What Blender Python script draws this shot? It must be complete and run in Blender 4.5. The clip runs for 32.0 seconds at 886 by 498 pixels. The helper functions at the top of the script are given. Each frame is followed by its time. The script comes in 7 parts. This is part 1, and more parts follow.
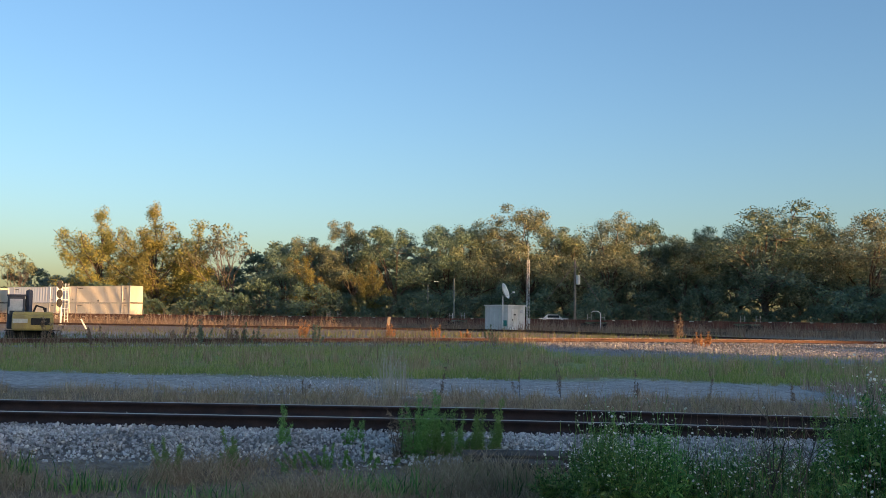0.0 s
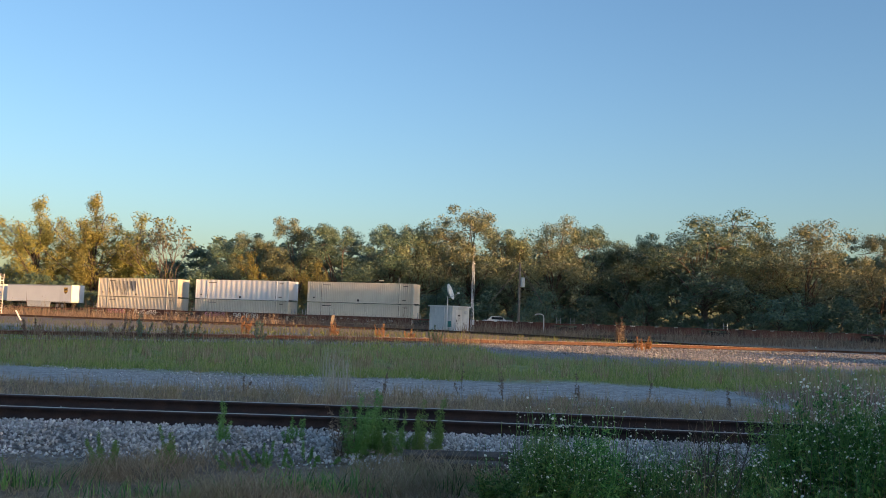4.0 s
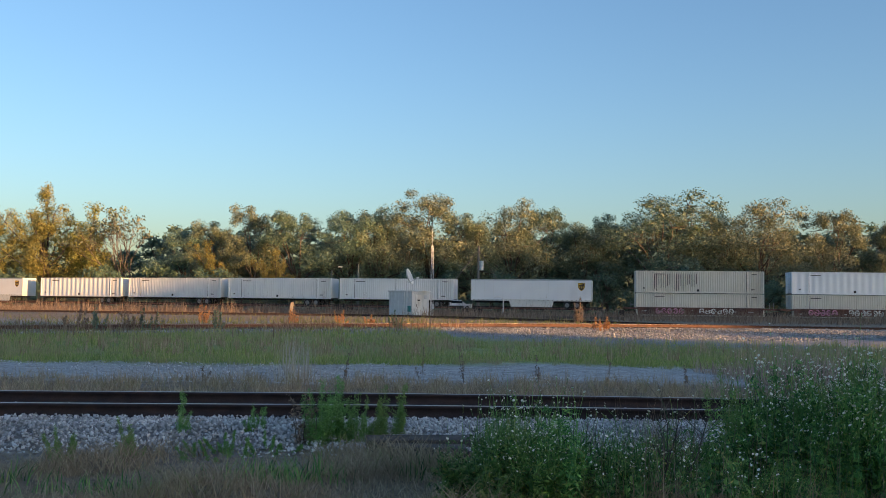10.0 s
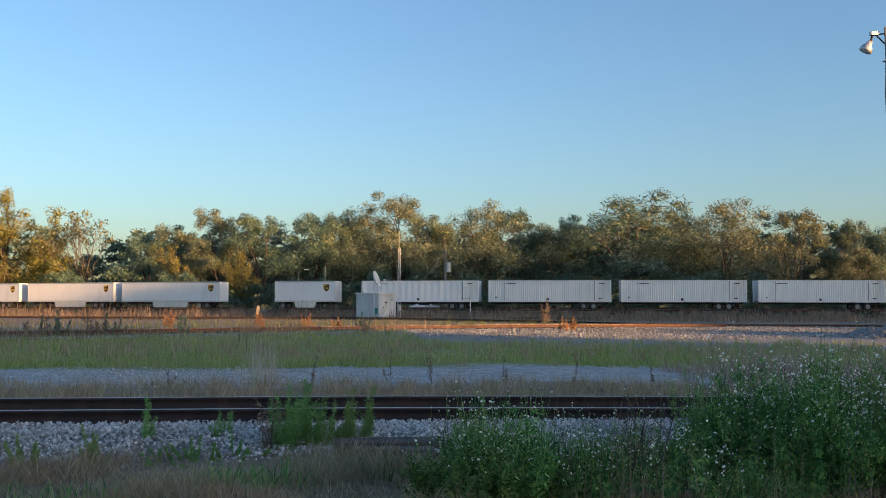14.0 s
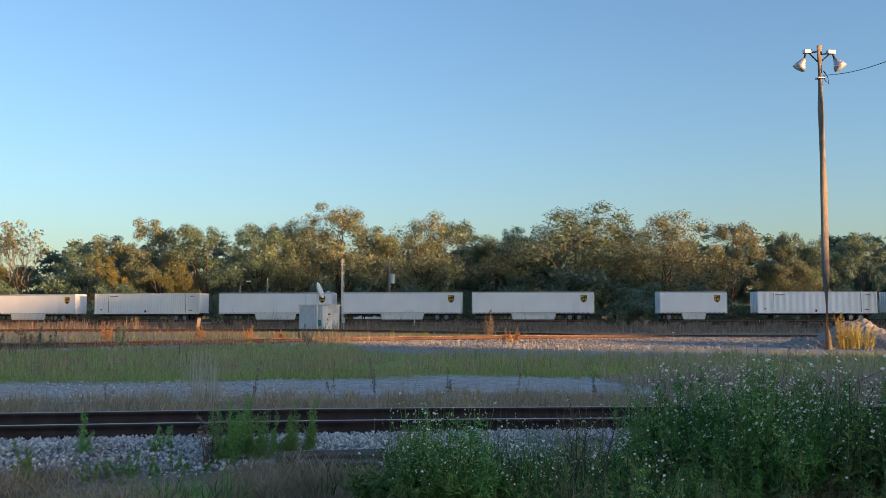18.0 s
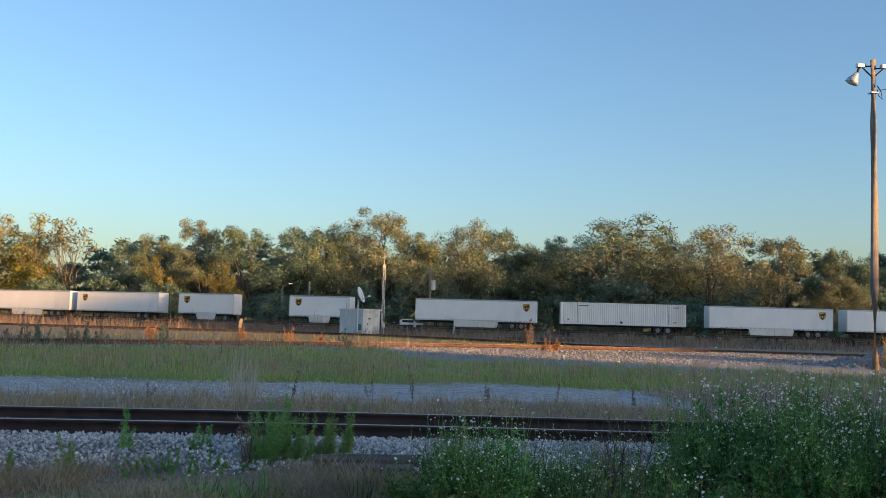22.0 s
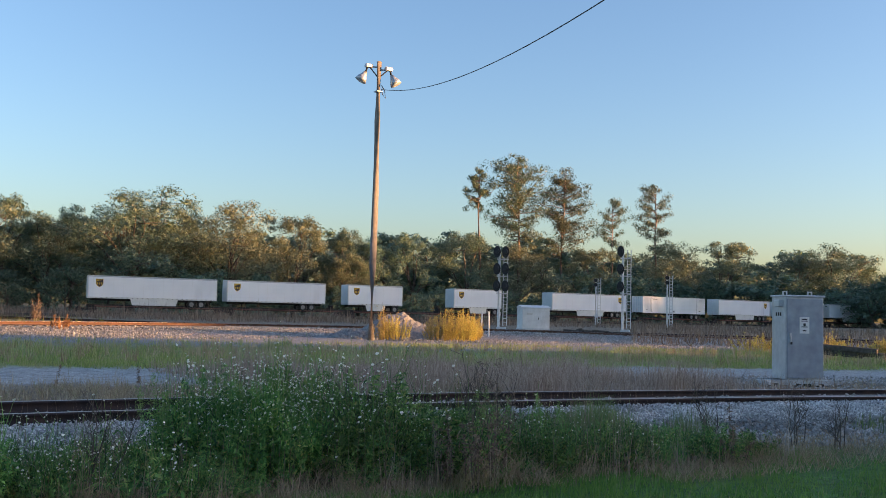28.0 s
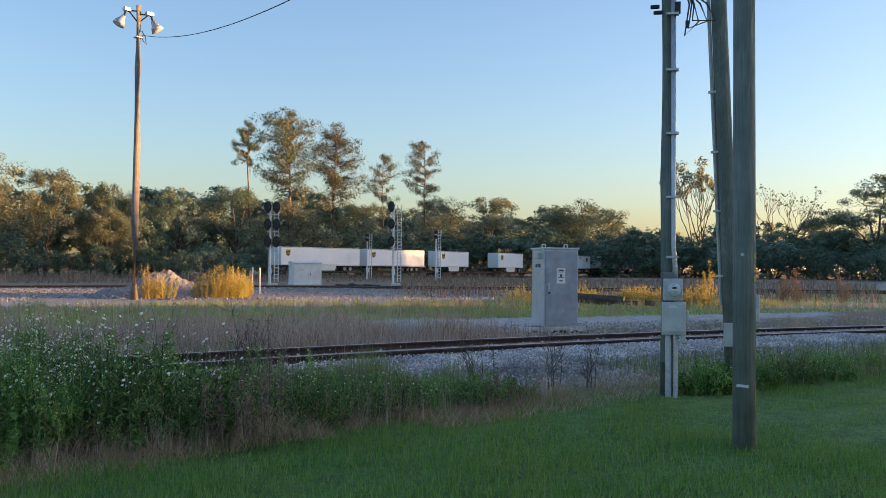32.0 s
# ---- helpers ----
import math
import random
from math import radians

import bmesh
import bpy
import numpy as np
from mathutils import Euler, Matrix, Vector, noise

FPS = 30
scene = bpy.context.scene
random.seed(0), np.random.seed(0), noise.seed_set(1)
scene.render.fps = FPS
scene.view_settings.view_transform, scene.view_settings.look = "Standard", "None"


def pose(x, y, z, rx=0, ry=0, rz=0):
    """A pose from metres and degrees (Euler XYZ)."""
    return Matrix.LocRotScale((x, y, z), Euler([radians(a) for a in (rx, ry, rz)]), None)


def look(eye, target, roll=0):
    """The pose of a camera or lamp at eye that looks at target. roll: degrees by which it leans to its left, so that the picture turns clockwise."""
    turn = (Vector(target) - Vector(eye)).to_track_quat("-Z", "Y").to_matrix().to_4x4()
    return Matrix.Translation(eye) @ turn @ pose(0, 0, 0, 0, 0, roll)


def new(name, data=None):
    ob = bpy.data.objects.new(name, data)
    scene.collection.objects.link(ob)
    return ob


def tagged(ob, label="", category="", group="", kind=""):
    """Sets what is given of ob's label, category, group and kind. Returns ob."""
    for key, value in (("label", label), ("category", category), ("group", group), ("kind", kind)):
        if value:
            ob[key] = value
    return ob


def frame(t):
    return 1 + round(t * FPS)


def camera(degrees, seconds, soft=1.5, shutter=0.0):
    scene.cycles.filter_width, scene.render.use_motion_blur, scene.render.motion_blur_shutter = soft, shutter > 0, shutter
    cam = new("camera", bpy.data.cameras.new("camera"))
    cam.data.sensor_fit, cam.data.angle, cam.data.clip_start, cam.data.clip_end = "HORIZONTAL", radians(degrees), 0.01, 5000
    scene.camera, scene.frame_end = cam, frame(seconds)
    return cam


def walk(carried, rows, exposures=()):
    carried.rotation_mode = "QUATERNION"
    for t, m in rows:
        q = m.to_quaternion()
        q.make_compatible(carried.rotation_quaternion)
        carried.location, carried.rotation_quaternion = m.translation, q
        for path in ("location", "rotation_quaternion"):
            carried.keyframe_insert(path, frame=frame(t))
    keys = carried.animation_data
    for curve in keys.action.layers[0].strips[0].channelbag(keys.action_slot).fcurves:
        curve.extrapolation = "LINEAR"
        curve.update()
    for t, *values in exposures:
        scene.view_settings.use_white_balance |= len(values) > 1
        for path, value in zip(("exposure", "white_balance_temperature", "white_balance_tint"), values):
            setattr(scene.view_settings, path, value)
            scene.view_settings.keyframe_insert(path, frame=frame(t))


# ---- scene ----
# Camera: hand-held, turning to follow the train and stepping back near the end.
EYE_A, EYE_B = (0.0, 1.62, 1.195), (0.02, 0.73, 1.326)
TURNS = [
    (0, 2.58, 4.32, 0.75), (0.5, 2.70, 4.24, 0.87), (1, 2.79, 4.13, 1.00),
    (1.5, 2.82, 4.09, 1.29), (2, 2.66, 4.19, 1.62), (2.5, 2.18, 4.41, 2.01),
    (3, 1.29, 4.57, 2.22), (3.5, 0.23, 4.57, 2.23), (4, -0.73, 4.40, 2.00),
    (4.5, -1.28, 4.10, 1.82), (6.5, -1.88, 4.16, 0.01), (7, -1.67, 4.20, -0.63),
    (7.5, -1.38, 4.00, -1.03), (8, -1.28, 3.63, -0.98), (8.5, -1.67, 3.31, -0.58),
    (9, -2.34, 3.21, 0.02), (9.5, -2.98, 3.34, 0.44), (10, -3.30, 3.51, 0.71),
    (10.5, -3.33, 3.62, 0.93), (11, -3.29, 3.68, 1.13), (11.5, -3.38, 3.73, 1.30),
    (12, -3.66, 3.78, 1.21), (12.5, -4.08, 3.78, 1.03), (13, -4.60, 3.78, 0.77),
    (13.5, -5.13, 3.69, 0.47), (15.5, -5.17, 3.57, -0.49), (16, -5.29, 4.05, -0.45),
    (16.5, -5.88, 4.48, -0.26), (17, -6.82, 4.68, -0.21), (17.5, -7.84, 4.61, -0.10),
    (18, -8.78, 4.34, -0.03), (18.5, -9.59, 4.12, 0.09), (19, -10.02, 4.07, 0.29),
    (19.5, -9.93, 4.19, 0.47), (20, -9.27, 4.45, 0.73), (20.5, -8.28, 4.66, 1.00),
    (21, -7.31, 4.78, 1.26), (21.5, -6.60, 4.80, 1.56), (22, -6.21, 4.75, 1.66),
    (22.5, -5.97, 4.73, 1.63), (23, -5.86, 4.71, 1.59), (23.5, -5.90, 4.65, 1.49),
    (24, -6.43, 4.52, 1.44), (24.5, -7.90, 4.35, 1.44), (26.5, -22.72, 3.86, 1.45),
    (27, -27.27, 3.94, 1.31), (27.5, -31.32, 3.98, 1.24), (28, -34.82, 3.87, 1.38),
    (28.5, -37.79, 3.62, 1.44), (29, -40.33, 3.18, 1.57), (29.5, -42.59, 2.72, 1.58),
    (30, -44.48, 2.33, 1.44), (30.5, -46.05, 2.06, 1.25), (31, -47.27, 1.86, 0.96),
    (31.5, -48.13, 1.66, 0.72), (32, -48.81, 1.34, 0.40),
]
cam = camera(50.75, 32.0, soft=0.75)


def facing(t, yaw, pitch, roll):
    eye = Vector(EYE_A if t < 25 else EYE_B)
    a, b = radians(yaw), radians(pitch)
    return t, look(eye, eye + Vector((-math.sin(a) * math.cos(b), math.cos(a) * math.cos(b), math.sin(b))), roll)


PATH = [facing(*row) for row in TURNS]
walk(cam, PATH, exposures=[(0.0, 1.71, 6480, 15), (13.0, 1.81, 6520, 16), (19.0, 1.87, 6540, 16), (24.5, 1.88, 6520, 16), (27.0, 2.06, 6690, 20), (32.0, 2.22, 6930, 23)])

# Light: a very low sun behind the camera and to its right, and a clear sky.
SUN_AZ, SUN_EL = radians(132), radians(4.5)
world = bpy.data.worlds.new("world")
scene.world = world
world.use_nodes = True
wn, wl = world.node_tree.nodes, world.node_tree.links
sky = wn.new("ShaderNodeTexSky")
sky.sky_type, sky.sun_disc = "NISHITA", False
sky.sun_elevation, sky.sun_rotation = SUN_EL, SUN_AZ
sky.air_density, sky.dust_density, sky.ozone_density = 1.0, 1.5, 2.75
wn["Background"].inputs["Strength"].default_value = 0.12
wl.new(sky.outputs[0], wn["Background"].inputs["Color"])
sun = new("sun", bpy.data.lights.new("sun", "SUN"))
sun.data.energy, sun.data.angle, sun.data.color = 2.9, radians(0.7), (1.0, 0.55, 0.21)
sun_dir = Vector((math.sin(SUN_AZ) * math.cos(SUN_EL), math.cos(SUN_AZ) * math.cos(SUN_EL), math.sin(SUN_EL)))
sun.matrix_world = look((0, 0, 60), Vector((0, 0, 60)) - sun_dir)


# ---- materials ----
def nodes_of(name):
    m = bpy.data.materials.new(name)
    m.use_nodes = True
    nt = m.node_tree
    return m, nt.nodes, nt.links, nt.nodes["Principled BSDF"]


def ramp(ns, stops):
    r = ns.new("ShaderNodeValToRGB")
    els = r.color_ramp.elements
    while len(els) < len(stops):
        els.new(0.5)
    for e, (p, c) in zip(els, stops):
        e.position, e.color = p, (*c, 1)
    return r


def surface(name, dark, light, scale=4.0, rough=0.7, metal=0.0, bump=0.2, fine=40.0, stain=None, vary=0.0, grain=False):
    """Paint, metal, stone or earth: two scales of noise in colour, fine relief, optional stains and piece-to-piece change."""
    m, ns, ln, b = nodes_of(name)
    tc = ns.new("ShaderNodeTexCoord")
    n1 = ns.new("ShaderNodeTexNoise")
    n1.inputs["Scale"].default_value, n1.inputs["Detail"].default_value = scale, 5
    n2 = ns.new("ShaderNodeTexNoise")
    n2.inputs["Scale"].default_value, n2.inputs["Detail"].default_value = fine, 3
    ln.new(tc.outputs["Object"], n1.inputs["Vector"])
    if grain:
        gm = ns.new("ShaderNodeMapping")
        gm.inputs["Scale"].default_value = (1, 1, 0.045)
        ln.new(tc.outputs["Object"], gm.inputs[0])
        ln.new(gm.outputs[0], n2.inputs["Vector"])
    else:
        ln.new(tc.outputs["Object"], n2.inputs["Vector"])
    r = ramp(ns, [(0.3, dark), (0.7, light)])
    ln.new(n1.outputs["Fac"], r.inputs[0])
    col = r.outputs[0]
    mx = ns.new("ShaderNodeMix")
    mx.data_type, mx.blend_type = "RGBA", "OVERLAY"
    mx.inputs[0].default_value = 0.5 if grain else 0.35
    ln.new(col, mx.inputs[6])
    ln.new(n2.outputs["Fac"], mx.inputs[7])
    col = mx.outputs[2]
    if stain:
        n3 = ns.new("ShaderNodeTexNoise")
        n3.inputs["Scale"].default_value, n3.inputs["Detail"].default_value = scale * 0.37, 8
        mp = ns.new("ShaderNodeMapping")
        mp.inputs["Scale"].default_value = (1, 1, 0.35)
        ln.new(tc.outputs["Object"], mp.inputs[0])
        ln.new(mp.outputs[0], n3.inputs["Vector"])
        rs = ramp(ns, [(0.52, (0, 0, 0)), (0.72, (1, 1, 1))])
        ln.new(n3.outputs["Fac"], rs.inputs[0])
        ms = ns.new("ShaderNodeMix")
        ms.data_type = "RGBA"
        ln.new(rs.outputs[0], ms.inputs[0])
        ln.new(col, ms.inputs[6])
        ms.inputs[7].default_value = (*stain, 1)
        col = ms.outputs[2]
    if vary:
        oi = ns.new("ShaderNodeNewGeometry")
        hs = ns.new("ShaderNodeHueSaturation")
        mr = ns.new("ShaderNodeMapRange")
        mr.inputs["To Min"].default_value, mr.inputs["To Max"].default_value = 1 - vary, 1 + vary
        ln.new(oi.outputs["Random Per Island"], mr.inputs["Value"])
        ln.new(mr.outputs[0], hs.inputs["Value"])
        ln.new(col, hs.inputs["Color"])
        col = hs.outputs[0]
    ln.new(col, b.inputs["Base Color"])
    b.inputs["Roughness"].default_value, b.inputs["Metallic"].default_value = rough, metal
    if bump:
        bp = ns.new("ShaderNodeBump")
        bp.inputs["Strength"].default_value, bp.inputs["Distance"].default_value = bump, 0.02
        ln.new(n2.outputs["Fac"], bp.inputs["Height"])
        ln.new(bp.outputs[0], b.inputs["Normal"])
    return m


def foliage(name, stops, trans=0.3, rough=0.6, spread=0.25, patch=None, gloss=0.4):
    """Leaves and blades: colour by leaf, shifted a little from plant to plant, part of the light let through."""
    m, ns, ln, b = nodes_of(name)
    g = ns.new("ShaderNodeNewGeometry")
    r = ramp(ns, stops)
    ln.new(g.outputs["Random Per Island"], r.inputs[0])
    oi = ns.new("ShaderNodeObjectInfo")
    hs = ns.new("ShaderNodeHueSaturation")
    for pin, lo, hi in (("Value", 1 - spread, 1 + spread), ("Hue", 0.5 - 0.02 * (spread > 0), 0.5 + 0.02 * (spread > 0))):
        mr = ns.new("ShaderNodeMapRange")
        mr.inputs["To Min"].default_value, mr.inputs["To Max"].default_value = lo, hi
        ln.new(oi.outputs["Random"], mr.inputs["Value"])
        ln.new(mr.outputs[0], hs.inputs[pin])
    col = r.outputs[0]
    if patch:
        tint, scale, lo, hi = patch
        tc = ns.new("ShaderNodeTexCoord")
        pn = ns.new("ShaderNodeTexNoise")
        pn.inputs["Scale"].default_value, pn.inputs["Detail"].default_value = scale, 4
        ln.new(tc.outputs["Object"], pn.inputs["Vector"])
        pr = ramp(ns, [(lo, (0, 0, 0)), (hi, (1, 1, 1))])
        ln.new(pn.outputs[0], pr.inputs[0])
        pm = ns.new("ShaderNodeMix")
        pm.data_type = "RGBA"
        ln.new(pr.outputs[0], pm.inputs[0])
        ln.new(col, pm.inputs[6])
        pm.inputs[7].default_value = (*tint, 1)
        col = pm.outputs[2]
    ln.new(col, hs.inputs["Color"])
    ln.new(hs.outputs[0], b.inputs["Base Color"])
    b.inputs["Roughness"].default_value = rough
    b.inputs["Specular IOR Level"].default_value = gloss
    tr = ns.new("ShaderNodeBsdfTranslucent")
    ln.new(hs.outputs[0], tr.inputs["Color"])
    mx = ns.new("ShaderNodeMixShader")
    mx.inputs[0].default_value = trans
    out = ns["Material Output"]
    ln.new(b.outputs[0], mx.inputs[1])
    ln.new(tr.outputs[0], mx.inputs[2])
    ln.new(mx.outputs[0], out.inputs["Surface"])
    return m


def zoned_ground(name):
    """Lawn, thatch, gravel and grass in strips beside the near track, with ragged limits."""
    m, ns, ln, b = nodes_of(name)
    tc = ns.new("ShaderNodeTexCoord")
    sx = ns.new("ShaderNodeSeparateXYZ")
    ln.new(tc.outputs["Object"], sx.inputs[0])

    def mth(op, a, c=None):
        n = ns.new("ShaderNodeMath")
        n.operation = op
        for k, q in enumerate((a, c)):
            if q is None:
                continue
            if isinstance(q, (int, float)):
                n.inputs[k].default_value = q
            else:
                ln.new(q, n.inputs[k])
        return n.outputs[0]

    xp = mth("MINIMUM", mth("MAXIMUM", mth("ADD", sx.outputs[0], 0.8), 0.0), 30.0)
    v = mth("ADD", sx.outputs[1], mth("MULTIPLY", mth("MULTIPLY", xp, xp), 0.0072))
    big = ns.new("ShaderNodeTexNoise")
    big.inputs["Scale"].default_value, big.inputs["Detail"].default_value = 0.45, 6
    ln.new(tc.outputs["Object"], big.inputs["Vector"])
    fine = ns.new("ShaderNodeTexNoise")
    fine.inputs["Scale"].default_value, fine.inputs["Detail"].default_value = 9, 6
    ln.new(tc.outputs["Object"], fine.inputs["Vector"])
    wob = mth("MULTIPLY", mth("SUBTRACT", big.outputs[0], 0.5), mth("ADD", 0.8, mth("MULTIPLY", mth("MAXIMUM", v, 0.0), 0.13)))
    wob = mth("ADD", wob, mth("MULTIPLY", mth("SUBTRACT", fine.outputs[0], 0.5), 1.0))
    east = mth("MINIMUM", mth("MAXIMUM", mth("DIVIDE", mth("SUBTRACT", sx.outputs[0], 1.0), 9.0), 0.0), 1.0)
    deep = mth("MINIMUM", mth("MAXIMUM", mth("DIVIDE", mth("SUBTRACT", v, 32.0), 4.0), 0.0), 1.0)
    v = mth("ADD", v, mth("MULTIPLY", mth("MULTIPLY", east, deep), 11.0))
    u = mth("DIVIDE", mth("ADD", v, wob), 200.0)
    # stone: dirt under the ballast, darkened for the shade in the gaps between stones.
    lawn, thatch, stone, gravel, grass, yard, earth, wood = (0.07, 0.16, 0.04), (0.21, 0.155, 0.10), (0.22, 0.21, 0.20), (0.37, 0.37, 0.36), (0.25, 0.29, 0.10), (0.26, 0.255, 0.25), (0.24, 0.18, 0.12), (0.05, 0.055, 0.025)
    stops = [(0.0, lawn), (8.2, lawn), (8.8, thatch), (10.8, thatch), (11.1, stone), (16.6, stone), (17.0, thatch), (20.2, thatch), (20.7, gravel), (26.2, gravel), (27.0, grass), (48, grass), (51, yard), (68, yard), (72, earth), (118, earth), (135, wood), (200, wood)]
    r = ramp(ns, [(p / 200.0, c) for p, c in stops])
    ln.new(u, r.inputs[0])
    mx = ns.new("ShaderNodeMix")
    mx.data_type, mx.blend_type = "RGBA", "OVERLAY"
    mx.inputs[0].default_value = 0.75
    ln.new(r.outputs[0], mx.inputs[6])
    grit = ns.new("ShaderNodeTexNoise")
    grit.inputs["Scale"].default_value, grit.inputs["Detail"].default_value = 22, 8
    ln.new(tc.outputs["Object"], grit.inputs["Vector"])
    ln.new(grit.outputs[0], mx.inputs[7])
    lump = ns.new("ShaderNodeTexNoise")
    lump.inputs["Scale"].default_value, lump.inputs["Detail"].default_value, lump.inputs["Roughness"].default_value = 4.5, 10, 0.8
    ln.new(tc.outputs["Object"], lump.inputs["Vector"])
    grade = ramp(ns, [(0.36, (0.18, 0.18, 0.18)), (0.64, (0.80, 0.80, 0.80))])
    ln.new(lump.outputs[0], grade.inputs[0])
    mix = ns.new("ShaderNodeMix")
    mix.data_type, mix.blend_type = "RGBA", "OVERLAY"
    mix.inputs[0].default_value = 0.75
    ln.new(mx.outputs[2], mix.inputs[6])
    ln.new(grade.outputs[0], mix.inputs[7])
    ln.new(mix.outputs[2], b.inputs["Base Color"])
    b.inputs["Roughness"].default_value = 0.95
    bp = ns.new("ShaderNodeBump")
    bp.inputs["Strength"].default_value, bp.inputs["Distance"].default_value = 0.6, 0.05
    ln.new(grit.outputs[0], bp.inputs["Height"])
    ln.new(bp.outputs[0], b.inputs["Normal"])
    return m


M_ground = zoned_ground("ground earth grass and gravel")
M_stone = surface("crushed ballast stone", (0.33, 0.325, 0.315), (0.66, 0.645, 0.62), 1.2, 0.9, 0, 0.3, 30, vary=0.45)
M_rust = surface("rusted rail steel", (0.022, 0.015, 0.016), (0.052, 0.032, 0.030), 5, 0.8, 0.15, 0.3, 60)
M_railhead = surface("worn rail head", (0.30, 0.27, 0.25), (0.45, 0.42, 0.40), 3, 0.38, 0.9, 0.05, 30)
M_tie = surface("weathered tie timber", (0.05, 0.042, 0.035), (0.12, 0.10, 0.085), 6, 0.9, 0, 0.4, 50)
M_pole = surface("weathered pole timber", (0.125, 0.155, 0.145), (0.205, 0.235, 0.215), 3, 0.85, 0, 0.5, 60, stain=(0.13, 0.155, 0.135), grain=True)
M_polewarm = surface("brown pole timber", (0.17, 0.148, 0.125), (0.29, 0.25, 0.21), 3, 0.8, 0, 0.5, 50, grain=True)
M_alu = surface("aluminium cabinet sheet", (0.50, 0.52, 0.54), (0.58, 0.60, 0.61), 2.0, 0.42, 0.4, 0.03, 5, stain=(0.46, 0.45, 0.42))
M_door = surface("grey cabinet door sheet", (0.26, 0.30, 0.36), (0.33, 0.37, 0.42), 2.0, 0.45, 0.3, 0.03, 5, stain=(0.29, 0.31, 0.33))
M_galv = surface("galvanised steel", (0.42, 0.45, 0.48), (0.58, 0.60, 0.62), 5, 0.5, 0.6, 0.1, 30)
M_signal = surface("aluminium paint on signal steel", (0.62, 0.63, 0.63), (0.78, 0.78, 0.76), 4, 0.5, 0.1, 0.1, 30, stain=(0.42, 0.40, 0.36))
M_white = surface("white paint", (0.66, 0.66, 0.64), (0.80, 0.80, 0.78), 2.0, 0.5, 0, 0.1, 20, stain=(0.55, 0.52, 0.46))
M_boxgrey = surface("pale grey painted metal", (0.56, 0.58, 0.58), (0.67, 0.68, 0.67), 2.0, 0.55, 0.0, 0.1, 20, stain=(0.48, 0.48, 0.44))
M_contwhite = surface("white container paint", (0.86, 0.87, 0.88), (0.91, 0.91, 0.91), 0.6, 0.5, 0, 0.05, 12, stain=(0.76, 0.75, 0.72))
M_contcream = surface("dull white container paint", (0.84, 0.84, 0.81), (0.90, 0.89, 0.87), 0.6, 0.55, 0, 0.05, 12, stain=(0.76, 0.74, 0.70))
# Off-white paint with the warmth of low sun put into its colour.
M_contwarm = surface("off-white container paint warmed for low sun", (0.68, 0.63, 0.53), (0.76, 0.71, 0.60), 0.6, 0.55, 0, 0.05, 12, stain=(0.56, 0.51, 0.42))
# Brighter, more orange than M_rust: low sun on the yard rails put into colour.
M_sunrust = surface("rail rust tinted orange for low sun", (0.085, 0.045, 0.03), (0.16, 0.08, 0.05), 3, 0.85, 0.1, 0.3, 40)
M_yardtie = surface("grey-brown yard tie", (0.13, 0.095, 0.07), (0.26, 0.20, 0.15), 4, 0.95, 0, 0.4, 40)
M_trailer = surface("smooth grey-white trailer panels", (0.78, 0.80, 0.83), (0.85, 0.87, 0.89), 0.4, 0.28, 0.0, 0.02, 10, stain=(0.57, 0.59, 0.61))
M_skirt = surface("pale skirt panel", (0.64, 0.66, 0.64), (0.74, 0.75, 0.72), 0.8, 0.5, 0, 0.02, 10)
M_dark = surface("dark underframe steel", (0.018, 0.016, 0.016), (0.05, 0.045, 0.042), 3, 0.8, 0.2, 0.1, 20)
M_black = surface("black enamel", (0.012, 0.012, 0.014), (0.025, 0.025, 0.028), 3, 0.5, 0, 0.1, 20)
M_tyre = surface("tyre rubber", (0.015, 0.015, 0.015), (0.03, 0.03, 0.03), 6, 0.9, 0, 0.2, 40)
M_rim = surface("dull wheel rim", (0.16, 0.16, 0.16), (0.28, 0.28, 0.28), 6, 0.4, 0.5, 0.1, 40)
M_carred = surface("oxide red car steel", (0.10, 0.045, 0.035), (0.19, 0.085, 0.065), 1.0, 0.85, 0.1, 0.2, 20, stain=(0.08, 0.05, 0.045))
M_mark = surface("faded white lettering paint", (0.55, 0.54, 0.5), (0.7, 0.69, 0.64), 3, 0.7, 0, 0, 20)
M_reflector = surface("yellow reflector strip", (0.50, 0.42, 0.16), (0.66, 0.57, 0.28), 3, 0.6, 0, 0, 20)
M_spray = surface("pale cream spray paint", (0.72, 0.70, 0.64), (0.84, 0.82, 0.76), 3, 0.6, 0, 0, 20)
M_pink = surface("faded pink spray paint", (0.55, 0.20, 0.30), (0.68, 0.32, 0.42), 3, 0.7, 0, 0, 20)
M_brown = surface("dark brown decal", (0.035, 0.018, 0.010), (0.055, 0.03, 0.017), 3, 0.45, 0, 0, 20)
M_gold = surface("gold decal", (0.75, 0.45, 0.03), (0.85, 0.55, 0.06), 3, 0.45, 0, 0, 20)
M_wire = surface("dull black cable", (0.02, 0.02, 0.022), (0.04, 0.04, 0.042), 3, 0.7, 0, 0, 20)
M_glass = surface("dark window glass", (0.02, 0.025, 0.03), (0.04, 0.045, 0.05), 1, 0.06, 0, 0, 10)
M_yellow = surface("faded yellow machine paint", (0.45, 0.33, 0.09), (0.60, 0.46, 0.14), 2, 0.5, 0, 0.1, 20, stain=(0.30, 0.22, 0.12))
M_navy = surface("dark blue machine paint", (0.02, 0.03, 0.055), (0.05, 0.065, 0.10), 2, 0.45, 0, 0.1, 20)
M_gravelpile = surface("loose pale gravel", (0.13, 0.13, 0.13), (0.32, 0.31, 0.30), 8, 0.95, 0, 0.8, 18)
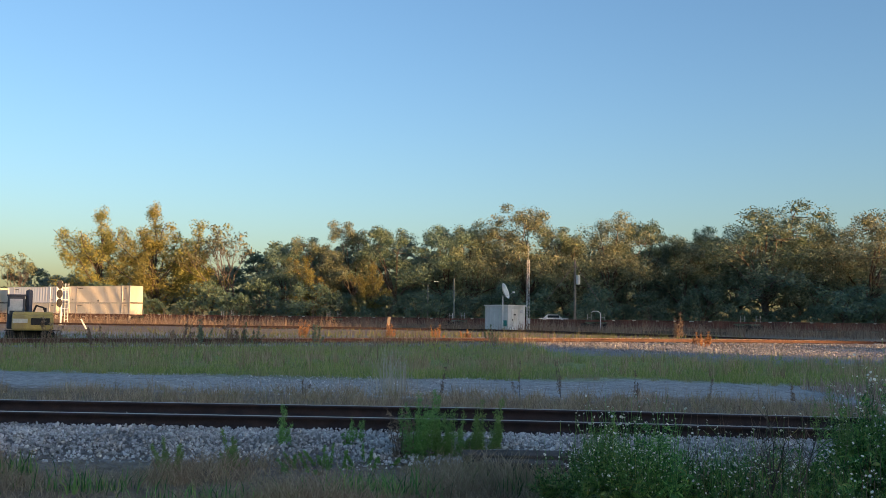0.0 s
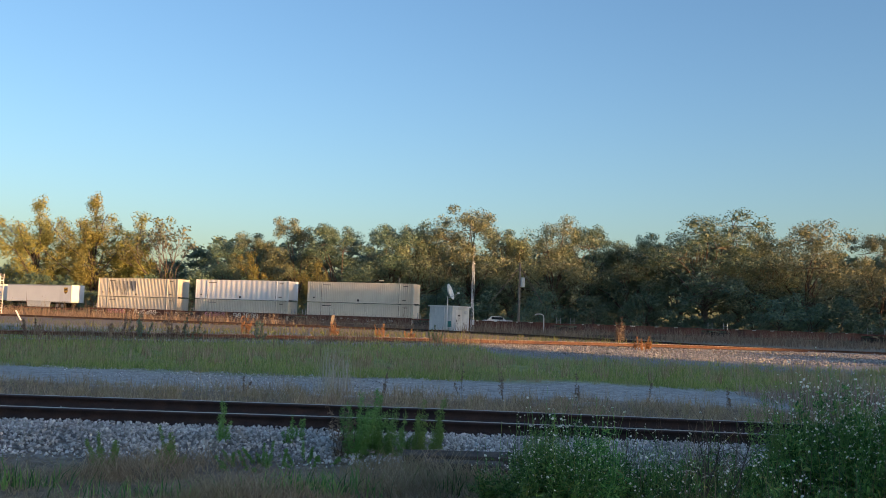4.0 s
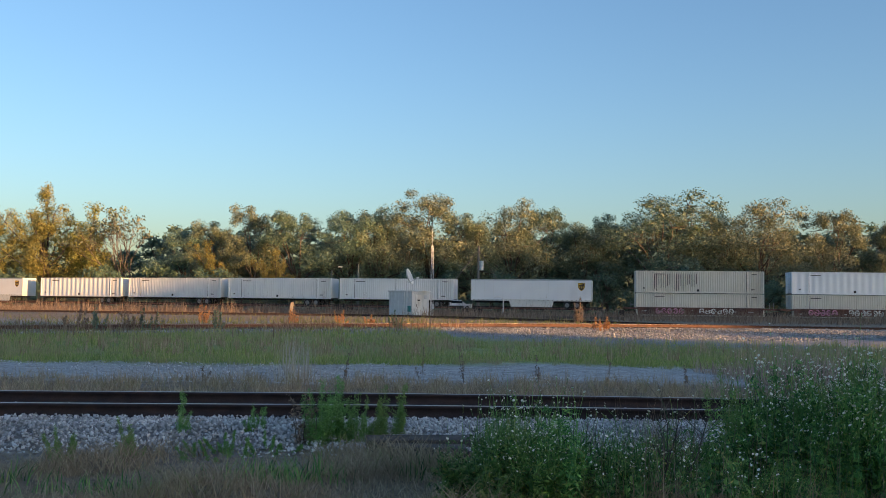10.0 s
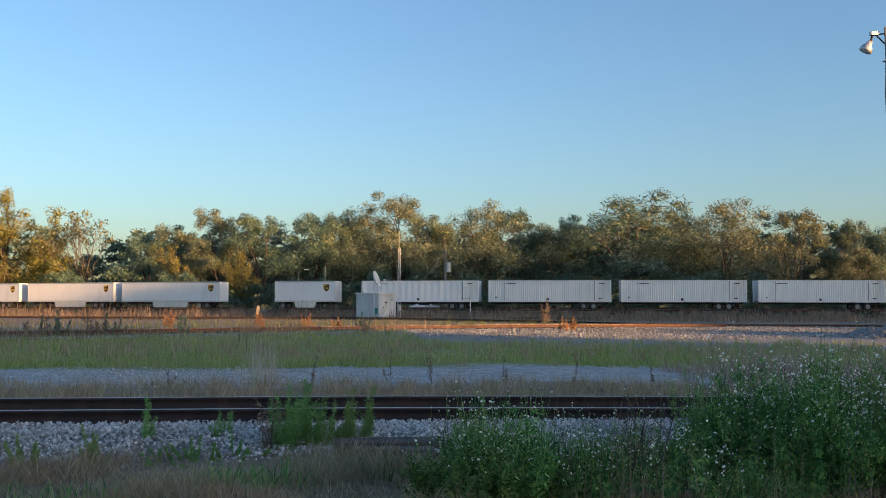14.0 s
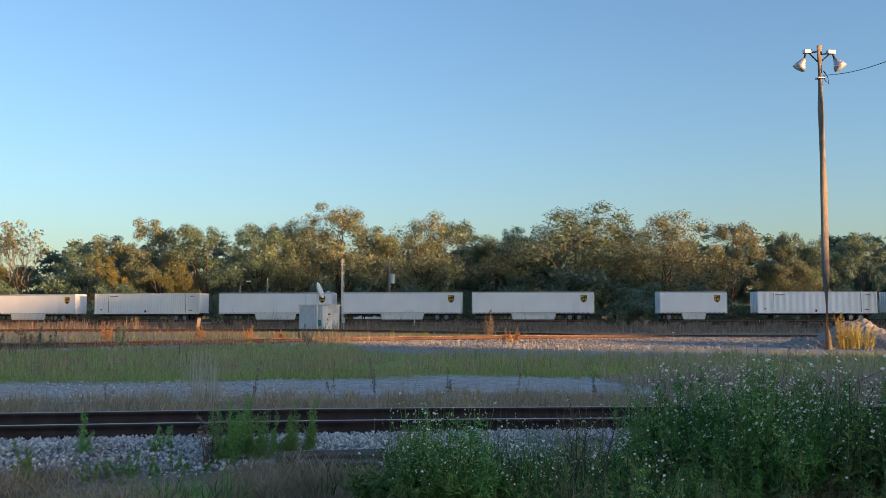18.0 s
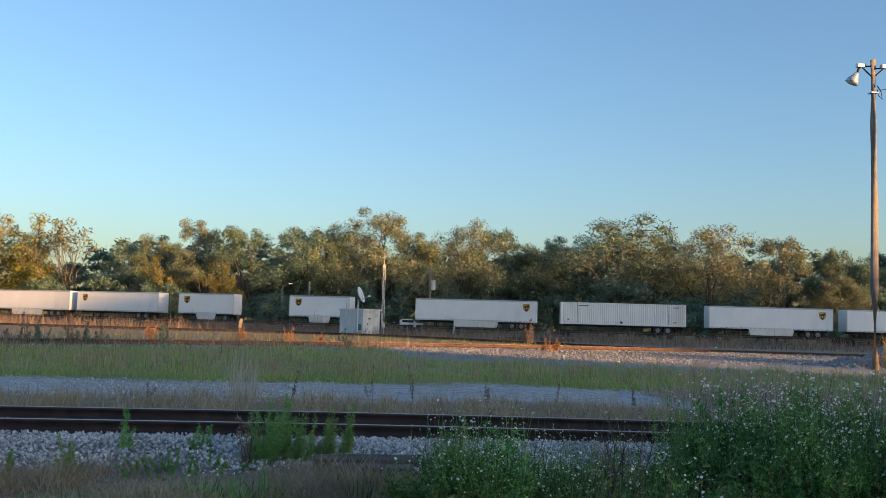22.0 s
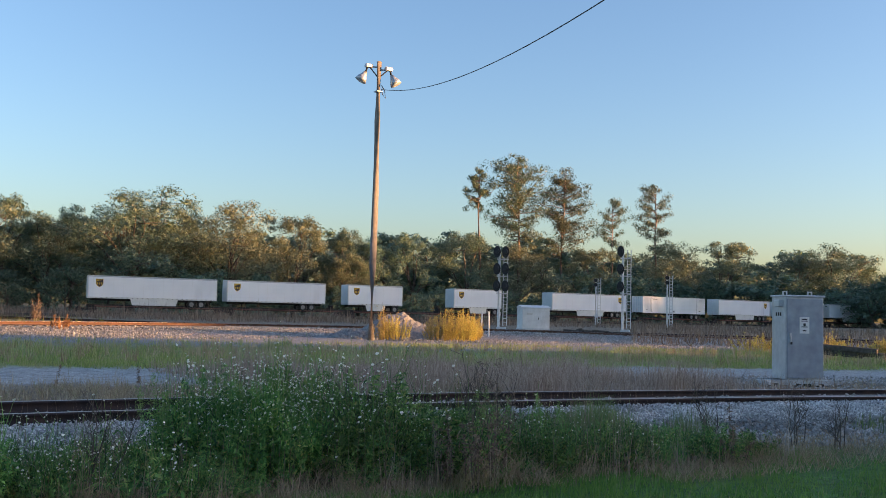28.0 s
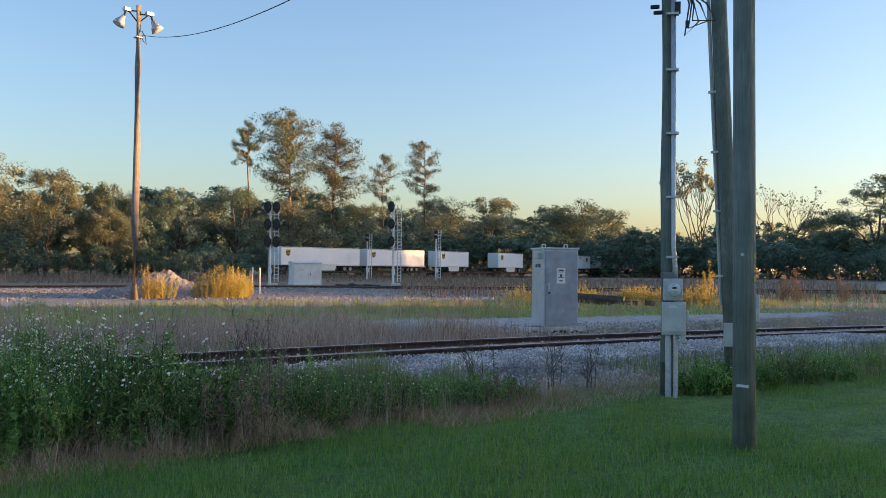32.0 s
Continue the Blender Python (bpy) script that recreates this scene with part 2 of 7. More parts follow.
M_yardstone = surface("grey yard stone", (0.21, 0.205, 0.195), (0.44, 0.43, 0.41), 1.2, 0.95, 0, 0.3, 30, vary=0.4)
M_lens = surface("lamp lens glass", (0.5, 0.52, 0.55), (0.62, 0.64, 0.66), 5, 0.15, 0, 0, 20)
M_teal = surface("teal painted mark", (0.02, 0.20, 0.19), (0.04, 0.28, 0.26), 3, 0.5, 0, 0, 20)
M_bark = surface("tree bark", (0.07, 0.055, 0.045), (0.17, 0.14, 0.115), 2, 0.95, 0, 0.5, 14)
M_pinebark = surface("pine bark", (0.13, 0.09, 0.068), (0.24, 0.165, 0.125), 2, 0.95, 0, 0.5, 14)
M_oak = foliage("oak leaves", [(0.0, (0.08, 0.15, 0.115)), (0.5, (0.135, 0.22, 0.15)), (0.85, (0.195, 0.265, 0.16)), (1.0, (0.27, 0.31, 0.185))], 0.35, 0.55, gloss=0.8)
M_olive = foliage("olive oak leaves", [(0.0, (0.115, 0.165, 0.11)), (0.5, (0.20, 0.245, 0.145)), (1.0, (0.34, 0.35, 0.195))], 0.35, 0.55, gloss=0.8)
M_autumn = foliage("autumn leaves", [(0.0, (0.18, 0.215, 0.08)), (0.45, (0.33, 0.33, 0.10)), (0.8, (0.46, 0.42, 0.125)), (1.0, (0.22, 0.27, 0.10))], 0.35)
M_pine = foliage("pine needles", [(0.0, (0.06, 0.10, 0.06)), (0.6, (0.11, 0.15, 0.085)), (1.0, (0.20, 0.21, 0.11))], 0.35, 0.55, gloss=0.8)
M_shrub = foliage("shrub leaves", [(0.0, (0.07, 0.135, 0.10)), (0.6, (0.12, 0.20, 0.13)), (1.0, (0.18, 0.25, 0.145))], 0.35, 0.55, gloss=0.8)
M_moss = foliage("hanging moss", [(0.0, (0.10, 0.10, 0.06)), (1.0, (0.20, 0.18, 0.11))], 0.4)
M_lawnblade = foliage("lawn blades", [(0.0, (0.07, 0.18, 0.035)), (0.6, (0.13, 0.31, 0.055)), (0.9, (0.20, 0.37, 0.085)), (1.0, (0.32, 0.27, 0.17))], 0.4, 0.5, 0, ((0.17, 0.29, 0.06), 0.9, 0.50, 0.75))
M_midblade = foliage("field grass blades", [(0.0, (0.17, 0.24, 0.075)), (0.55, (0.32, 0.40, 0.125)), (0.85, (0.45, 0.46, 0.165)), (1.0, (0.52, 0.45, 0.29))], 0.4, 0.7, 0, ((0.40, 0.34, 0.22), 0.22, 0.48, 0.68))
M_pale = foliage("bleached grass", [(0.0, (0.42, 0.38, 0.30)), (1.0, (0.62, 0.57, 0.47))], 0.35, 0.8, 0)
M_dryblade = foliage("dry grass blades", [(0.0, (0.24, 0.17, 0.105)), (0.5, (0.43, 0.33, 0.215)), (0.88, (0.64, 0.51, 0.36)), (1.0, (0.22, 0.26, 0.09))], 0.35, 0.8, 0, ((0.27, 0.235, 0.11), 0.6, 0.52, 0.75))
M_weed = foliage("brown weed stalks", [(0.0, (0.15, 0.105, 0.078)), (0.5, (0.25, 0.185, 0.135)), (1.0, (0.36, 0.28, 0.205))], 0.3, 0.8, 0)
M_goldrod = foliage("yellow goldenrod", [(0.0, (0.27, 0.25, 0.08)), (0.5, (0.52, 0.42, 0.11)), (1.0, (0.68, 0.55, 0.19))], 0.35, 0.7, 0.1)
M_fennel = foliage("bright green weed", [(0.0, (0.13, 0.26, 0.065)), (0.6, (0.21, 0.38, 0.105)), (1.0, (0.29, 0.46, 0.15))], 0.4, 0.6, 0.1)
M_bushleaf = foliage("bush leaves", [(0.0, (0.03, 0.09, 0.025)), (0.5, (0.105, 0.25, 0.06)), (0.88, (0.26, 0.46, 0.12)), (1.0, (0.42, 0.39, 0.12))], 0.3, 0.5, 0.4)
M_petal = foliage("white petals", [(0.0, (0.88, 0.86, 0.74)), (1.0, (0.93, 0.92, 0.84))], 0.2, 0.6, 0)
M_sprout = foliage("bright young leaves", [(0.0, (0.10, 0.27, 0.05)), (0.6, (0.19, 0.43, 0.08)), (1.0, (0.30, 0.52, 0.12))], 0.35, 0.5, 0.12)
M_turned = foliage("yellowed leaves", [(0.0, (0.22, 0.12, 0.05)), (0.5, (0.45, 0.33, 0.10)), (0.8, (0.55, 0.47, 0.16)), (1.0, (0.16, 0.25, 0.06))], 0.3, 0.6, 0.1)
M_bankgrass = foliage("dark soft bank grass", [(0.0, (0.09, 0.155, 0.055)), (0.6, (0.165, 0.255, 0.085)), (0.9, (0.26, 0.33, 0.125)), (1.0, (0.42, 0.34, 0.21))], 0.3, 0.6, 0)
M_yardgrass = foliage("sparse yard grass", [(0.0, (0.10, 0.14, 0.04)), (0.55, (0.18, 0.21, 0.06)), (0.85, (0.25, 0.23, 0.085)), (1.0, (0.27, 0.20, 0.12))], 0.35, 0.7, 0)
M_limegrass = foliage("short yellow-green grass", [(0.0, (0.17, 0.26, 0.065)), (0.6, (0.31, 0.43, 0.115)), (1.0, (0.45, 0.52, 0.17))], 0.4, 0.7, 0)
M_feather = foliage("feathery pale dry grass", [(0.0, (0.22, 0.15, 0.115)), (0.5, (0.42, 0.32, 0.255)), (1.0, (0.62, 0.51, 0.41))], 0.35, 0.8, 0)
M_redweed = foliage("orange-brown dry weed", [(0.0, (0.34, 0.17, 0.08)), (1.0, (0.50, 0.28, 0.13))], 0.3, 0.8, 0)


# ---- mesh helpers ----
def part(name, bm, material, parent=None, label=""):
    me = bpy.data.meshes.new(name)
    bm.to_mesh(me)
    bm.free()
    return piece(name, me, material, parent, label)


def piece(name, me, material, parent=None, label=""):
    if material and not me.materials:
        me.materials.append(material)
    ob = new(name, me)
    ob.parent = parent
    return tagged(ob, label) if label else ob


def soup(name, verts, faces):
    """A mesh from numpy arrays: verts (n, 3), faces (m, k)."""
    me = bpy.data.meshes.new(name)
    verts, faces = np.asarray(verts, np.float32), np.asarray(faces, np.int32)
    k = faces.shape[1]
    me.vertices.add(len(verts))
    me.vertices.foreach_set("co", verts.ravel())
    me.loops.add(faces.size)
    me.loops.foreach_set("vertex_index", faces.ravel())
    me.polygons.add(len(faces))
    me.polygons.foreach_set("loop_start", np.arange(0, faces.size, k, dtype=np.int32))
    me.update(calc_edges=True)
    return me


def box(bm, cx, cy, cz, sx, sy, sz, bevel=0.0, m=None):
    r = bmesh.ops.create_cube(bm, size=1)
    mat = Matrix.Translation((cx, cy, cz)) @ Matrix.Diagonal((sx, sy, sz, 1))
    if m is not None:
        mat = m @ mat
    bmesh.ops.transform(bm, matrix=mat, verts=r["verts"])
    if bevel:
        es = list({e for v in r["verts"] for e in v.link_edges})
        bmesh.ops.bevel(bm, geom=es, offset=bevel, segments=2, affect="EDGES", profile=0.6)
    return bm


def boxed(cx, cy, cz, sx, sy, sz, bevel=0.0):
    return box(bmesh.new(), cx, cy, cz, sx, sy, sz, bevel)


def tube(bm, a, b, r1, r2=None, n=10):
    a, b = Vector(a), Vector(b)
    r2 = r1 if r2 is None else r2
    q = (b - a).to_track_quat("Z", "Y").to_matrix().to_4x4()
    r = bmesh.ops.create_cone(bm, cap_ends=True, segments=n, radius1=r1, radius2=r2, depth=(b - a).length)
    bmesh.ops.transform(bm, matrix=Matrix.Translation((a + b) / 2) @ q, verts=r["verts"])
    return bm


def tubed(a, b, r1, r2=None, n=10):
    return tube(bmesh.new(), a, b, r1, r2, n)


def smooth(ob):
    ob.data.shade_smooth()
    return ob


def chain(pts, r, n=6):
    """One tube through several points, with a radius at each."""
    bm = bmesh.new()
    rings = []
    for i, p in enumerate(pts):
        p = Vector(p)
        d = Vector(pts[min(i + 1, len(pts) - 1)]) - Vector(pts[max(i - 1, 0)])
        q = d.to_track_quat("Z", "Y").to_matrix()
        rr = r[i] if isinstance(r, (list, tuple)) else r
        rings.append([bm.verts.new(p + q @ Vector((rr * math.cos(2 * math.pi * k / n), rr * math.sin(2 * math.pi * k / n), 0))) for k in range(n)])
    for a, b in zip(rings, rings[1:]):
        for k in range(n):
            bm.faces.new((a[k], a[(k + 1) % n], b[(k + 1) % n], b[k]))
    bm.faces.new(rings[0][::-1])
    bm.faces.new(rings[-1])
    return bm


def thing(name, label, category, m=None, group="", kind=""):
    e = new(name)
    e.empty_display_size = 0.2
    if m is not None:
        e.matrix_basis = m
    return tagged(e, label, category, group, kind)


def near_y(x):
    """How far the near track has bent towards the camera at x."""
    x += 0.8
    return -0.0072 * (x * x if 0 < x < 32 else 0.0 if x <= 0 else 1024 + 64 * (x - 32))


def east(x, y, z=0.0, rx=0, ry=0, rz=0):
    """A pose in the eastern part of the yard, whose own plan is turned a little against the rest."""
    return pose(0.02, 0.73, 0, 0, 0, -1.43) @ pose(x - 1.47, y - 0.73, z, rx, ry, rz)


def east_xy(x, y):
    return tuple(east(x, y).translation[:2])


def lift(y):
    """Height of the ground at a distance y."""
    k = min(max((y - 30) / 60, 0), 1)
    return -0.36 + 0.42 * k * k * (3 - 2 * k)


# ---- the large structure ----
def bed(v, x):
    """Height of the ballast of the near track at the distance v."""
    lo = 10.9 if x < 3.5 else 10.9 - 0.45 * min(x - 3.5, 5)
    if v < lo or v > 16.9:
        return -9.0
    if v < 12.0:
        return -0.36 + 0.20 * (v - lo) / (12.0 - lo)
    return -0.16 if v < 15.5 else -0.16 - 0.2 * (v - 15.5) / 1.4


def build_ground():
    xs = np.concatenate([[-2500, -1200, -600, -300, -160], np.arange(-90, -24, 6), np.arange(-24, 50, 0.8), np.arange(50, 130, 6), [160, 300, 600, 1200, 2500]])
    ys = np.concatenate([[-2500, -1000, -400, -150, -60, -30, -15, -6], np.arange(0, 32, 0.6), np.arange(32, 70, 2), np.arange(70, 140, 6), [160, 220, 350, 700, 1400, 2500]])
    X, Y = np.meshgrid(xs, ys)
    Z = np.array([[lift(y) for x in xs] for y in ys])
    wob = np.array([[noise.noise(Vector((x * 0.5, y * 0.5, 3))) * 0.035 + noise.noise(Vector((x * 0.12, y * 0.12, 9))) * 0.07 if abs(x) < 130 and y < 140 else 0 for x in xs] for y in ys])
    Z = Z + wob * (Y > -1)
    B = np.array([[bed(y - near_y(x), x) - 0.02 if -60 < x < 60 else -9 for x in xs] for y in ys])
    Z = np.maximum(Z, B)
    n, k = len(xs), len(ys)
    idx = np.arange(n * k).reshape(k, n)
    F = np.stack([idx[:-1, :-1], idx[:-1, 1:], idx[1:, 1:], idx[1:, :-1]], -1).reshape(-1, 4)
    ob = piece("ground", soup("ground", np.stack([X, Y, Z], -1).reshape(-1, 3), F), M_ground)
    smooth(ob)
    tagged(ob, "open rail yard ground of lawn, dry thatch and gravel", "ground", kind="structure")


def sweep(pts, prof):
    """A profile (across, up) drawn along points of the plan (x, y, z)."""
    pts = [Vector(p) for p in pts]
    V, F = [], []
    k = len(prof)
    for i, p in enumerate(pts):
        d = (pts[min(i + 1, len(pts) - 1)] - pts[max(i - 1, 0)]).normalized()
        s = Vector((-d.y, d.x, 0)).normalized()
        V += [p + s * a + Vector((0, 0, b)) for a, b in prof]
    for i in range(len(pts) - 1):
        for j in range(k):
            a, b = i * k + j, i * k + (j + 1) % k
            F.append((a, a + k, b + k, b))
    return soup("sweep", [tuple(v) for v in V], F)


RAIL = [(-0.07, -0.175), (0.07, -0.175), (0.07, -0.162), (0.012, -0.142), (0.010, -0.045), (0.036, -0.034), (0.036, -0.004), (-0.036, -0.004), (-0.036, -0.034), (-0.010, -0.045), (-0.012, -0.142), (-0.07, -0.162)]
HEAD = [(-0.034, -0.006), (0.034, -0.006), (0.034, -0.001), (0.026, 0.001), (-0.026, 0.001), (-0.034, -0.001)]


def spline(pts, step=2.0):
    """A smooth line through points of the plan, at even steps."""
    pts = [Vector(p) for p in pts]
    pts = [2 * pts[0] - pts[1], *pts, 2 * pts[-1] - pts[-2]]
    out = []
    for a, b, c, d in zip(pts, pts[1:], pts[2:], pts[3:]):
        n = max(2, int((c - b).length / step))
        for i in range(n):
            t = i / n
            out.append(0.5 * (2 * b + (c - a) * t + (2 * a - 5 * b + 4 * c - d) * t * t + (3 * b - a - 3 * c + d) * t ** 3))
    return out + [pts[-2]]


def build_track(name, line, label, ties=None, head=True, rust=None):
    root = thing(name, label, "railway track", kind="structure")
    for side in (-0.75, 0.75):
        pts = []
        for i, p in enumerate(line):
            d = line[min(i + 1, len(line) - 1)] - line[max(i - 1, 0)]
            s = Vector((-d.y, d.x, 0)).normalized()
            pts.append(p + s * side)
        rail = piece("rail", sweep(pts, RAIL), rust or M_rust, root)
        if head:
            piece("rail_head", sweep(pts, HEAD), M_railhead, rail, "worn shiny running surface")
    if ties:
        bm = boxed(0, 0, 0, 0.22, 2.55, 0.16, 0.012)
        me = bpy.data.meshes.new("tie")
        bm.to_mesh(me)
        bm.free()
        for i in range(ties[0], ties[1]):
            p = line[i]
            d = line[i + 1] - line[i - 1]
            t = piece("tie", me, M_tie, root)
            t.matrix_basis = Matrix.Translation(p + Vector((0, 0, -0.262))) @ Matrix.Rotation(math.atan2(d.y, d.x) + random.uniform(-0.02, 0.02), 4, "Z")
    return root


def spread(n, xr, vr, seed):
    """Places in a strip beside the near track: x and the distance v from the camera's side, following the bend."""
    rng = np.random.default_rng(seed)
    x = rng.uniform(*xr, n)
    v = rng.uniform(*vr, n)
    xc = np.clip(x + 0.8, 0, 32)
    y = v - 0.0072 * (xc * xc + 64 * np.maximum(x - 31.2, 0))
    return x, y, rng


def ground_at(x, y):
    k = np.clip((y - 30) / 60, 0, 1)
    return -0.36 + 0.42 * k * k * (3 - 2 * k)


def stones(name, x, y, z, size, rng, material, label):
    """Crushed stones: eight-cornered lumps of uneven shape, each lying its own way."""
    n = len(x)
    c = np.array([(1, 0, 0), (-1, 0, 0), (0, 1, 0), (0, -1, 0), (0, 0, 1), (0, 0, -1)], float) * 0.62
    V = c[None] + rng.uniform(-0.24, 0.24, (n, 6, 3))
    V *= (size * rng.uniform(0.6, 1.5, n))[:, None, None] * rng.uniform(0.7, 1.2, (n, 1, 3))
    a = rng.uniform(0, 6.28, n)
    b = rng.uniform(-0.9, 0.9, n)
    ca, sa, cb, sb = np.cos(a), np.sin(a), np.cos(b), np.sin(b)
    X, Y, Z = V[..., 0], V[..., 1], V[..., 2]
    Y, Z = Y * cb[:, None] - Z * sb[:, None], Y * sb[:, None] + Z * cb[:, None]
    X, Y = X * ca[:, None] - Y * sa[:, None], X * sa[:, None] + Y * ca[:, None]
    P = np.stack([X + x[:, None], Y + y[:, None], Z + z[:, None]], -1).reshape(-1, 3)
    f = np.array([[0, 2, 4], [2, 1, 4], [1, 3, 4], [3, 0, 4], [3, 1, 5], [0, 3, 5]])
    F = (f[None] + 6 * np.arange(n)[:, None, None]).reshape(-1, 3)
    ob = piece(name, soup(name, P, F), material)
    return tagged(ob, label, "gravel", kind="stuff")


def blades(name, x, y, z, h, w, rng, material, label, lean=0.35, category="grass", far=False, kind="stuff", lay=0.0):
    """Grass: a bent tapering blade at each place, in three faces."""
    n = len(x)
    a = rng.uniform(0, 6.28, n)
    bend = (lay + np.abs(rng.normal(0, lean, n))) * h
    up = 1 / np.sqrt(1 + (bend / np.maximum(h, 1e-3)) ** 2)
    dx, dy = np.cos(a) * bend * up, np.sin(a) * bend * up
    b = rng.uniform(0, 6.28, n)
    wx, wy = np.cos(b) * w, np.sin(b) * w
    P = np.zeros((n, 5, 3))
    for i, (sg, k, hh) in enumerate(((-1, 0, 0), (1, 0, 0), (0.75, 0.3, 0.55), (-0.75, 0.3, 0.55), (0, 1, 1))):
        P[:, i, 0] = x + wx * sg * 0.5 + dx * k
        P[:, i, 1] = y + wy * sg * 0.5 + dy * k
        P[:, i, 2] = z + h * hh * up
    if far:
        P = P[:, (0, 1, 4)]
        ob = piece(name, soup(name, P.reshape(-1, 3), np.arange(3 * n).reshape(-1, 3)), material)
        return tagged(ob, label, category, kind=kind)
    f = np.array([[0, 1, 2], [0, 2, 3], [3, 2, 4]])
    F = (f[None] + 5 * np.arange(n)[:, None, None]).reshape(-1, 3)
    ob = piece(name, soup(name, P.reshape(-1, 3), F), material)
    return tagged(ob, label, category, kind=kind)


build_ground()
NEAR = [Vector((x, 13.75 + near_y(x), -0.004 * max(x, 0))) for x in np.arange(-60, 75, 0.55)]
build_track("near_track", NEAR, "rusty siding track with worn rail heads on pale ballast", ties=(60, 190))
TRACK2 = spline([(-140, -20, 0.0), (-60, 22, 0.02), (-21.9, 45.2, 0.04), (-10.9, 53, 0.06), (1.6, 60, 0.1), (14, 64.5, 0.12), (28, 67.0, 0.1), (47.6, 61.5, 0.05), (58, 51.5, -0.05), (77, 26, -0.1), (100, -10, -0.1)])
YARD = build_track("yard_track", TRACK2, "curved yard track with rusty rails tinted orange for low sun, on grey ties", head=True, rust=M_sunrust)
TRACK3 = spline([(-160, 120, 0.2), (-90, 106, 0.32), (-38, 98, 0.32), (-9, 95.5, 0.30), (2.5, 93.5, 0.28), (14, 79, 0.2), (26, 71.5, 0.04), (40, 67, 0.02), (56, 57, 0), (78, 31, -0.05), (104, -6, -0.1)])
FARYARD = build_track("far_yard_track", TRACK3, "dark yard track joining another at a switch", head=False)


def lay_ties(root, line, x0, x1, step, material):
    """Ties under part of a yard track, at even steps."""
    bm = boxed(0, 0, 0, 0.23, 2.6, 0.18, 0.012)
    me = bpy.data.meshes.new("tie")
    bm.to_mesh(me)
    bm.free()
    gone = 0.0
    for a, b in zip(line, line[1:]):
        d = b - a
        gone += d.length
        if gone > step and x0 < a.x < x1:
            gone = 0.0
            t = piece("tie", me, material, root)
            t.matrix_basis = Matrix.Translation(a + Vector((0, 0, -0.27 + random.uniform(-0.015, 0.01)))) @ Matrix.Rotation(math.atan2(d.y, d.x) + random.uniform(-0.03, 0.03), 4, "Z")


lay_ties(YARD, spline([p for p in TRACK2 if -40 < p.x < 60], 0.1), -16, 48, 0.58, M_yardtie)
lay_ties(FARYARD, spline([p for p in TRACK3 if -60 < p.x < 70], 0.1), -30, 56, 0.6, M_tie)
TR_A, TR_TH, TR_K = 130.08, -0.30078, 0.003126


def on_line(s, side=0.0, z=0.0):
    """A pose on the running line at the distance s, facing along it."""
    c, q = math.cos(TR_TH), math.sin(TR_TH)
    if abs(s) < 150:
        e = max(s - 50, 0)
        u, w, a = s, TR_K * s * s / 2 - 0.0006 * e * e, TR_TH + TR_K * s - 0.0012 * e
    else:
        g = math.copysign(150, s)
        e = 100 if s > 0 else 0
        k = TR_K * g - 0.0012 * e
        u, w, a = s, TR_K * 150 * 150 / 2 - 0.0006 * e * e + k * (s - g), TR_TH + math.atan(k)
    x, y = c * u - q * w, TR_A + q * u + c * w
    return Matrix.Translation((x - math.sin(a) * side, y + math.cos(a) * side, z)) @ Matrix.Rotation(a, 4, "Z")


build_track("main_track", [on_line(s, 0.0 + 1.3, 0.25).translation for s in range(-300, 301, 6)], "main running line behind dry weeds", head=False)


# ---- trees ----
def leaf_cloud(centres, radii, per, size, rng, flat=0.8, thin=1.0, tri=False, turn=0.38, shell=(0.25, 1.12)):
    """Loose leaves in clumps: small bent diamonds turned every way, thickest near each clump's skin."""
    C = np.repeat(np.asarray(centres, float), per, 0)
    R = np.repeat(np.asarray(radii, float), per)
    n = len(C)
    d = rng.normal(0, 1, (n, 3))
    d /= np.linalg.norm(d, axis=1)[:, None]
    rad = R * rng.uniform(*shell, n) ** 0.6
    P = C + d * rad[:, None] * np.array([1, 1, flat])
    s = size * rng.uniform(0.55, 1.45, n)
    face = d + rng.normal(0, turn, (n, 3))
    face /= np.linalg.norm(face, axis=1)[:, None]
    u = np.cross(face, rng.normal(0, 1, (n, 3)))
    u /= np.maximum(np.linalg.norm(u, axis=1), 1e-4)[:, None]
    w = np.cross(face, u)
    w /= np.maximum(np.linalg.norm(w, axis=1), 1e-4)[:, None]
    if tri:
        V = np.stack([P - u * s[:, None], P + w * (s * 0.6 * thin)[:, None], P + u * s[:, None] - w * (s * 0.3)[:, None]], 1).reshape(-1, 3)
        return V, np.arange(3 * n).reshape(-1, 3)
    V = np.stack([P - u * s[:, None], P + w * (s * 0.5 * thin)[:, None], P + u * s[:, None], P - w * (s * 0.5 * thin)[:, None]], 1).reshape(-1, 3)
    F = np.arange(4 * n).reshape(-1, 4)
    return V, F


def puffs(centres, radii, skin, core, size, rng, flat=0.85, thin=1.0, turn=0.55):
    """Clumps of foliage: a close skin of small leaves round a loose heart of broader ones."""
    V1, F1 = leaf_cloud(centres, radii, skin, size, rng, flat, thin, True, turn, (0.55, 1.25))
    V2, F2 = leaf_cloud(centres, radii, core, size * 2.1, rng, flat, 1.0, True, 0.6, (0.02, 0.32))
    return np.concatenate([V1, V2]), np.concatenate([F1, F2 + len(V1)])


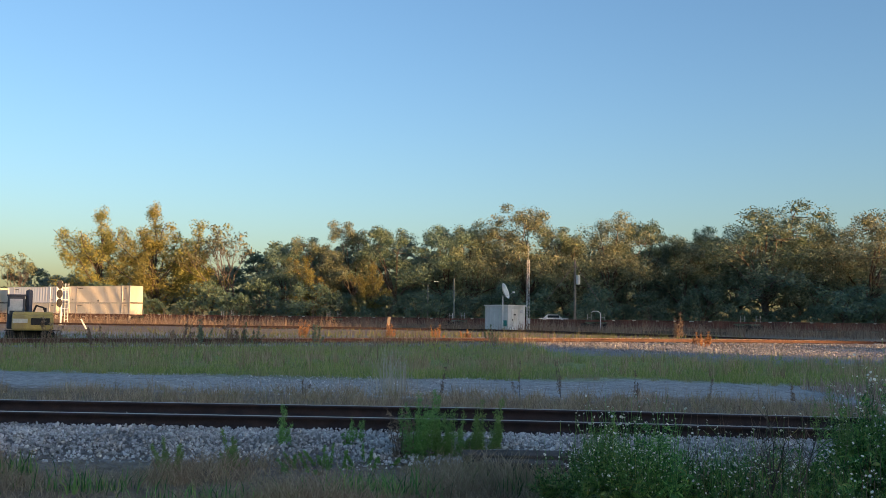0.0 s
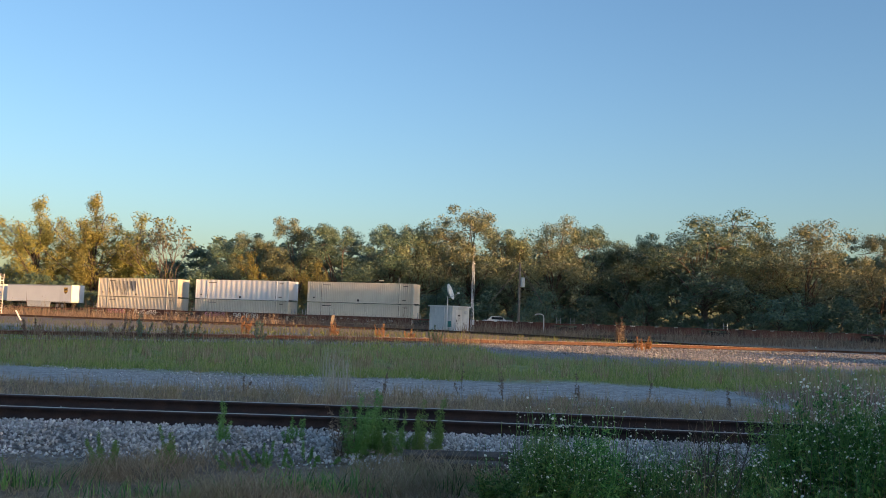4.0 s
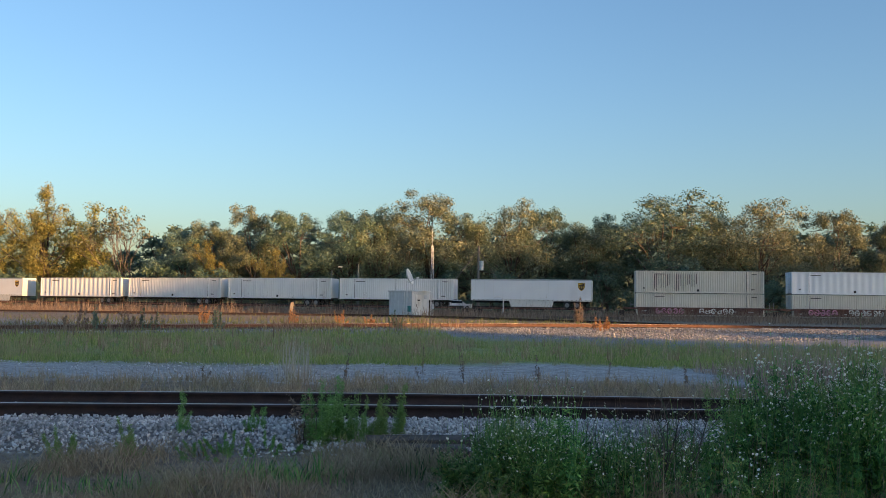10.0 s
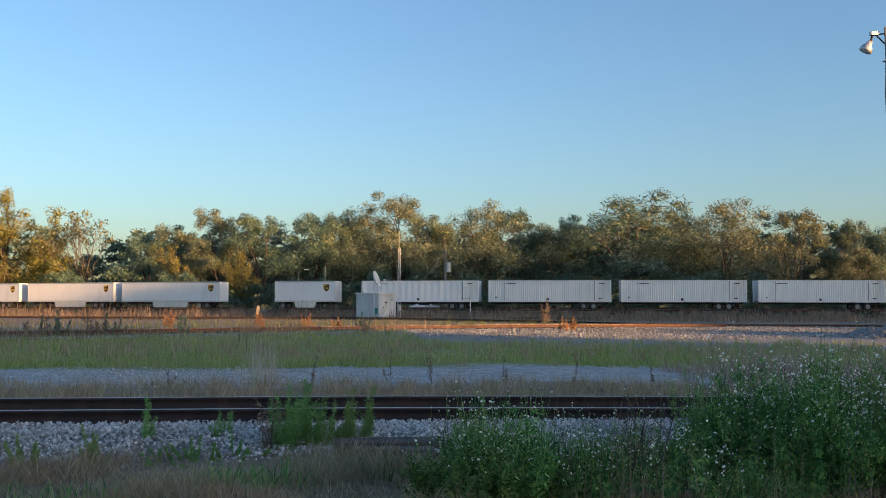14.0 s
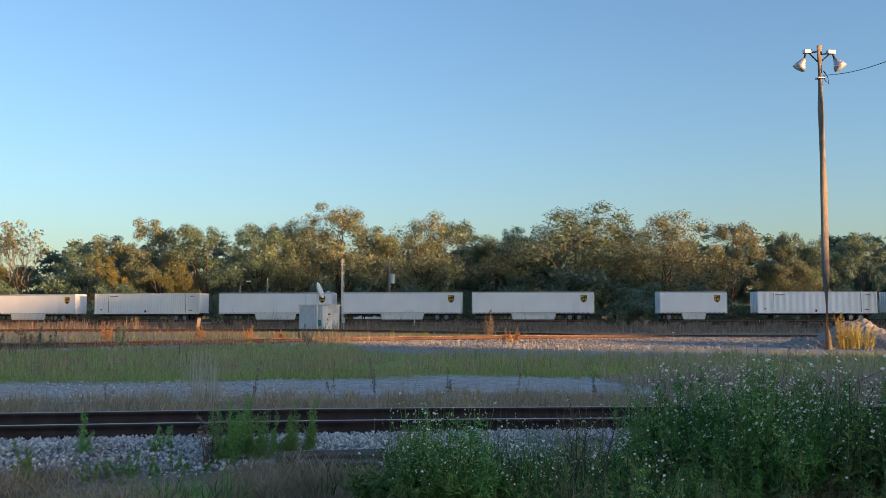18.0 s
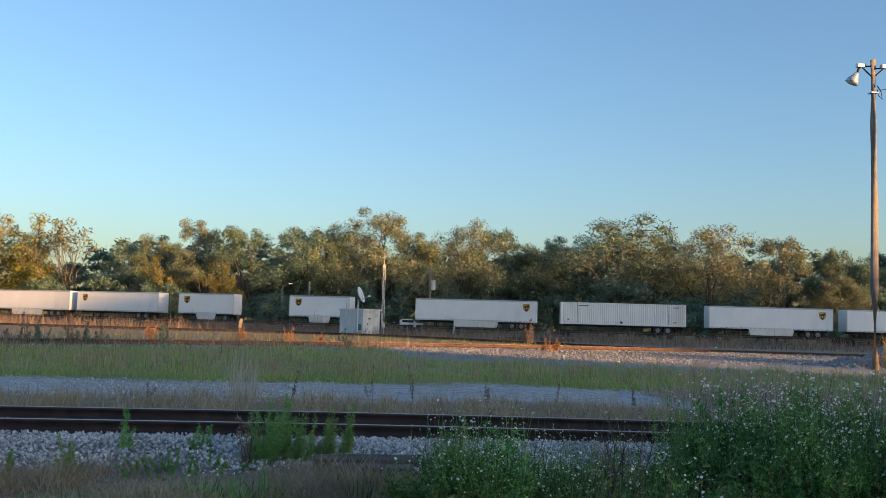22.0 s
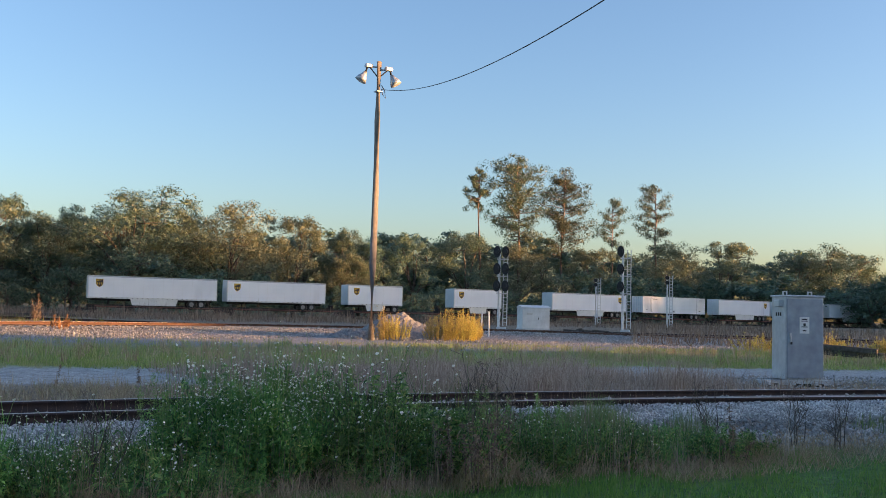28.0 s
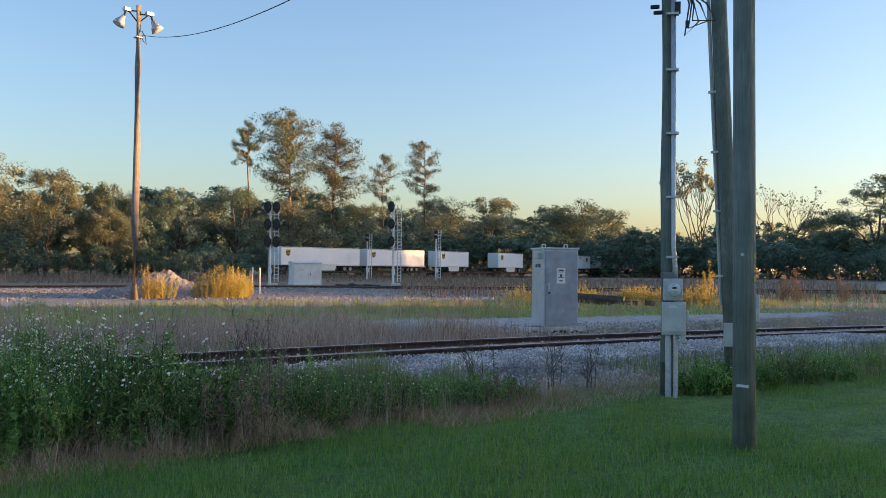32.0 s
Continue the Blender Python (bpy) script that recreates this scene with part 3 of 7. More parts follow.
def limbs(paths, n=4):
    """Bare wood: many tapered tubes in one mesh; each path is a list of (point, radius)."""
    V, F, o = [], [], 0
    for path in paths:
        k = len(path)
        for i, (p, r) in enumerate(path):
            p = Vector(p)
            d = Vector(path[min(i + 1, k - 1)][0]) - Vector(path[max(i - 1, 0)][0])
            q = d.to_track_quat("Z", "Y").to_matrix()
            for j in range(n):
                a = 2 * math.pi * j / n
                V.append(tuple(p + q @ Vector((r * math.cos(a), r * math.sin(a), 0))))
        for i in range(k - 1):
            for j in range(n):
                a, b = o + i * n + j, o + i * n + (j + 1) % n
                F.append((a, b, b + n, a + n))
        o += k * n
    return soup("wood", V, F)


def crooked(a, b, r1, r2, rng, k=4, wild=0.12):
    a, b = Vector(a), Vector(b)
    ln = (b - a).length
    out = []
    for i in range(k + 1):
        t = i / k
        j = Vector(rng.normal(0, wild * ln * 0.3, 3)) * (0 < i < k)
        out.append((a.lerp(b, t) + j, r1 + (r2 - r1) * t))
    return out


def oak_meshes(seed, low=0.12, skin=165, core=13, size=0.15, height=18.0, width=14.0, moss=0, lobes_n=9, puffs_n=7, ragged=0.25):
    """A broad tree: short trunk, crooked limbs, and a crown of domed lobes, each a heap of small leaf clumps with gaps between."""
    rng = np.random.default_rng(seed)
    wood, cs, rs = [], [], []
    fork = Vector((rng.normal(0, 0.3), rng.normal(0, 0.3), height * 0.24))
    wood.append(crooked((0, 0, -0.2), fork, height * 0.026, height * 0.020, rng))
    lobes = [(Vector((rng.normal(0, width * 0.05), rng.normal(0, width * 0.05), height * 0.80)), width * 0.19)]
    for i in range(lobes_n):
        a = 2.4 * i + rng.uniform(-0.5, 0.5)
        k = (i + 0.5) / lobes_n
        rr = width * (0.15 + 0.24 * k) * rng.uniform(0.8, 1.15)
        zz = height * (0.84 - 0.50 * k ** 1.3) * rng.uniform(1 - ragged * 0.5, 1.05)
        lobes.append((Vector((math.cos(a) * rr, math.sin(a) * rr, zz)), width * rng.uniform(0.12, 0.19)))
    for lb, r in lobes:
        mid = fork.lerp(lb, 0.55) + Vector((0, 0, height * 0.03))
        wood.append(crooked(fork, mid, height * 0.011, height * 0.007, rng, 3) + crooked(mid, lb, height * 0.007, height * 0.003, rng, 3)[1:])
        for j in range(puffs_n):
            d = Vector(rng.normal(0, 1, 3)).normalized()
            d.z = abs(d.z) * 0.95 - 0.25 if rng.uniform() < 0.8 else d.z
            p = lb + Vector((d.x * r, d.y * r, d.z * r * 0.95)) * rng.uniform(0.75, 1.12)
            cs.append(p)
            rs.append(width * rng.uniform(0.052, 0.088))
            if j % 2 == 0:
                wood.append(crooked(lb, p, height * 0.0035, height * 0.001, rng, 2))
        cs.append(lb)
        rs.append(r * 0.75)
    for j in range(int(lobes_n * 3)):
        a, rr = rng.uniform(0, 6.28), width * 0.5 * rng.uniform(0.2, 1.0)
        cs.append(Vector((math.cos(a) * rr, math.sin(a) * rr, height * rng.uniform(low, 0.62))))
        rs.append(width * rng.uniform(0.07, 0.12))
    tall = max(c.z + r * 0.85 for c, r in zip(cs, rs))
    cs = [Vector((c.x, c.y, c.z * height / tall)) for c in cs]
    V, F = puffs(cs, rs, skin, core, size, rng)
    out = [limbs(wood, 3), soup("crown", V, F)]
    if moss:
        pick = rng.choice([i for i, c in enumerate(cs) if c.z < height * 0.72], moss)
        C = np.array([[cs[i].x, cs[i].y, cs[i].z - rs[i] * 1.0] for i in pick])
        n = 45
        P = np.repeat(C, n, 0) + rng.normal(0, 1, (len(C) * n, 3)) * np.array([0.7, 0.7, 0.3])
        a = rng.uniform(0, 6.28, len(P))
        w = np.stack([np.cos(a), np.sin(a), 0 * a], 1) * 0.035
        h = rng.uniform(0.4, 1.5, len(P))
        V = np.stack([P - w, P + w, P + np.stack([rng.normal(0, 0.1, len(P)), rng.normal(0, 0.1, len(P)), -h], 1)], 1).reshape(-1, 3)
        out.append(soup("moss", V, np.arange(3 * len(P)).reshape(-1, 3)))
    return out


def spire_meshes(seed, height=18.0, width=10.0, boughs=11, skin=95, core=5, size=0.15):
    """An open autumn tree: boughs that climb steeply from low down, feathered with small clumps, sky showing between them."""
    rng = np.random.default_rng(seed)
    wood, cs, rs = [], [], []
    top = Vector((rng.normal(0, 0.3), rng.normal(0, 0.3), height * 0.96))
    wood.append(crooked((0, 0, -0.2), top, height * 0.02, height * 0.003, rng, 7, 0.05))
    tips = [(Vector((0, 0, height * 0.4)), top)]
    for i in range(boughs):
        a = 2.4 * i + rng.uniform(-0.4, 0.4)
        base = Vector((0, 0, height * rng.uniform(0.12, 0.52)))
        reach = width * 0.5 * rng.uniform(0.45, 1.1)
        tip = Vector((math.cos(a) * reach, math.sin(a) * reach, base.z + height * rng.uniform(0.22, 0.46)))
        wood.append(crooked(base, tip, height * 0.008, height * 0.0025, rng, 4, 0.12))
        tips.append((base, tip))
    for n, (base, tip) in enumerate(tips):
        for j in range(10 if n else 15):
            q = rng.uniform(0.28, 1.03)
            p = base.lerp(tip, q) + Vector(rng.normal(0, width * 0.055, 3)) * (1.25 - 0.6 * q)
            cs.append(p)
            rs.append(width * rng.uniform(0.055, 0.095))
            if j % 2:
                wood.append(crooked(base.lerp(tip, q * 0.9), p, height * 0.003, height * 0.001, rng, 2))
    for j in range(26):
        a, rr = rng.uniform(0, 6.28), width * 0.5 * rng.uniform(0.1, 1.0)
        cs.append(Vector((math.cos(a) * rr, math.sin(a) * rr, height * rng.uniform(0.06, 0.42))))
        rs.append(width * rng.uniform(0.07, 0.13))
    V, F = puffs(cs, rs, skin, core, size, rng, 1.15)
    return [limbs(wood, 3), soup("crown", V, F)]


def pine_meshes(seed, height=30.0, crown=0.55, width=8.0, boughs=40, skin=95, size=0.17):
    """A tall pine: bare straight trunk and a rounded head of short crooked boughs ending in dense tufts, with sky between."""
    rng = np.random.default_rng(seed)
    top = Vector((rng.normal(0, 0.4), rng.normal(0, 0.4), height * 0.95))
    wood = [crooked((0, 0, -0.2), top, height * 0.011, height * 0.003, rng, 8, 0.02)]
    cs, rs = [], []
    for i in range(boughs):
        t = (i + rng.uniform(0, 1)) / boughs
        z = height * (crown + (0.95 - crown) * t)
        reach = width * 0.5 * (0.30 + 0.80 * math.sin(math.pi * (0.12 + 0.78 * t)) ** 0.8) * rng.uniform(0.45, 1.08)
        if t < 0.25 and rng.uniform() < 0.45:
            continue
        a = rng.uniform(0, 6.28)
        base = Vector((0, 0, -0.2)).lerp(top, z / height)
        tip = base + Vector((math.cos(a) * reach, math.sin(a) * reach, reach * rng.uniform(0.05, 0.5)))
        wood.append(crooked(base, tip, height * 0.0032, height * 0.001, rng, 3))
        for q in (1.0, 0.72, 0.45):
            cs.append(base.lerp(tip, q) + Vector(rng.normal(0, 0.25, 3)))
            rs.append(width * rng.uniform(0.075, 0.135) * (0.7 + 0.3 * q))
    for j in range(5):
        cs.append(top + Vector((rng.normal(0, 0.5), rng.normal(0, 0.5), rng.uniform(-0.6, 0.6))))
        rs.append(width * 0.085)
    V, F = puffs(cs, rs, skin, 5, size, rng, 0.75, 0.55, 0.7)
    return [limbs(wood), soup("crown", V, F)]


def bare_meshes(seed, height=16.0, width=10.0, leaves=10, size=0.22):
    """A half-bare tree: forked limbs and twigs with a thin scatter of leaves."""
    rng = np.random.default_rng(seed)
    wood, tips = [], []

    def grow(p, d, ln, r, depth):
        q = p + d * ln
        wood.append(crooked(p, q, r, r * 0.6, rng, 3, 0.15))
        if depth == 0:
            tips.append(q)
            return
        for _ in range(3 if depth > 1 else 2):
            nd = (d + Vector(rng.normal(0, 0.42, 3)) * Vector((width / height * 1.4, width / height * 1.4, 0.7)).length * 0.55).normalized()
            nd.z = abs(nd.z) * 0.9 + 0.15
            grow(q, nd.normalized(), ln * rng.uniform(0.6, 0.85), r * 0.55, depth - 1)

    for i in range(3):
        grow(Vector((rng.normal(0, 0.3), rng.normal(0, 0.3), -0.2)), Vector((rng.normal(0, 0.25), rng.normal(0, 0.25), 1)).normalized(), height * 0.30, height * 0.014, 4)
    V, F = leaf_cloud(tips, [0.7] * len(tips), max(leaves, 1), size, rng)
    return [limbs(wood, 3), soup("crown", V, F)]


OAKS = [oak_meshes(11 + i, width=w, height=18, moss=m, low=lo, lobes_n=n) for i, (w, m, lo, n) in enumerate([(15, 0, .12, 9), (17, 8, .14, 10), (13, 0, .10, 8), (19, 9, .12, 11), (14, 4, .2, 8)])]
AUTUMN = [spire_meshes(41 + i, width=w, boughs=n) for i, (w, n) in enumerate(((11.5, 16), (9.5, 13)))]
PINES = [pine_meshes(61, 30, 0.70, 6.5, 26), pine_meshes(62, 30, 0.48, 11.5, 72), pine_meshes(63, 30, 0.42, 11.0, 72), pine_meshes(64, 30, 0.50, 10.5, 36)]
BARE = [bare_meshes(71, 16, 11, 7), bare_meshes(72, 16, 9, 2), bare_meshes(73, 18, 8, 14)]
SHRUBS = [oak_meshes(81 + i, width=8, height=5.5, skin=46, core=7, size=0.145, low=0.06, lobes_n=5, puffs_n=5) for i in range(3)]
TREES = {"oak": (OAKS, M_oak, M_bark), "olive": (OAKS, M_olive, M_bark), "autumn": (AUTUMN, M_autumn, M_bark), "pine": (PINES, M_pine, M_pinebark), "bare": (BARE, M_olive, M_bark), "shrub": (SHRUBS, M_shrub, M_bark)}
BACK = [oak_meshes(91 + i, width=16, height=18, skin=36, core=9, size=0.34, low=0.05, lobes_n=7, puffs_n=5) for i in range(3)]
TREES["back"] = (BACK, M_oak, M_bark)
TREE_H = {"back": 18.0, "oak": 18.0, "olive": 18.0, "autumn": 18.0, "pine": 30.0, "bare": 16.0, "shrub": 5.5}
TREE_LABEL = {"back": "dark oak deeper in the wood", "oak": "dark green live oak with a ragged crown", "olive": "olive oak hung with grey moss, lit by low sun", "autumn": "yellow-brown autumn tree with an open uneven crown", "pine": "tall pine with bare trunk and tufted crown", "bare": "half-bare tree with thin twigs", "shrub": "dark green shrub at the wood's edge"}


def plant(kind, x, y, top, variant=0, wide=1.0, turn=None, label="", group=""):
    meshes, leaf, wood = TREES[kind]
    ms = meshes[variant % len(meshes)]
    z = lift(y) - 0.05
    k = (top - z) / TREE_H[kind]
    root = thing("shrub" if kind == "shrub" else "pine_tree" if kind == "pine" else "tree", label or TREE_LABEL[kind], "shrub" if kind == "shrub" else "tree", group=group)
    root.matrix_basis = Matrix.Translation((x, y, z)) @ Matrix.Rotation(random.uniform(0, 6.28) if turn is None else turn, 4, "Z") @ Matrix.Diagonal((k * wide, k * wide, k, 1))
    for name, me, mt in zip(("trunk", "crown", "moss"), ms, (wood, leaf, M_moss)):
        o = new(name, me)
        o.parent = root
        if not me.materials:
            me.materials.append(mt)
        if name == "moss":
            tagged(o, "hanging grey moss", kind="stuff")
        o.material_slots[0].link = "OBJECT"
        o.material_slots[0].material = mt
    return root


# The wood along the line, front row: kind, x, y, height of the top, variant, width.
WOOD = [
    ("bare", -76.6, 151, 10.3, 2, 0.9), ("shrub", -70, 160, 7.5, 0, 1.3), ("autumn", -65.1, 156.5, 19.2, 0, 0.9), ("autumn", -56.6, 159.8, 20.2, 0, 1.0), ("autumn", -50.0, 161, 17.6, 1, 1.1),
    ("bare", -43.0, 160, 17.2, 0, 1.0), ("oak", -35.5, 165.8, 14.4, 0, 0.8), ("olive", -30.1, 166.9, 16.3, 4, 0.7), ("olive", -24, 167.9, 19.4, 4, 0.55), ("autumn", -29.6, 157, 11.4, 1, 1.0),
    ("autumn", -19.1, 158.5, 10.5, 0, 0.8), ("oak", -17.2, 168.7, 18.3, 2, 0.8), ("oak", -7, 169.5, 18.8, 0, 0.8), ("olive", -1.9, 169.6, 19.6, 1, 0.65), ("olive", 7.2, 169.5, 22.5, 1, 0.75),
    ("olive", 14.3, 166, 18.6, 4, 0.7), ("olive", 22.2, 166.1, 20.6, 3, 0.65), ("oak", 28.0, 169, 19.8, 2, 0.6), ("oak", 35.2, 165.9, 16.8, 0, 0.8), ("oak", 39, 167.2, 19.0, 4, 0.45),
    ("oak", 47.5, 162.8, 22.6, 3, 0.85), ("olive", 55.5, 161.9, 20.0, 1, 0.6), ("olive", 62.0, 157.0, 21.0, 3, 0.75), ("olive", 70.8, 153.5, 18.4, 2, 0.65), ("oak", 79, 149.9, 16.4, 0, 0.55),
    ("olive", 76.5, 145, 11.5, 4, 0.8), ("oak", 83.5, 148, 15.2, 4, 0.6), ("oak", 89, 144.6, 16.0, 2, 0.6), ("oak", 97, 139, 16.6, 0, 0.75), ("olive", 102.5, 130, 14.0, 1, 0.8),
    ("pine", 99.2, 137.4, 28.8, 0, 0.9), ("pine", 104.9, 133.1, 31, 1, 1.0), ("pine", 110.5, 128.9, 28.2, 2, 1.0), ("pine", 117.2, 122.5, 22.8, 3, 0.8), ("pine", 122.4, 117.3, 25.3, 3, 0.95),
    ("olive", 112.5, 122.5, 13.5, 2, 0.8), ("olive", 122.5, 113, 14.6, 1, 0.75), ("olive", 130.0, 107.6, 15.0, 2, 0.85), ("oak", 136.5, 99, 13.0, 0, 0.8), ("oak", 141.2, 94, 14.4, 3, 0.8),
    ("oak", 145.5, 83.0, 7.5, 1, 0.7), ("bare", 150.5, 78.4, 19.4, 2, 0.8), ("oak", 152, 72, 8.5, 0, 1.0), ("bare", 156, 66.6, 16.8, 1, 1.0), ("oak", 158.3, 59, 12.2, 4, 0.9), ("oak", 162, 51, 18.0, 2, 0.9),
    ("oak", 165, 41, 18.5, 0, 1.0), ("oak", 168, 28, 18.5, 3, 0.9),
]


def farther(x, y):
    """How much deeper the wood's edge stands where the line bends away."""
    b = math.atan2(x, y - 1.6)
    return float(np.interp(b, [-0.48, -0.30, -0.12, 0.35, 0.62, 0.92, 1.3], [1.24, 1.14, 1.0, 1.0, 1.13, 1.40, 1.40]))


for i, (kind, x, y, top, var, wide) in enumerate(WOOD):
    f = farther(x, y)
    x, y = x * f, 1.6 + (y - 1.6) * f
    if math.atan2(x, y) > 0.42:
        x, y = east_xy(x, y)
    plant(kind, x, y, 1.2 + (top - 1.2) * f * (1.0 if kind == "pine" else 0.98 if kind in ("olive", "oak") else 1.0), var, wide * (1.0 if kind in ("pine", "bare") else 1.25 if kind == "autumn" else 1.6))
rng_w = np.random.default_rng(5)
# A second row that closes the gaps, and shrubs along the foot of the wood.
for i in range(62):
    b = -0.46 + 1.76 * i / 61
    f = farther(math.sin(b), 1.6 + math.cos(b))
    r = (184 + rng_w.uniform(-6, 6)) * f
    plant("back", r * math.sin(b), 1.6 + r * math.cos(b), ((9.5 if b < -0.25 else 16.3 if b < 0.75 else 13.6 if b < 1.02 else 10.0) + rng_w.uniform(-1.5, 1.0)) * f, i, 1.45)
for i in range(64):
    b = -0.40 + 1.72 * i / 63
    f = farther(math.sin(b), 1.6 + math.cos(b))
    r = (154 + rng_w.uniform(-3, 6)) * f
    plant("shrub", r * math.sin(b), 1.6 + r * math.cos(b), (4.6 + 1.2 * (b > 0.75) + rng_w.uniform(-1.4, 3.0)) * f, i, rng_w.uniform(0.9, 1.4) * (1.35 if b > 0.75 else 1.0), group="shrubs along the wood")

for i in range(18):
    b = 1.02 + 0.40 * i / 17
    r = (168 + rng_w.uniform(-5, 8)) * 1.4
    plant("shrub", r * math.sin(b), 1.6 + r * math.cos(b), rng_w.uniform(7.0, 11.0), i, rng_w.uniform(1.2, 1.7), group="shrubs along the wood")
plant("shrub", 16.2, 141.0, 4.6, 1, 0.75, label="bright green rounded shrub beside the running line")


def sun_blocker(name, pts, label, seed):
    """Unseen bank added behind the camera to keep the evening sun off the yard: thick, leafy, solid inside, of uneven
    height; pts: (x, y, height).
    """
    rng = np.random.default_rng(seed)
    cs, rs = [], []
    for (x0, y0, h0), (x1, y1, h1) in zip(pts, pts[1:]):
        n = max(1, int(math.hypot(x1 - x0, y1 - y0) / 2.6))
        for i in range(n):
            t = i / n
            h = h0 + (h1 - h0) * t + rng.uniform(-0.8, 0.8)
            for z in [*np.arange(0.8, h - 3.2, 1.9), h - 2.0]:
                cs.append((x0 + (x1 - x0) * t + rng.normal(0, 1), y0 + (y1 - y0) * t + rng.normal(0, 1.2), z))
                rs.append(2.2)
    V, F = leaf_cloud(cs, rs, 10, 1.1, rng)
    core, walls = [], []
    for (x0, y0, h0), (x1, y1, h1) in zip(pts, pts[1:]):
        o = len(V) + len(core)
        core += [(x, y + dy, z) for dy in (-3, 3) for x, y, z in ((x0, y0, -1), (x1, y1, -1), (x1, y1, h1 - 1.0), (x0, y0, h0 - 1.0))]
        walls += [(o, o + 1, o + 2, o + 3), (o + 4, o + 7, o + 6, o + 5), (o + 3, o + 2, o + 6, o + 7)]
    V, F = np.concatenate([V, np.array(core)]), np.concatenate([F, np.array(walls)])
    return tagged(piece(name, soup(name, V, F), M_oak), label, "woods", kind="stuff")


# Added out of view; heights and gaps place shade and sun on yard and train.
sun_blocker("woods", [(-120, -120, 18.5), (146, -120, 19.6), (150, -120, 23.6), (170, -120, 23.6), (174, -120, 21.7), (193, -120, 21.9), (196, -120, 15.6), (206, -120, 16.0), (210, -120, 17.6), (221, -120, 17.8), (223, -120, 20.2), (234, -120, 20.4), (238, -120, 33.2), (255, -120, 33.6), (261, -120, 37), (282, -120, 37.4), (296, -120, 40.5), (306, -120, 43.5), (318, -120, 43), (330, -120, 44.5), (344, -120, 43), (358, -120, 43.5), (363, -120, 43), (375.5, -120, 42), (377, -120, 29.6), (385, -120, 29.6), (386.5, -120, 38.5), (400, -120, 38), (415, -120, 35.5), (460, -120, 34)], "unseen leafy bank added behind the yard to block the sun", 31)


# ---- the train ----
RAIL_Z = 0.15
TRAVEL = [(0, 0.0), (4, 61.17), (9, 136.3), (13, 196.4), (16, 241.4), (19, 286.4), (22, 331.6), (24, 361.4), (26.5, 398.7), (28, 421.3), (31, 466.9), (32, 482.1)]
RIDES = []


def at_time(t):
    for (t0, s0), (t1, s1) in zip(TRAVEL, TRAVEL[1:]):
        if t <= t1:
            return s0 + (s1 - s0) * (t - t0) / (t1 - t0)
    return TRAVEL[-1][1]


def rides(root, s):
    """Notes that a thing travels with the train, its middle s metres along the line at the start."""
    root.matrix_basis = on_line(s, 0, RAIL_Z)
    RIDES.append((root, s))
    return root


def bm_mesh(bm, name):
    me = bpy.data.meshes.new(name)
    bm.to_mesh(me)
    bm.free()
    return me


def corrugated(L, z0, z1, y, deep, pitch, sign):
    """One ribbed side wall, as pressed steel sheet."""
    n = int(L / pitch)
    prof = []
    for i in range(n):
        x = -L / 2 + L * i / n
        w = L / n
        prof += [(x, 0), (x + w * 0.38, 0), (x + w * 0.5, deep), (x + w * 0.88, deep)]
    prof.append((L / 2, 0))
    V = [(x, y + sign * d, z) for x, d in prof for z in (z0, z1)]
    F = [(2 * i, 2 * i + 2, 2 * i + 3, 2 * i + 1) for i in range(len(prof) - 1)]
    return soup("side_wall", V, F)


_cache = {}


def shared(key, make):
    if key not in _cache:
        _cache[key] = make()
    return _cache[key]


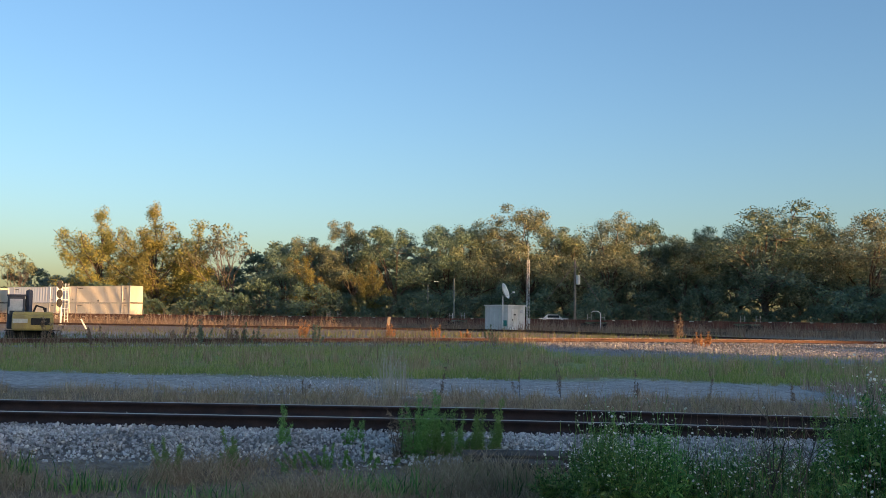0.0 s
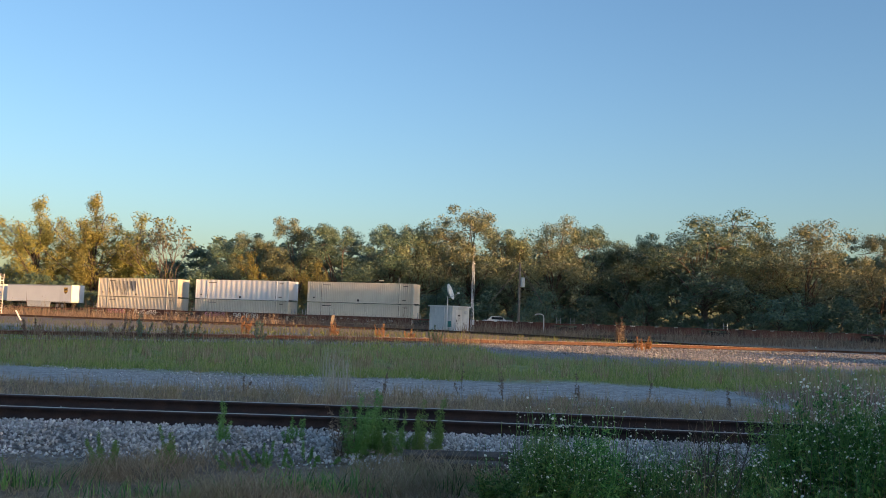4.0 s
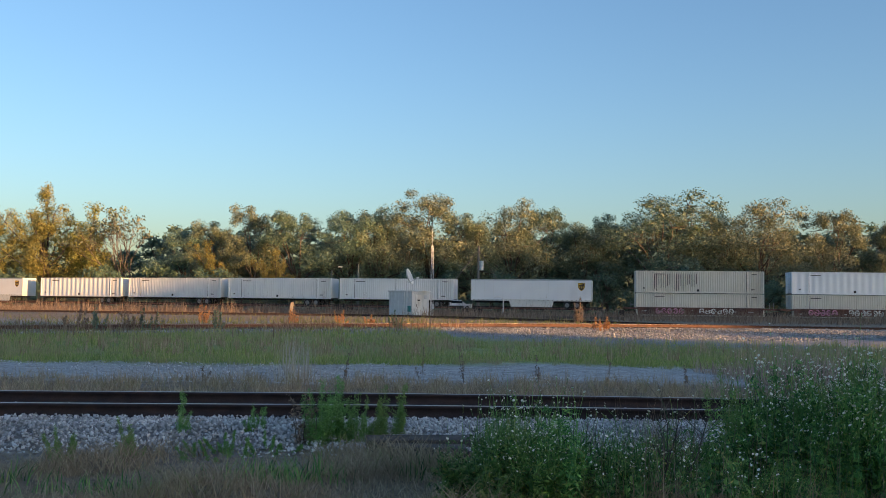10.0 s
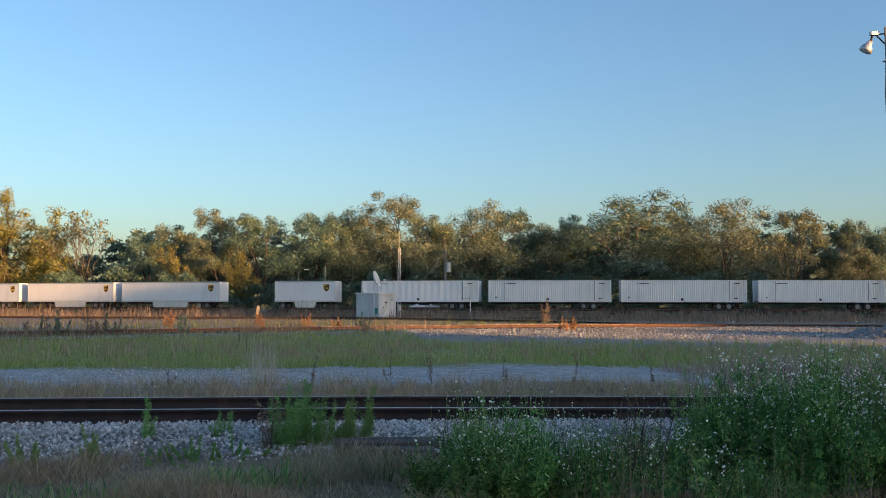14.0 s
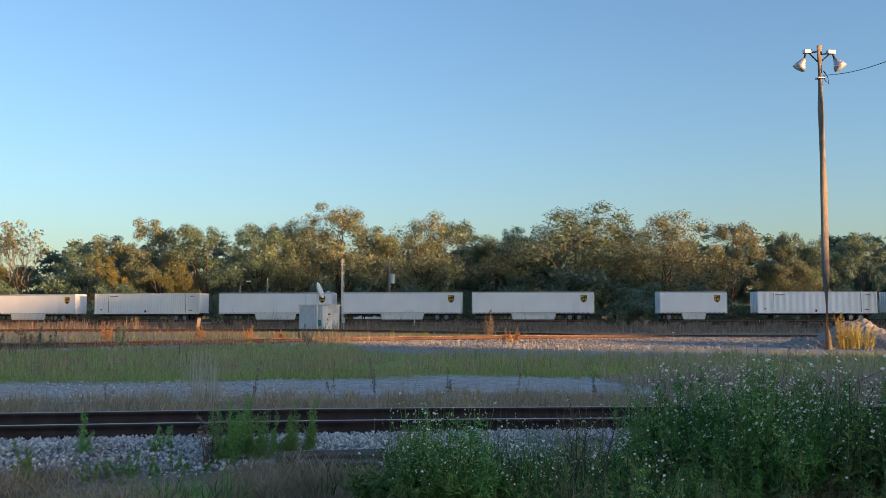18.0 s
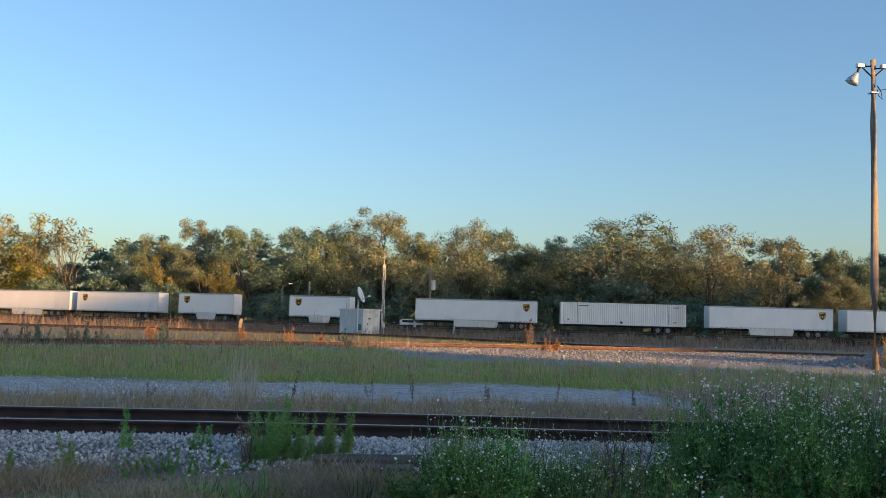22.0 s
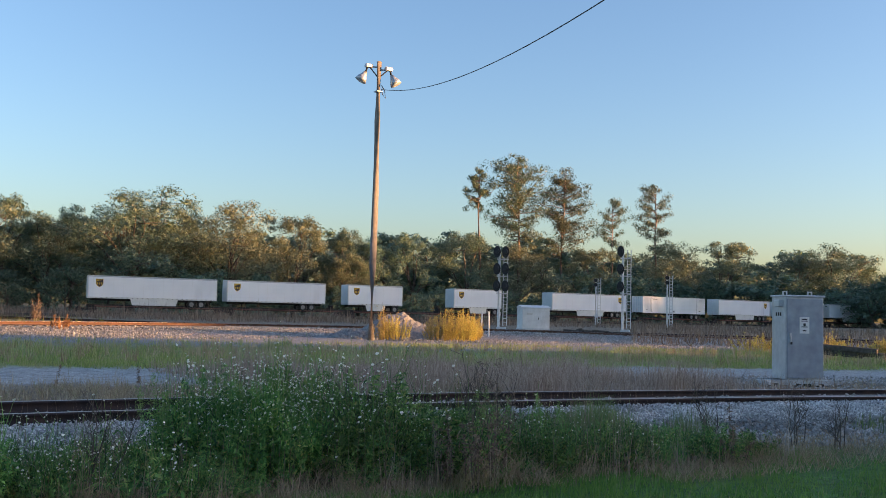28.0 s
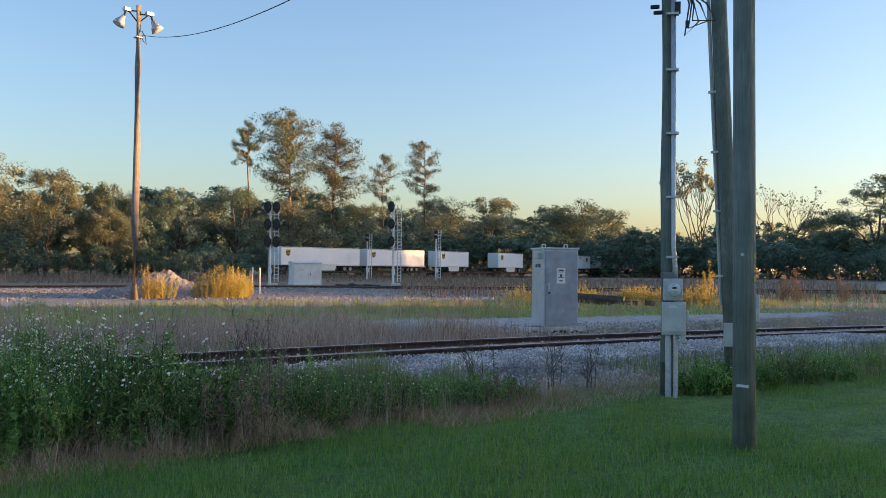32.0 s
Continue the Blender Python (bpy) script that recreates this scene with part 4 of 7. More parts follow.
def container(L, z0, material, label, pitch=0.28, dirty=False, marks=True, stacked=False):
    """A 53-foot steel container: ribbed walls, corner posts, rails, doors with bars; its near side at y = 0."""
    h, W = 2.86, 2.55
    c = thing("shipping_container", label, "container")
    k = (L, z0, pitch)
    for y, sg in ((0.03, 1), (W - 0.03, -1)):
        piece("side_wall", shared(("w", *k, y), lambda: corrugated(L - 0.2, z0 + 0.12, z0 + h - 0.1, y, 0.045, pitch, sg)), material, c)
    piece("roof", shared(("r", *k), lambda: bm_mesh(boxed(0, W / 2, z0 + h - 0.05, L - 0.1, W - 0.08, 0.06), "roof")), material, c)
    piece("floor_frame", shared(("f", *k), lambda: bm_mesh(boxed(0, W / 2, z0 + 0.07, L - 0.1, W - 0.1, 0.1), "floor")), M_dark, c)
    for y in (0.02, W - 0.02):
        piece("top_rail", shared(("tr", *k), lambda: bm_mesh(boxed(0, 0, z0 + h - 0.05, L, 0.06, 0.10, 0.01), "top_rail")), material, c).location.y = y
        piece("bottom_rail", shared(("br", *k), lambda: bm_mesh(boxed(0, 0, z0 + 0.08, L, 0.06, 0.16, 0.01), "bottom_rail")), material, c).location.y = y
    for x in (-L / 2 + 0.05, -L / 2 + 2.05, L / 2 - 2.05, L / 2 - 0.05):
        for y in (0.02, W - 0.02):
            p = piece("corner_post" if abs(x) > L / 2 - 1 else "lifting_post", shared(("cp", *k), lambda: bm_mesh(boxed(0, 0, z0 + h / 2, 0.16, 0.09, h, 0.012), "post")), material, c)
            p.location.x, p.location.y = x, y
    piece("front_wall", shared(("fw", *k), lambda: bm_mesh(boxed(L / 2 - 0.06, W / 2, z0 + h / 2, 0.06, W - 0.1, h - 0.2), "front_wall")), material, c)
    d = piece("rear_door", shared(("rd", *k), lambda: bm_mesh(boxed(-L / 2 + 0.06, W / 2, z0 + h / 2, 0.06, W - 0.1, h - 0.2), "rear_door")), material, c)
    for y in (0.5, 1.05, 1.5, 2.05):
        piece("lock_rod", shared(("lr", *k), lambda: bm_mesh(tubed((-L / 2, 0, z0 + 0.1), (-L / 2, 0, z0 + h - 0.1), 0.025, n=6), "lock_rod")), M_galv, d).location.y = y
    for x, z, w, hh, mt in ((L / 2 - 1.2, h - 0.42, 0.7, 0.09, M_dark), (-L / 2 + 3.0, h - 0.42, 1.3, 0.08, M_dark), (-0.2, 0.35, 0.28, 0.28, M_dark), (-L / 2 + 1.0, 0.6, 0.22, 0.16, M_dark), (L / 2 - 1.4, 0.5, 0.5, 0.10, M_rust)):
        if marks:
            mk = piece("marking", shared(("mk", w, hh), lambda: bm_mesh(boxed(0, 0, 0, w, 0.012, hh), "marking")), mt, c)
            mk.location = (x, 0.012, z0 + z)
    if dirty:
        rg = random.Random(5)
        for i in range(20):
            hh = rg.uniform(1.3, 2.2)
            st = piece("soot_streak", shared(("st", i), lambda: bm_mesh(boxed(0, 0, 0, rg.uniform(0.03, 0.08), 0.008, hh), "streak")), M_dark, c)
            st.location = (-L / 2 + 2.35 + i * 0.28, 0.016, z0 + h - 0.35 - rg.uniform(0, 0.15) - hh / 2)
    if stacked:
        # lashing castings that hold it off the lower box, and the dark gaps beside its lifting posts
        for x in (-L / 2 + 2.05, L / 2 - 2.05):
            for y in (0.06, W - 0.06):
                piece("stacking_cone", shared(("cn",), lambda: bm_mesh(boxed(0, 0, -0.045, 0.26, 0.14, 0.10, 0.01), "cone")), M_dark, c).location = (x, y, z0)
    for x in (-L / 2 + 2.16, L / 2 - 2.16):
        piece("post_gap", shared(("pg",), lambda: bm_mesh(boxed(0, 0, 0, 0.05, 0.012, 2.6), "gap")), M_dark, c).location = (x, 0.004, z0 + h / 2)
    return c


def shield(parent, x, z, size=1.05):
    """The carrier's badge as plain shapes: a brown shield with a gold top."""
    for name, mt, k, y in (("badge", M_gold, 1.0, -0.004), ("badge_field", M_brown, 0.90, -0.010), ("badge_top", M_gold, 0.80, -0.016)):
        bm = bmesh.new()
        w = size * 0.42 * k
        if name == "badge_top":
            pts = [(-w, 0.40 * size), (w, 0.40 * size), (w * 0.3, 0.34 * size), (-w, 0.22 * size)]
        else:
            pts = [(-w, 0.5 * size * k), (w, 0.5 * size * k), (w, -0.08 * size), (w * 0.72, -0.30 * size * k), (0, -0.52 * size * k), (-w * 0.72, -0.30 * size * k), (-w, -0.08 * size)]
        f = [bm.verts.new((x + a, y, z + b)) for a, b in pts]
        g = [bm.verts.new((x + a, 0.004, z + b)) for a, b in pts]
        bm.faces.new(f)
        for i in range(len(f)):
            j = (i + 1) % len(f)
            bm.faces.new((f[i], g[i], g[j], f[j]))
        bmesh.ops.recalc_face_normals(bm, faces=bm.faces)
        part(name, bm, mt, parent, {"badge": "gold edge of a shield badge", "badge_field": "dark brown shield", "badge_top": "gold sweep on the badge"}[name])
    for dx, wd in ((-0.22, 0.10), (0.0, 0.10), (0.22, 0.10)):
        part("badge_letter", boxed(x + dx * size, -0.018, z - 0.06 * size, wd * size, 0.008, 0.24 * size), M_gold, parent)


def wheel_set(parent, x, z, r=0.5, ys=(0.16, 2.38)):
    for y in ys:
        def tyre():
            bm = bmesh.new()
            tube(bm, (0, -0.14, 0), (0, 0.14, 0), r, n=20)
            return bm_mesh(bm, "tyre")
        t = piece("wheel", shared(("ty", r), tyre), M_tyre, parent)
        t.location = (x, y, z)
        m = piece("rim", shared(("rim", r), lambda: bm_mesh(tubed((0, -0.155, 0), (0, 0.155, 0), r * 0.58, n=16), "rim")), M_rim, t)


def trailer(L, label, badge, skirt=True, front=1):
    """A smooth-sided highway trailer lashed on the car: box, rails, rivets, side skirt, bogie and landing legs; near side at y = 0. Floor 1.9 m over the rail."""
    z0, h, W = 1.90, 2.86, 2.55
    c = thing("cargo_trailer", label, "trailer")
    piece("body", shared(("tb", L), lambda: bm_mesh(boxed(0, W / 2, z0 + h / 2, L, W, h, 0.05), "body")), M_trailer, c)
    for y in (-0.012, W + 0.012):
        piece("top_rail", shared(("ttr", L), lambda: bm_mesh(boxed(0, 0, z0 + h - 0.09, L, 0.03, 0.16, 0.008), "top_rail")), M_galv, c).location.y = y
        piece("bottom_rail", shared(("tbr", L), lambda: bm_mesh(boxed(0, 0, z0 + 0.10, L, 0.035, 0.20, 0.008), "bottom_rail")), M_skirt, c).location.y = y
    for i in range(int(L / 0.62)):
        piece("marker_stripe", shared(("rv",), lambda: bm_mesh(boxed(0, 0, 0, 0.16, 0.01, 0.05), "stripe")), M_dark, c).location = (-L / 2 + 0.4 + i * 0.62, -0.032, z0 + 0.10)
    for i in range(int(L / 1.22)):
        piece("panel_seam", shared(("sm",), lambda: bm_mesh(boxed(0, 0, 0, 0.014, 0.006, 2.5), "seam")), M_skirt, c).location = (-L / 2 + 0.6 + i * 1.22, -0.002, z0 + 1.42)
    for x in (-L / 2 + 0.05, L / 2 - 0.05):
        piece("corner_post", shared(("tcp",), lambda: bm_mesh(boxed(0, W / 2, z0 + h / 2, 0.14, W + 0.03, h - 0.1, 0.02), "corner")), M_skirt, c).location.x = x
    rear = -front
    d = piece("rear_door", shared(("trd",), lambda: bm_mesh(boxed(0, W / 2, z0 + h / 2, 0.05, W - 0.3, h - 0.3, 0.01), "doors")), M_trailer, c)
    d.location.x = rear * (L / 2 + 0.02)
    shield(c, badge, z0 + h - 0.95)
    if skirt:
        bm = bmesh.new()
        a, b = -L * 0.18, L * 0.19
        v = [bm.verts.new((x, y, z)) for y in (0.05, 0.09) for x, z in ((a, z0), (b, z0), (b - 0.25, z0 - 0.80), (a + 0.25, z0 - 0.80))]
        bm.faces.new(v[:4])
        bm.faces.new(v[4:][::-1])
        for i in range(4):
            j = (i + 1) % 4
            bm.faces.new((v[i], v[j], v[4 + j], v[4 + i]))
        bmesh.ops.recalc_face_normals(bm, faces=bm.faces)
        part("side_skirt", bm, M_skirt, c, "pale aerodynamic side skirt")
    piece("underframe", shared(("tu", L), lambda: bm_mesh(boxed(0, W / 2, z0 - 0.14, L * 0.94, 1.1, 0.28), "underframe")), M_dark, c)
    bx = rear * (L / 2 - (2.6 if L > 12 else 1.2))
    for x in ((bx - 0.62, bx + 0.62) if L > 12 else (bx,)):
        wheel_set(c, x, z0 - 0.52)
    for y in (0.45, 2.1):
        piece("landing_leg", shared(("ll",), lambda: bm_mesh(boxed(0, 0, z0 - 0.45, 0.14, 0.14, 0.85), "leg")), M_dark, c).location = (front * (L / 2 - 2.6), y, 0)
    return c


def bogie(parent, x):
    b = piece("truck_frame", shared(("bg",), lambda: bm_mesh(box(box(boxed(0, 0.28, 0.55, 2.3, 0.16, 0.28, 0.04), 0, 2.27, 0.55, 2.3, 0.16, 0.28, 0.04), 0, 1.27, 0.6, 0.5, 2.0, 0.25), "truck")), M_dark, parent)
    b.location.x = x
    for dx in (-0.85, 0.85):
        for y in (0.5, 2.05):
            w = piece("wheel", shared(("rw",), lambda: bm_mesh(tubed((0, -0.06, 0.42), (0, 0.06, 0.42), 0.42, n=18), "wheel")), M_rust, b)
            w.location = (dx, y, 0)


def spine_car(L, label="low spine car of dark steel under its load"):
    c = thing("spine_car", label, "railcar")
    piece("centre_sill", shared(("cs", L), lambda: bm_mesh(boxed(0, 1.27, 0.95, L, 0.6, 0.42, 0.03), "sill")), M_dark, c)
    for x, w in ((-L / 2 + 3.0, 3.6), (L / 2 - 3.0, 1.6)):
        piece("wheel_platform", shared(("wp", w), lambda: bm_mesh(boxed(0, 1.27, 0.86, w, 2.5, 0.10, 0.01), "platform")), M_carred, c).location.x = x
    piece("side_walkway", shared(("sw", L), lambda: bm_mesh(boxed(0, 0.10, 0.92, L * 0.9, 0.12, 0.12, 0.01), "walkway")), M_carred, c)
    piece("hitch", shared(("hi",), lambda: bm_mesh(box(boxed(0, 1.27, 1.45, 0.4, 0.9, 0.55, 0.03), -0.35, 1.27, 1.25, 0.7, 0.2, 0.2), "hitch")), M_dark, c).location.x = L / 2 - 2.2
    bogie(c, -L / 2)
    return c


def well_car(L, label, loaded=True, tag=0):
    """A container well car: deep side sills, ends over the trucks, brake stand and painted marks."""
    c = thing("well_car", label, "railcar")
    for y in (0.0 - 0.12, 2.67):
        piece("side_sill", shared(("ss", L), lambda: bm_mesh(box(box(boxed(0, 0, 0.78, L - 3.2, 0.10, 0.90, 0.02), 0, -0.04, 1.22, L - 3.0, 0.20, 0.12, 0.02), 0, -0.03, 0.36, L - 3.4, 0.18, 0.12, 0.02), "side_sill")), M_carred, c).location.y = y
        for i in range(12):
            piece("side_post", shared(("sp",), lambda: bm_mesh(boxed(0, -0.07, 0.78, 0.09, 0.06, 0.80), "post")), M_carred, c).location = (-L / 2 + 2.3 + i * (L - 4.6) / 11, y, 0)
    piece("well_floor", shared(("wf", L), lambda: bm_mesh(boxed(0, 1.27, 0.30, L - 3.2, 2.5, 0.10), "well_floor")), M_dark, c)
    for sg in (-1, 1):
        piece("end_deck", shared(("ed",), lambda: bm_mesh(boxed(0, 1.27, 1.12, 1.9, 2.7, 0.22, 0.03), "end_deck")), M_carred, c).location.x = sg * (L / 2 - 0.85)
        piece("grab_rail", shared(("gr",), lambda: bm_mesh(tube(tube(tubed((0, -0.05, 1.1), (0, -0.05, 2.0), 0.035, n=6), (0.5, -0.05, 1.1), (0.5, -0.05, 2.0), 0.035, n=6), (0, -0.05, 1.6), (0.5, -0.05, 1.6), 0.025, n=6), "grab_rail")), M_galv, c).location.x = sg * (L / 2 - 0.75)
        bogie(c, sg * (L / 2 - 0.6))
    rg = random.Random(tag)
    x = -L / 2 + 2.4
    while x < L / 2 - 2.6:
        w = rg.uniform(0.2, 0.7)
        mk = piece("stencil_mark" if loaded else "reflector", shared(("sk", round(w, 1)), lambda: bm_mesh(boxed(0, 0, 0, w, 0.01, 0.10), "stencil")), M_mark if loaded else M_reflector, c)
        mk.location = (x, -0.195, rg.choice((0.62, 0.78, 0.95))) if loaded else (x, -0.268, 1.22)
        x += w + (rg.uniform(0.3, 1.6) if loaded else rg.uniform(1.6, 2.6))
    if loaded and tag % 2 == 0:
        for gx, count, paint in ((-6.2 + rg.uniform(0, 1), 5, M_pink), (-0.8 + rg.uniform(0, 1.5), 6, M_spray)):
            for i in range(count):
                hh, x0 = rg.uniform(0.58, 0.72), gx + i * 0.74
                a0 = rg.uniform(0, 6)
                loop = [(x0 + 0.27 * math.cos(a), -0.19, 0.80 + hh / 2 * math.sin(a)) for a in np.linspace(a0, a0 + rg.uniform(3.6, 6.0), 9)]
                part("graffiti_stroke", chain(loop, 0.09, 5), paint, c, "rounded spray-painted stroke")
                q = rg.uniform(-0.2, 0.2)
                part("graffiti_stroke", chain([(x0 - 0.22, -0.19, 0.80 + q), (x0 + 0.05, -0.19, 0.80 - q * 0.6), (x0 + 0.36, -0.19, 0.66 + q)], 0.06, 5), paint, c, "rounded spray-painted stroke")
    return c


for s, top, low, dirty in ((-71.5, M_contwarm, M_contwarm, False), (-90.7, M_contwhite, M_contcream, False), (-110.1, M_contcream, M_contcream, True)):
    rides(well_car(19.0, "oxide-red well car with graffiti under stacked containers", tag=int(-s)), s)
    rides(container(16.15, 0.20, low, "off-white steel container tinted for low sun, lower of a stack of two" if low is M_contwarm else "dull white steel container, lower of a stack of two"), s)
    rides(container(16.15, 3.15, top, "white container with sparse ribs on top of a stack" if top is M_contwhite else "soot-streaked white container on top of a stack" if dirty else "off-white ribbed container tinted for low sun on top of a stack", pitch=0.85 if top is M_contwhite else 0.28, dirty=dirty, stacked=True), s)
for i in range(8):
    rides(well_car(19.0, "empty oxide-red well car with faded stencilled marks", False, tag=i * 3 + 1), -52.3 + 19.25 * i)
LONG = "grey-white smooth-sided cargo trailer with a brown shield badge and side skirt"
SHORT = "short grey-white cargo trailer with a brown shield badge"
for s0, L, kind in ((-139.8, 16.03, "T"), (-158.4, 16.2, "C"), (-175.8, 16.1, "C"), (-193.1, 16.1, "C"), (-210.5, 16.1, "W"), (-223.2, 8.9, "S"), (-247.8, 16.1, "T"), (-265.2, 16.0, "T"), (-282.7, 16.0, "T"), (-301.7, 16.2, "C"),
                    (-321.0, 16.2, "T"), (-338.8, 8.6, "s"), (-355.7, 8.55, "s"), (-372.7, 13.8, "t"), (-389.9, 16.0, "t")):
    mid = s0 + L / 2
    if kind in "TtSs":
        fr = 1 if kind in "TS" else -1
        ob = trailer(L, SHORT if L < 10 else LONG, fr * (L / 2 - (1.35 if L > 10 else 1.3)), kind not in "t" or L > 15, -fr if kind == "T" else fr)
    else:
        ob = container(L, 1.90, M_contwhite if kind == "W" else M_contcream, "white container with sparse ribs on a wheeled chassis" if kind == "W" else "dull white ribbed container on a wheeled chassis", pitch=0.85 if kind == "W" else 0.28)
        for x in (L / 2 - 3.6, L / 2 - 2.3):
            wheel_set(ob, x, 1.90 - 0.55)
        piece("chassis", shared(("ch", L), lambda: bm_mesh(box(boxed(0, 0.75, 1.74, L * 0.95, 0.14, 0.22), 0, 1.8, 1.74, L * 0.95, 0.14, 0.22), "chassis")), M_dark, ob)
    rides(ob, mid)
    rides(spine_car(17.3), s0 + 8.65)


# ---- signals, sheds and poles ----
def bungalow():
    """The pale relay house with its dish, whip aerial and mast."""
    z = lift(98) - 0.02
    c = thing("relay_house", "pale grey metal relay house with flat overhanging roof", "equipment shed", pose(2.45, 98.6, z, 0, 0, -38))
    part("body", boxed(-1.5, 1.5, 1.32, 3.0, 3.0, 2.64, 0.03), M_boxgrey, c)
    part("roof", boxed(-1.5, 1.5, 2.70, 3.25, 3.25, 0.13, 0.03), M_white, c)
    part("plinth", boxed(-1.5, 1.5, 0.05, 3.05, 3.05, 0.12), M_dark, c)
    d = part("door", boxed(0.015, 1.1, 1.25, 0.05, 1.05, 2.15, 0.015), M_white, c)
    part("handle", boxed(0.06, 0.72, 1.2, 0.05, 0.06, 0.22), M_dark, d)
    part("sign", boxed(0.05, 1.1, 1.75, 0.012, 0.4, 0.14), M_dark, d)
    part("vent", boxed(0.02, 2.35, 2.1, 0.04, 0.5, 0.35, 0.01), M_galv, c)
    for i in range(6):
        part("wall_rib", boxed(-0.25 - i * 0.5, -0.012, 1.35, 0.05, 0.03, 2.5), M_boxgrey, c)
    part("teal_mark", boxed(-0.35, -0.03, 0.85, 0.42, 0.01, 0.62), M_teal, c, "teal arrow-like mark")
    part("conduit", tubed((-1.0, -0.06, 0.1), (-1.0, -0.06, 2.6), 0.045), M_white, c)
    for i in range(5):
        part("door_bolt", boxed(0.02, 0.35 + 0.35 * i, 2.45, 0.03, 0.06, 0.06), M_galv, c)


def dish():
    c = thing("satellite_dish", "white satellite dish on a pipe beside the relay house", "satellite dish", pose(1.9, 99.0, 0, 0, 0, 0))
    part("post", tubed((0, -0.3, lift(98) - 0.05), (0, -0.3, 3.75), 0.06), M_white, c)
    bm = bmesh.new()
    rings = []
    for i in range(7):
        r = 0.86 * i / 6
        rings.append([bm.verts.new((0.30 * (r / 0.86) ** 2, r * math.cos(a), r * 1.0 * math.sin(a))) for a in np.linspace(0, 2 * math.pi, 24, endpoint=False)] if i else [bm.verts.new((0, 0, 0))])
    for k in range(24):
        bm.faces.new((rings[0][0], rings[1][k], rings[1][(k + 1) % 24]))
    for a, b in zip(rings[1:], rings[2:]):
        for k in range(24):
            bm.faces.new((a[k], b[k], b[(k + 1) % 24], a[(k + 1) % 24]))
    o = part("reflector", bm, M_white, c)
    o.matrix_basis = pose(0.05, -0.3, 4.15, 0, -20, -18)
    mod = o.modifiers.new("thickness", "SOLIDIFY")
    mod.thickness = 0.03
    smooth(o)
    part("feed_arm", tubed((0.15, -0.5, 3.6), (1.05, -0.85, 4.05), 0.03), M_galv, c)
    part("feed_horn", boxed(1.10, -0.87, 4.10, 0.28, 0.14, 0.16, 0.03), M_white, c)
    a = thing("whip_aerial", "thin whip aerial on the relay house", "aerial", pose(0.75, 99.9, 0))
    part("rod", tubed((0, 0, 2.7), (0, 0, 4.3), 0.02, 0.012, 6), M_dark, a)


def mast():
    c = thing("radio_mast", "slender lattice radio mast beside the relay house", "radio mast", pose(4.6, 101.0, lift(100) - 0.02))
    legs = [(0.16 * math.cos(a), 0.16 * math.sin(a)) for a in (0.4, 2.5, 4.6)]
    for x, y in legs:
        part("leg", tubed((x, y, 0), (x * 0.8, y * 0.8, 7.6), 0.03, n=6), M_signal, c)
    for i in range(18):
        a, b = legs[i % 3], legs[(i + 1) % 3]
        part("brace", tubed((a[0], a[1], i * 0.42), (b[0], b[1], (i + 1) * 0.42), 0.012, n=5), M_signal, c)
    part("aerial", tubed((0, 0, 7.4), (0, 0, 9.4), 0.02, 0.012, 6), M_galv, c)
    part("cable_box", boxed(0.1, -0.25, 1.1, 0.3, 0.2, 0.5, 0.02), M_galv, c)


def target(parent, x, y, z, turn, r=0.34):
    """One colour-light head seen from behind: a dark disc, a round housing and a hood."""
    bm = bmesh.new()
    m = pose(x, y, z, 0, 0, turn)
    tube(bm, (0, 0.0, 0), (0, 0.03, 0), r * 0.72, n=20)
    bmesh.ops.scale(bm, vec=(1, 1, 1.6), verts=bm.verts)
    o = part("background_disc", bm, M_black, parent)
    o.matrix_basis = m
    h = part("lamp_housing", tube(tube(tubed((0, 0.03, 0.18), (0, 0.22, 0.18), r * 0.5, r * 0.42, 14), (0, 0.03, -0.2), (0, 0.22, -0.2), r * 0.5, r * 0.42, 14), (0, -0.25, 0.03), (0, 0, 0.03), r * 0.42, r * 0.45, 12), M_black, o)


def tall_signal(x, y, z, h, turn, label, cols=2, heads=3, r=0.43, metal=None):
    """A signal mast of two posts with rungs, platforms and heads."""
    metal = metal or M_signal
    c = thing("railway_signal", label, "railway signal", (east if x > 0 else pose)(x, y, z, 0, 0, turn))
    part("footing", boxed(0, 0, 0.08, 0.8, 0.6, 0.2, 0.03), M_boxgrey, c)
    part("mast", tubed((-0.25, 0, 0.1), (-0.25, 0, h), 0.11, 0.095, 12), metal, c)
    for sx in (0.12, 0.45):
        part("ladder_rail", tubed((sx, 0.05, 0.3), (sx, 0.05, h - 0.2), 0.042, n=6), metal, c)
    for i in range(int((h - 0.8) / 0.3)):
        part("rung", tubed((0.12, 0.05, 0.6 + i * 0.3), (0.45, 0.05, 0.6 + i * 0.3), 0.026, n=5), metal, c)
    for k in range(heads):
        zz = h - 0.35 - k * (h * 0.21)
        for q in range(cols):
            target(c, -0.45 + q * 0.72, -0.18, zz, 0, r)
        p = part("platform", boxed(0.0, 0.12, zz - 0.62, 0.95, 0.5, 0.07), metal, c)
        part("guard_rail", tube(tube(tubed((-0.45, 0.35, 0), (0.45, 0.35, 0), 0.02, n=5), (-0.45, 0.35, 0), (-0.45, 0.35, -0.6), 0.02, n=5), (0.45, 0.35, 0), (0.45, 0.35, -0.6), 0.02, n=5), metal, p).location.z = zz
    part("junction_box", boxed(-0.25, 0.16, 1.2, 0.3, 0.18, 0.45, 0.02), metal, c)
    return c


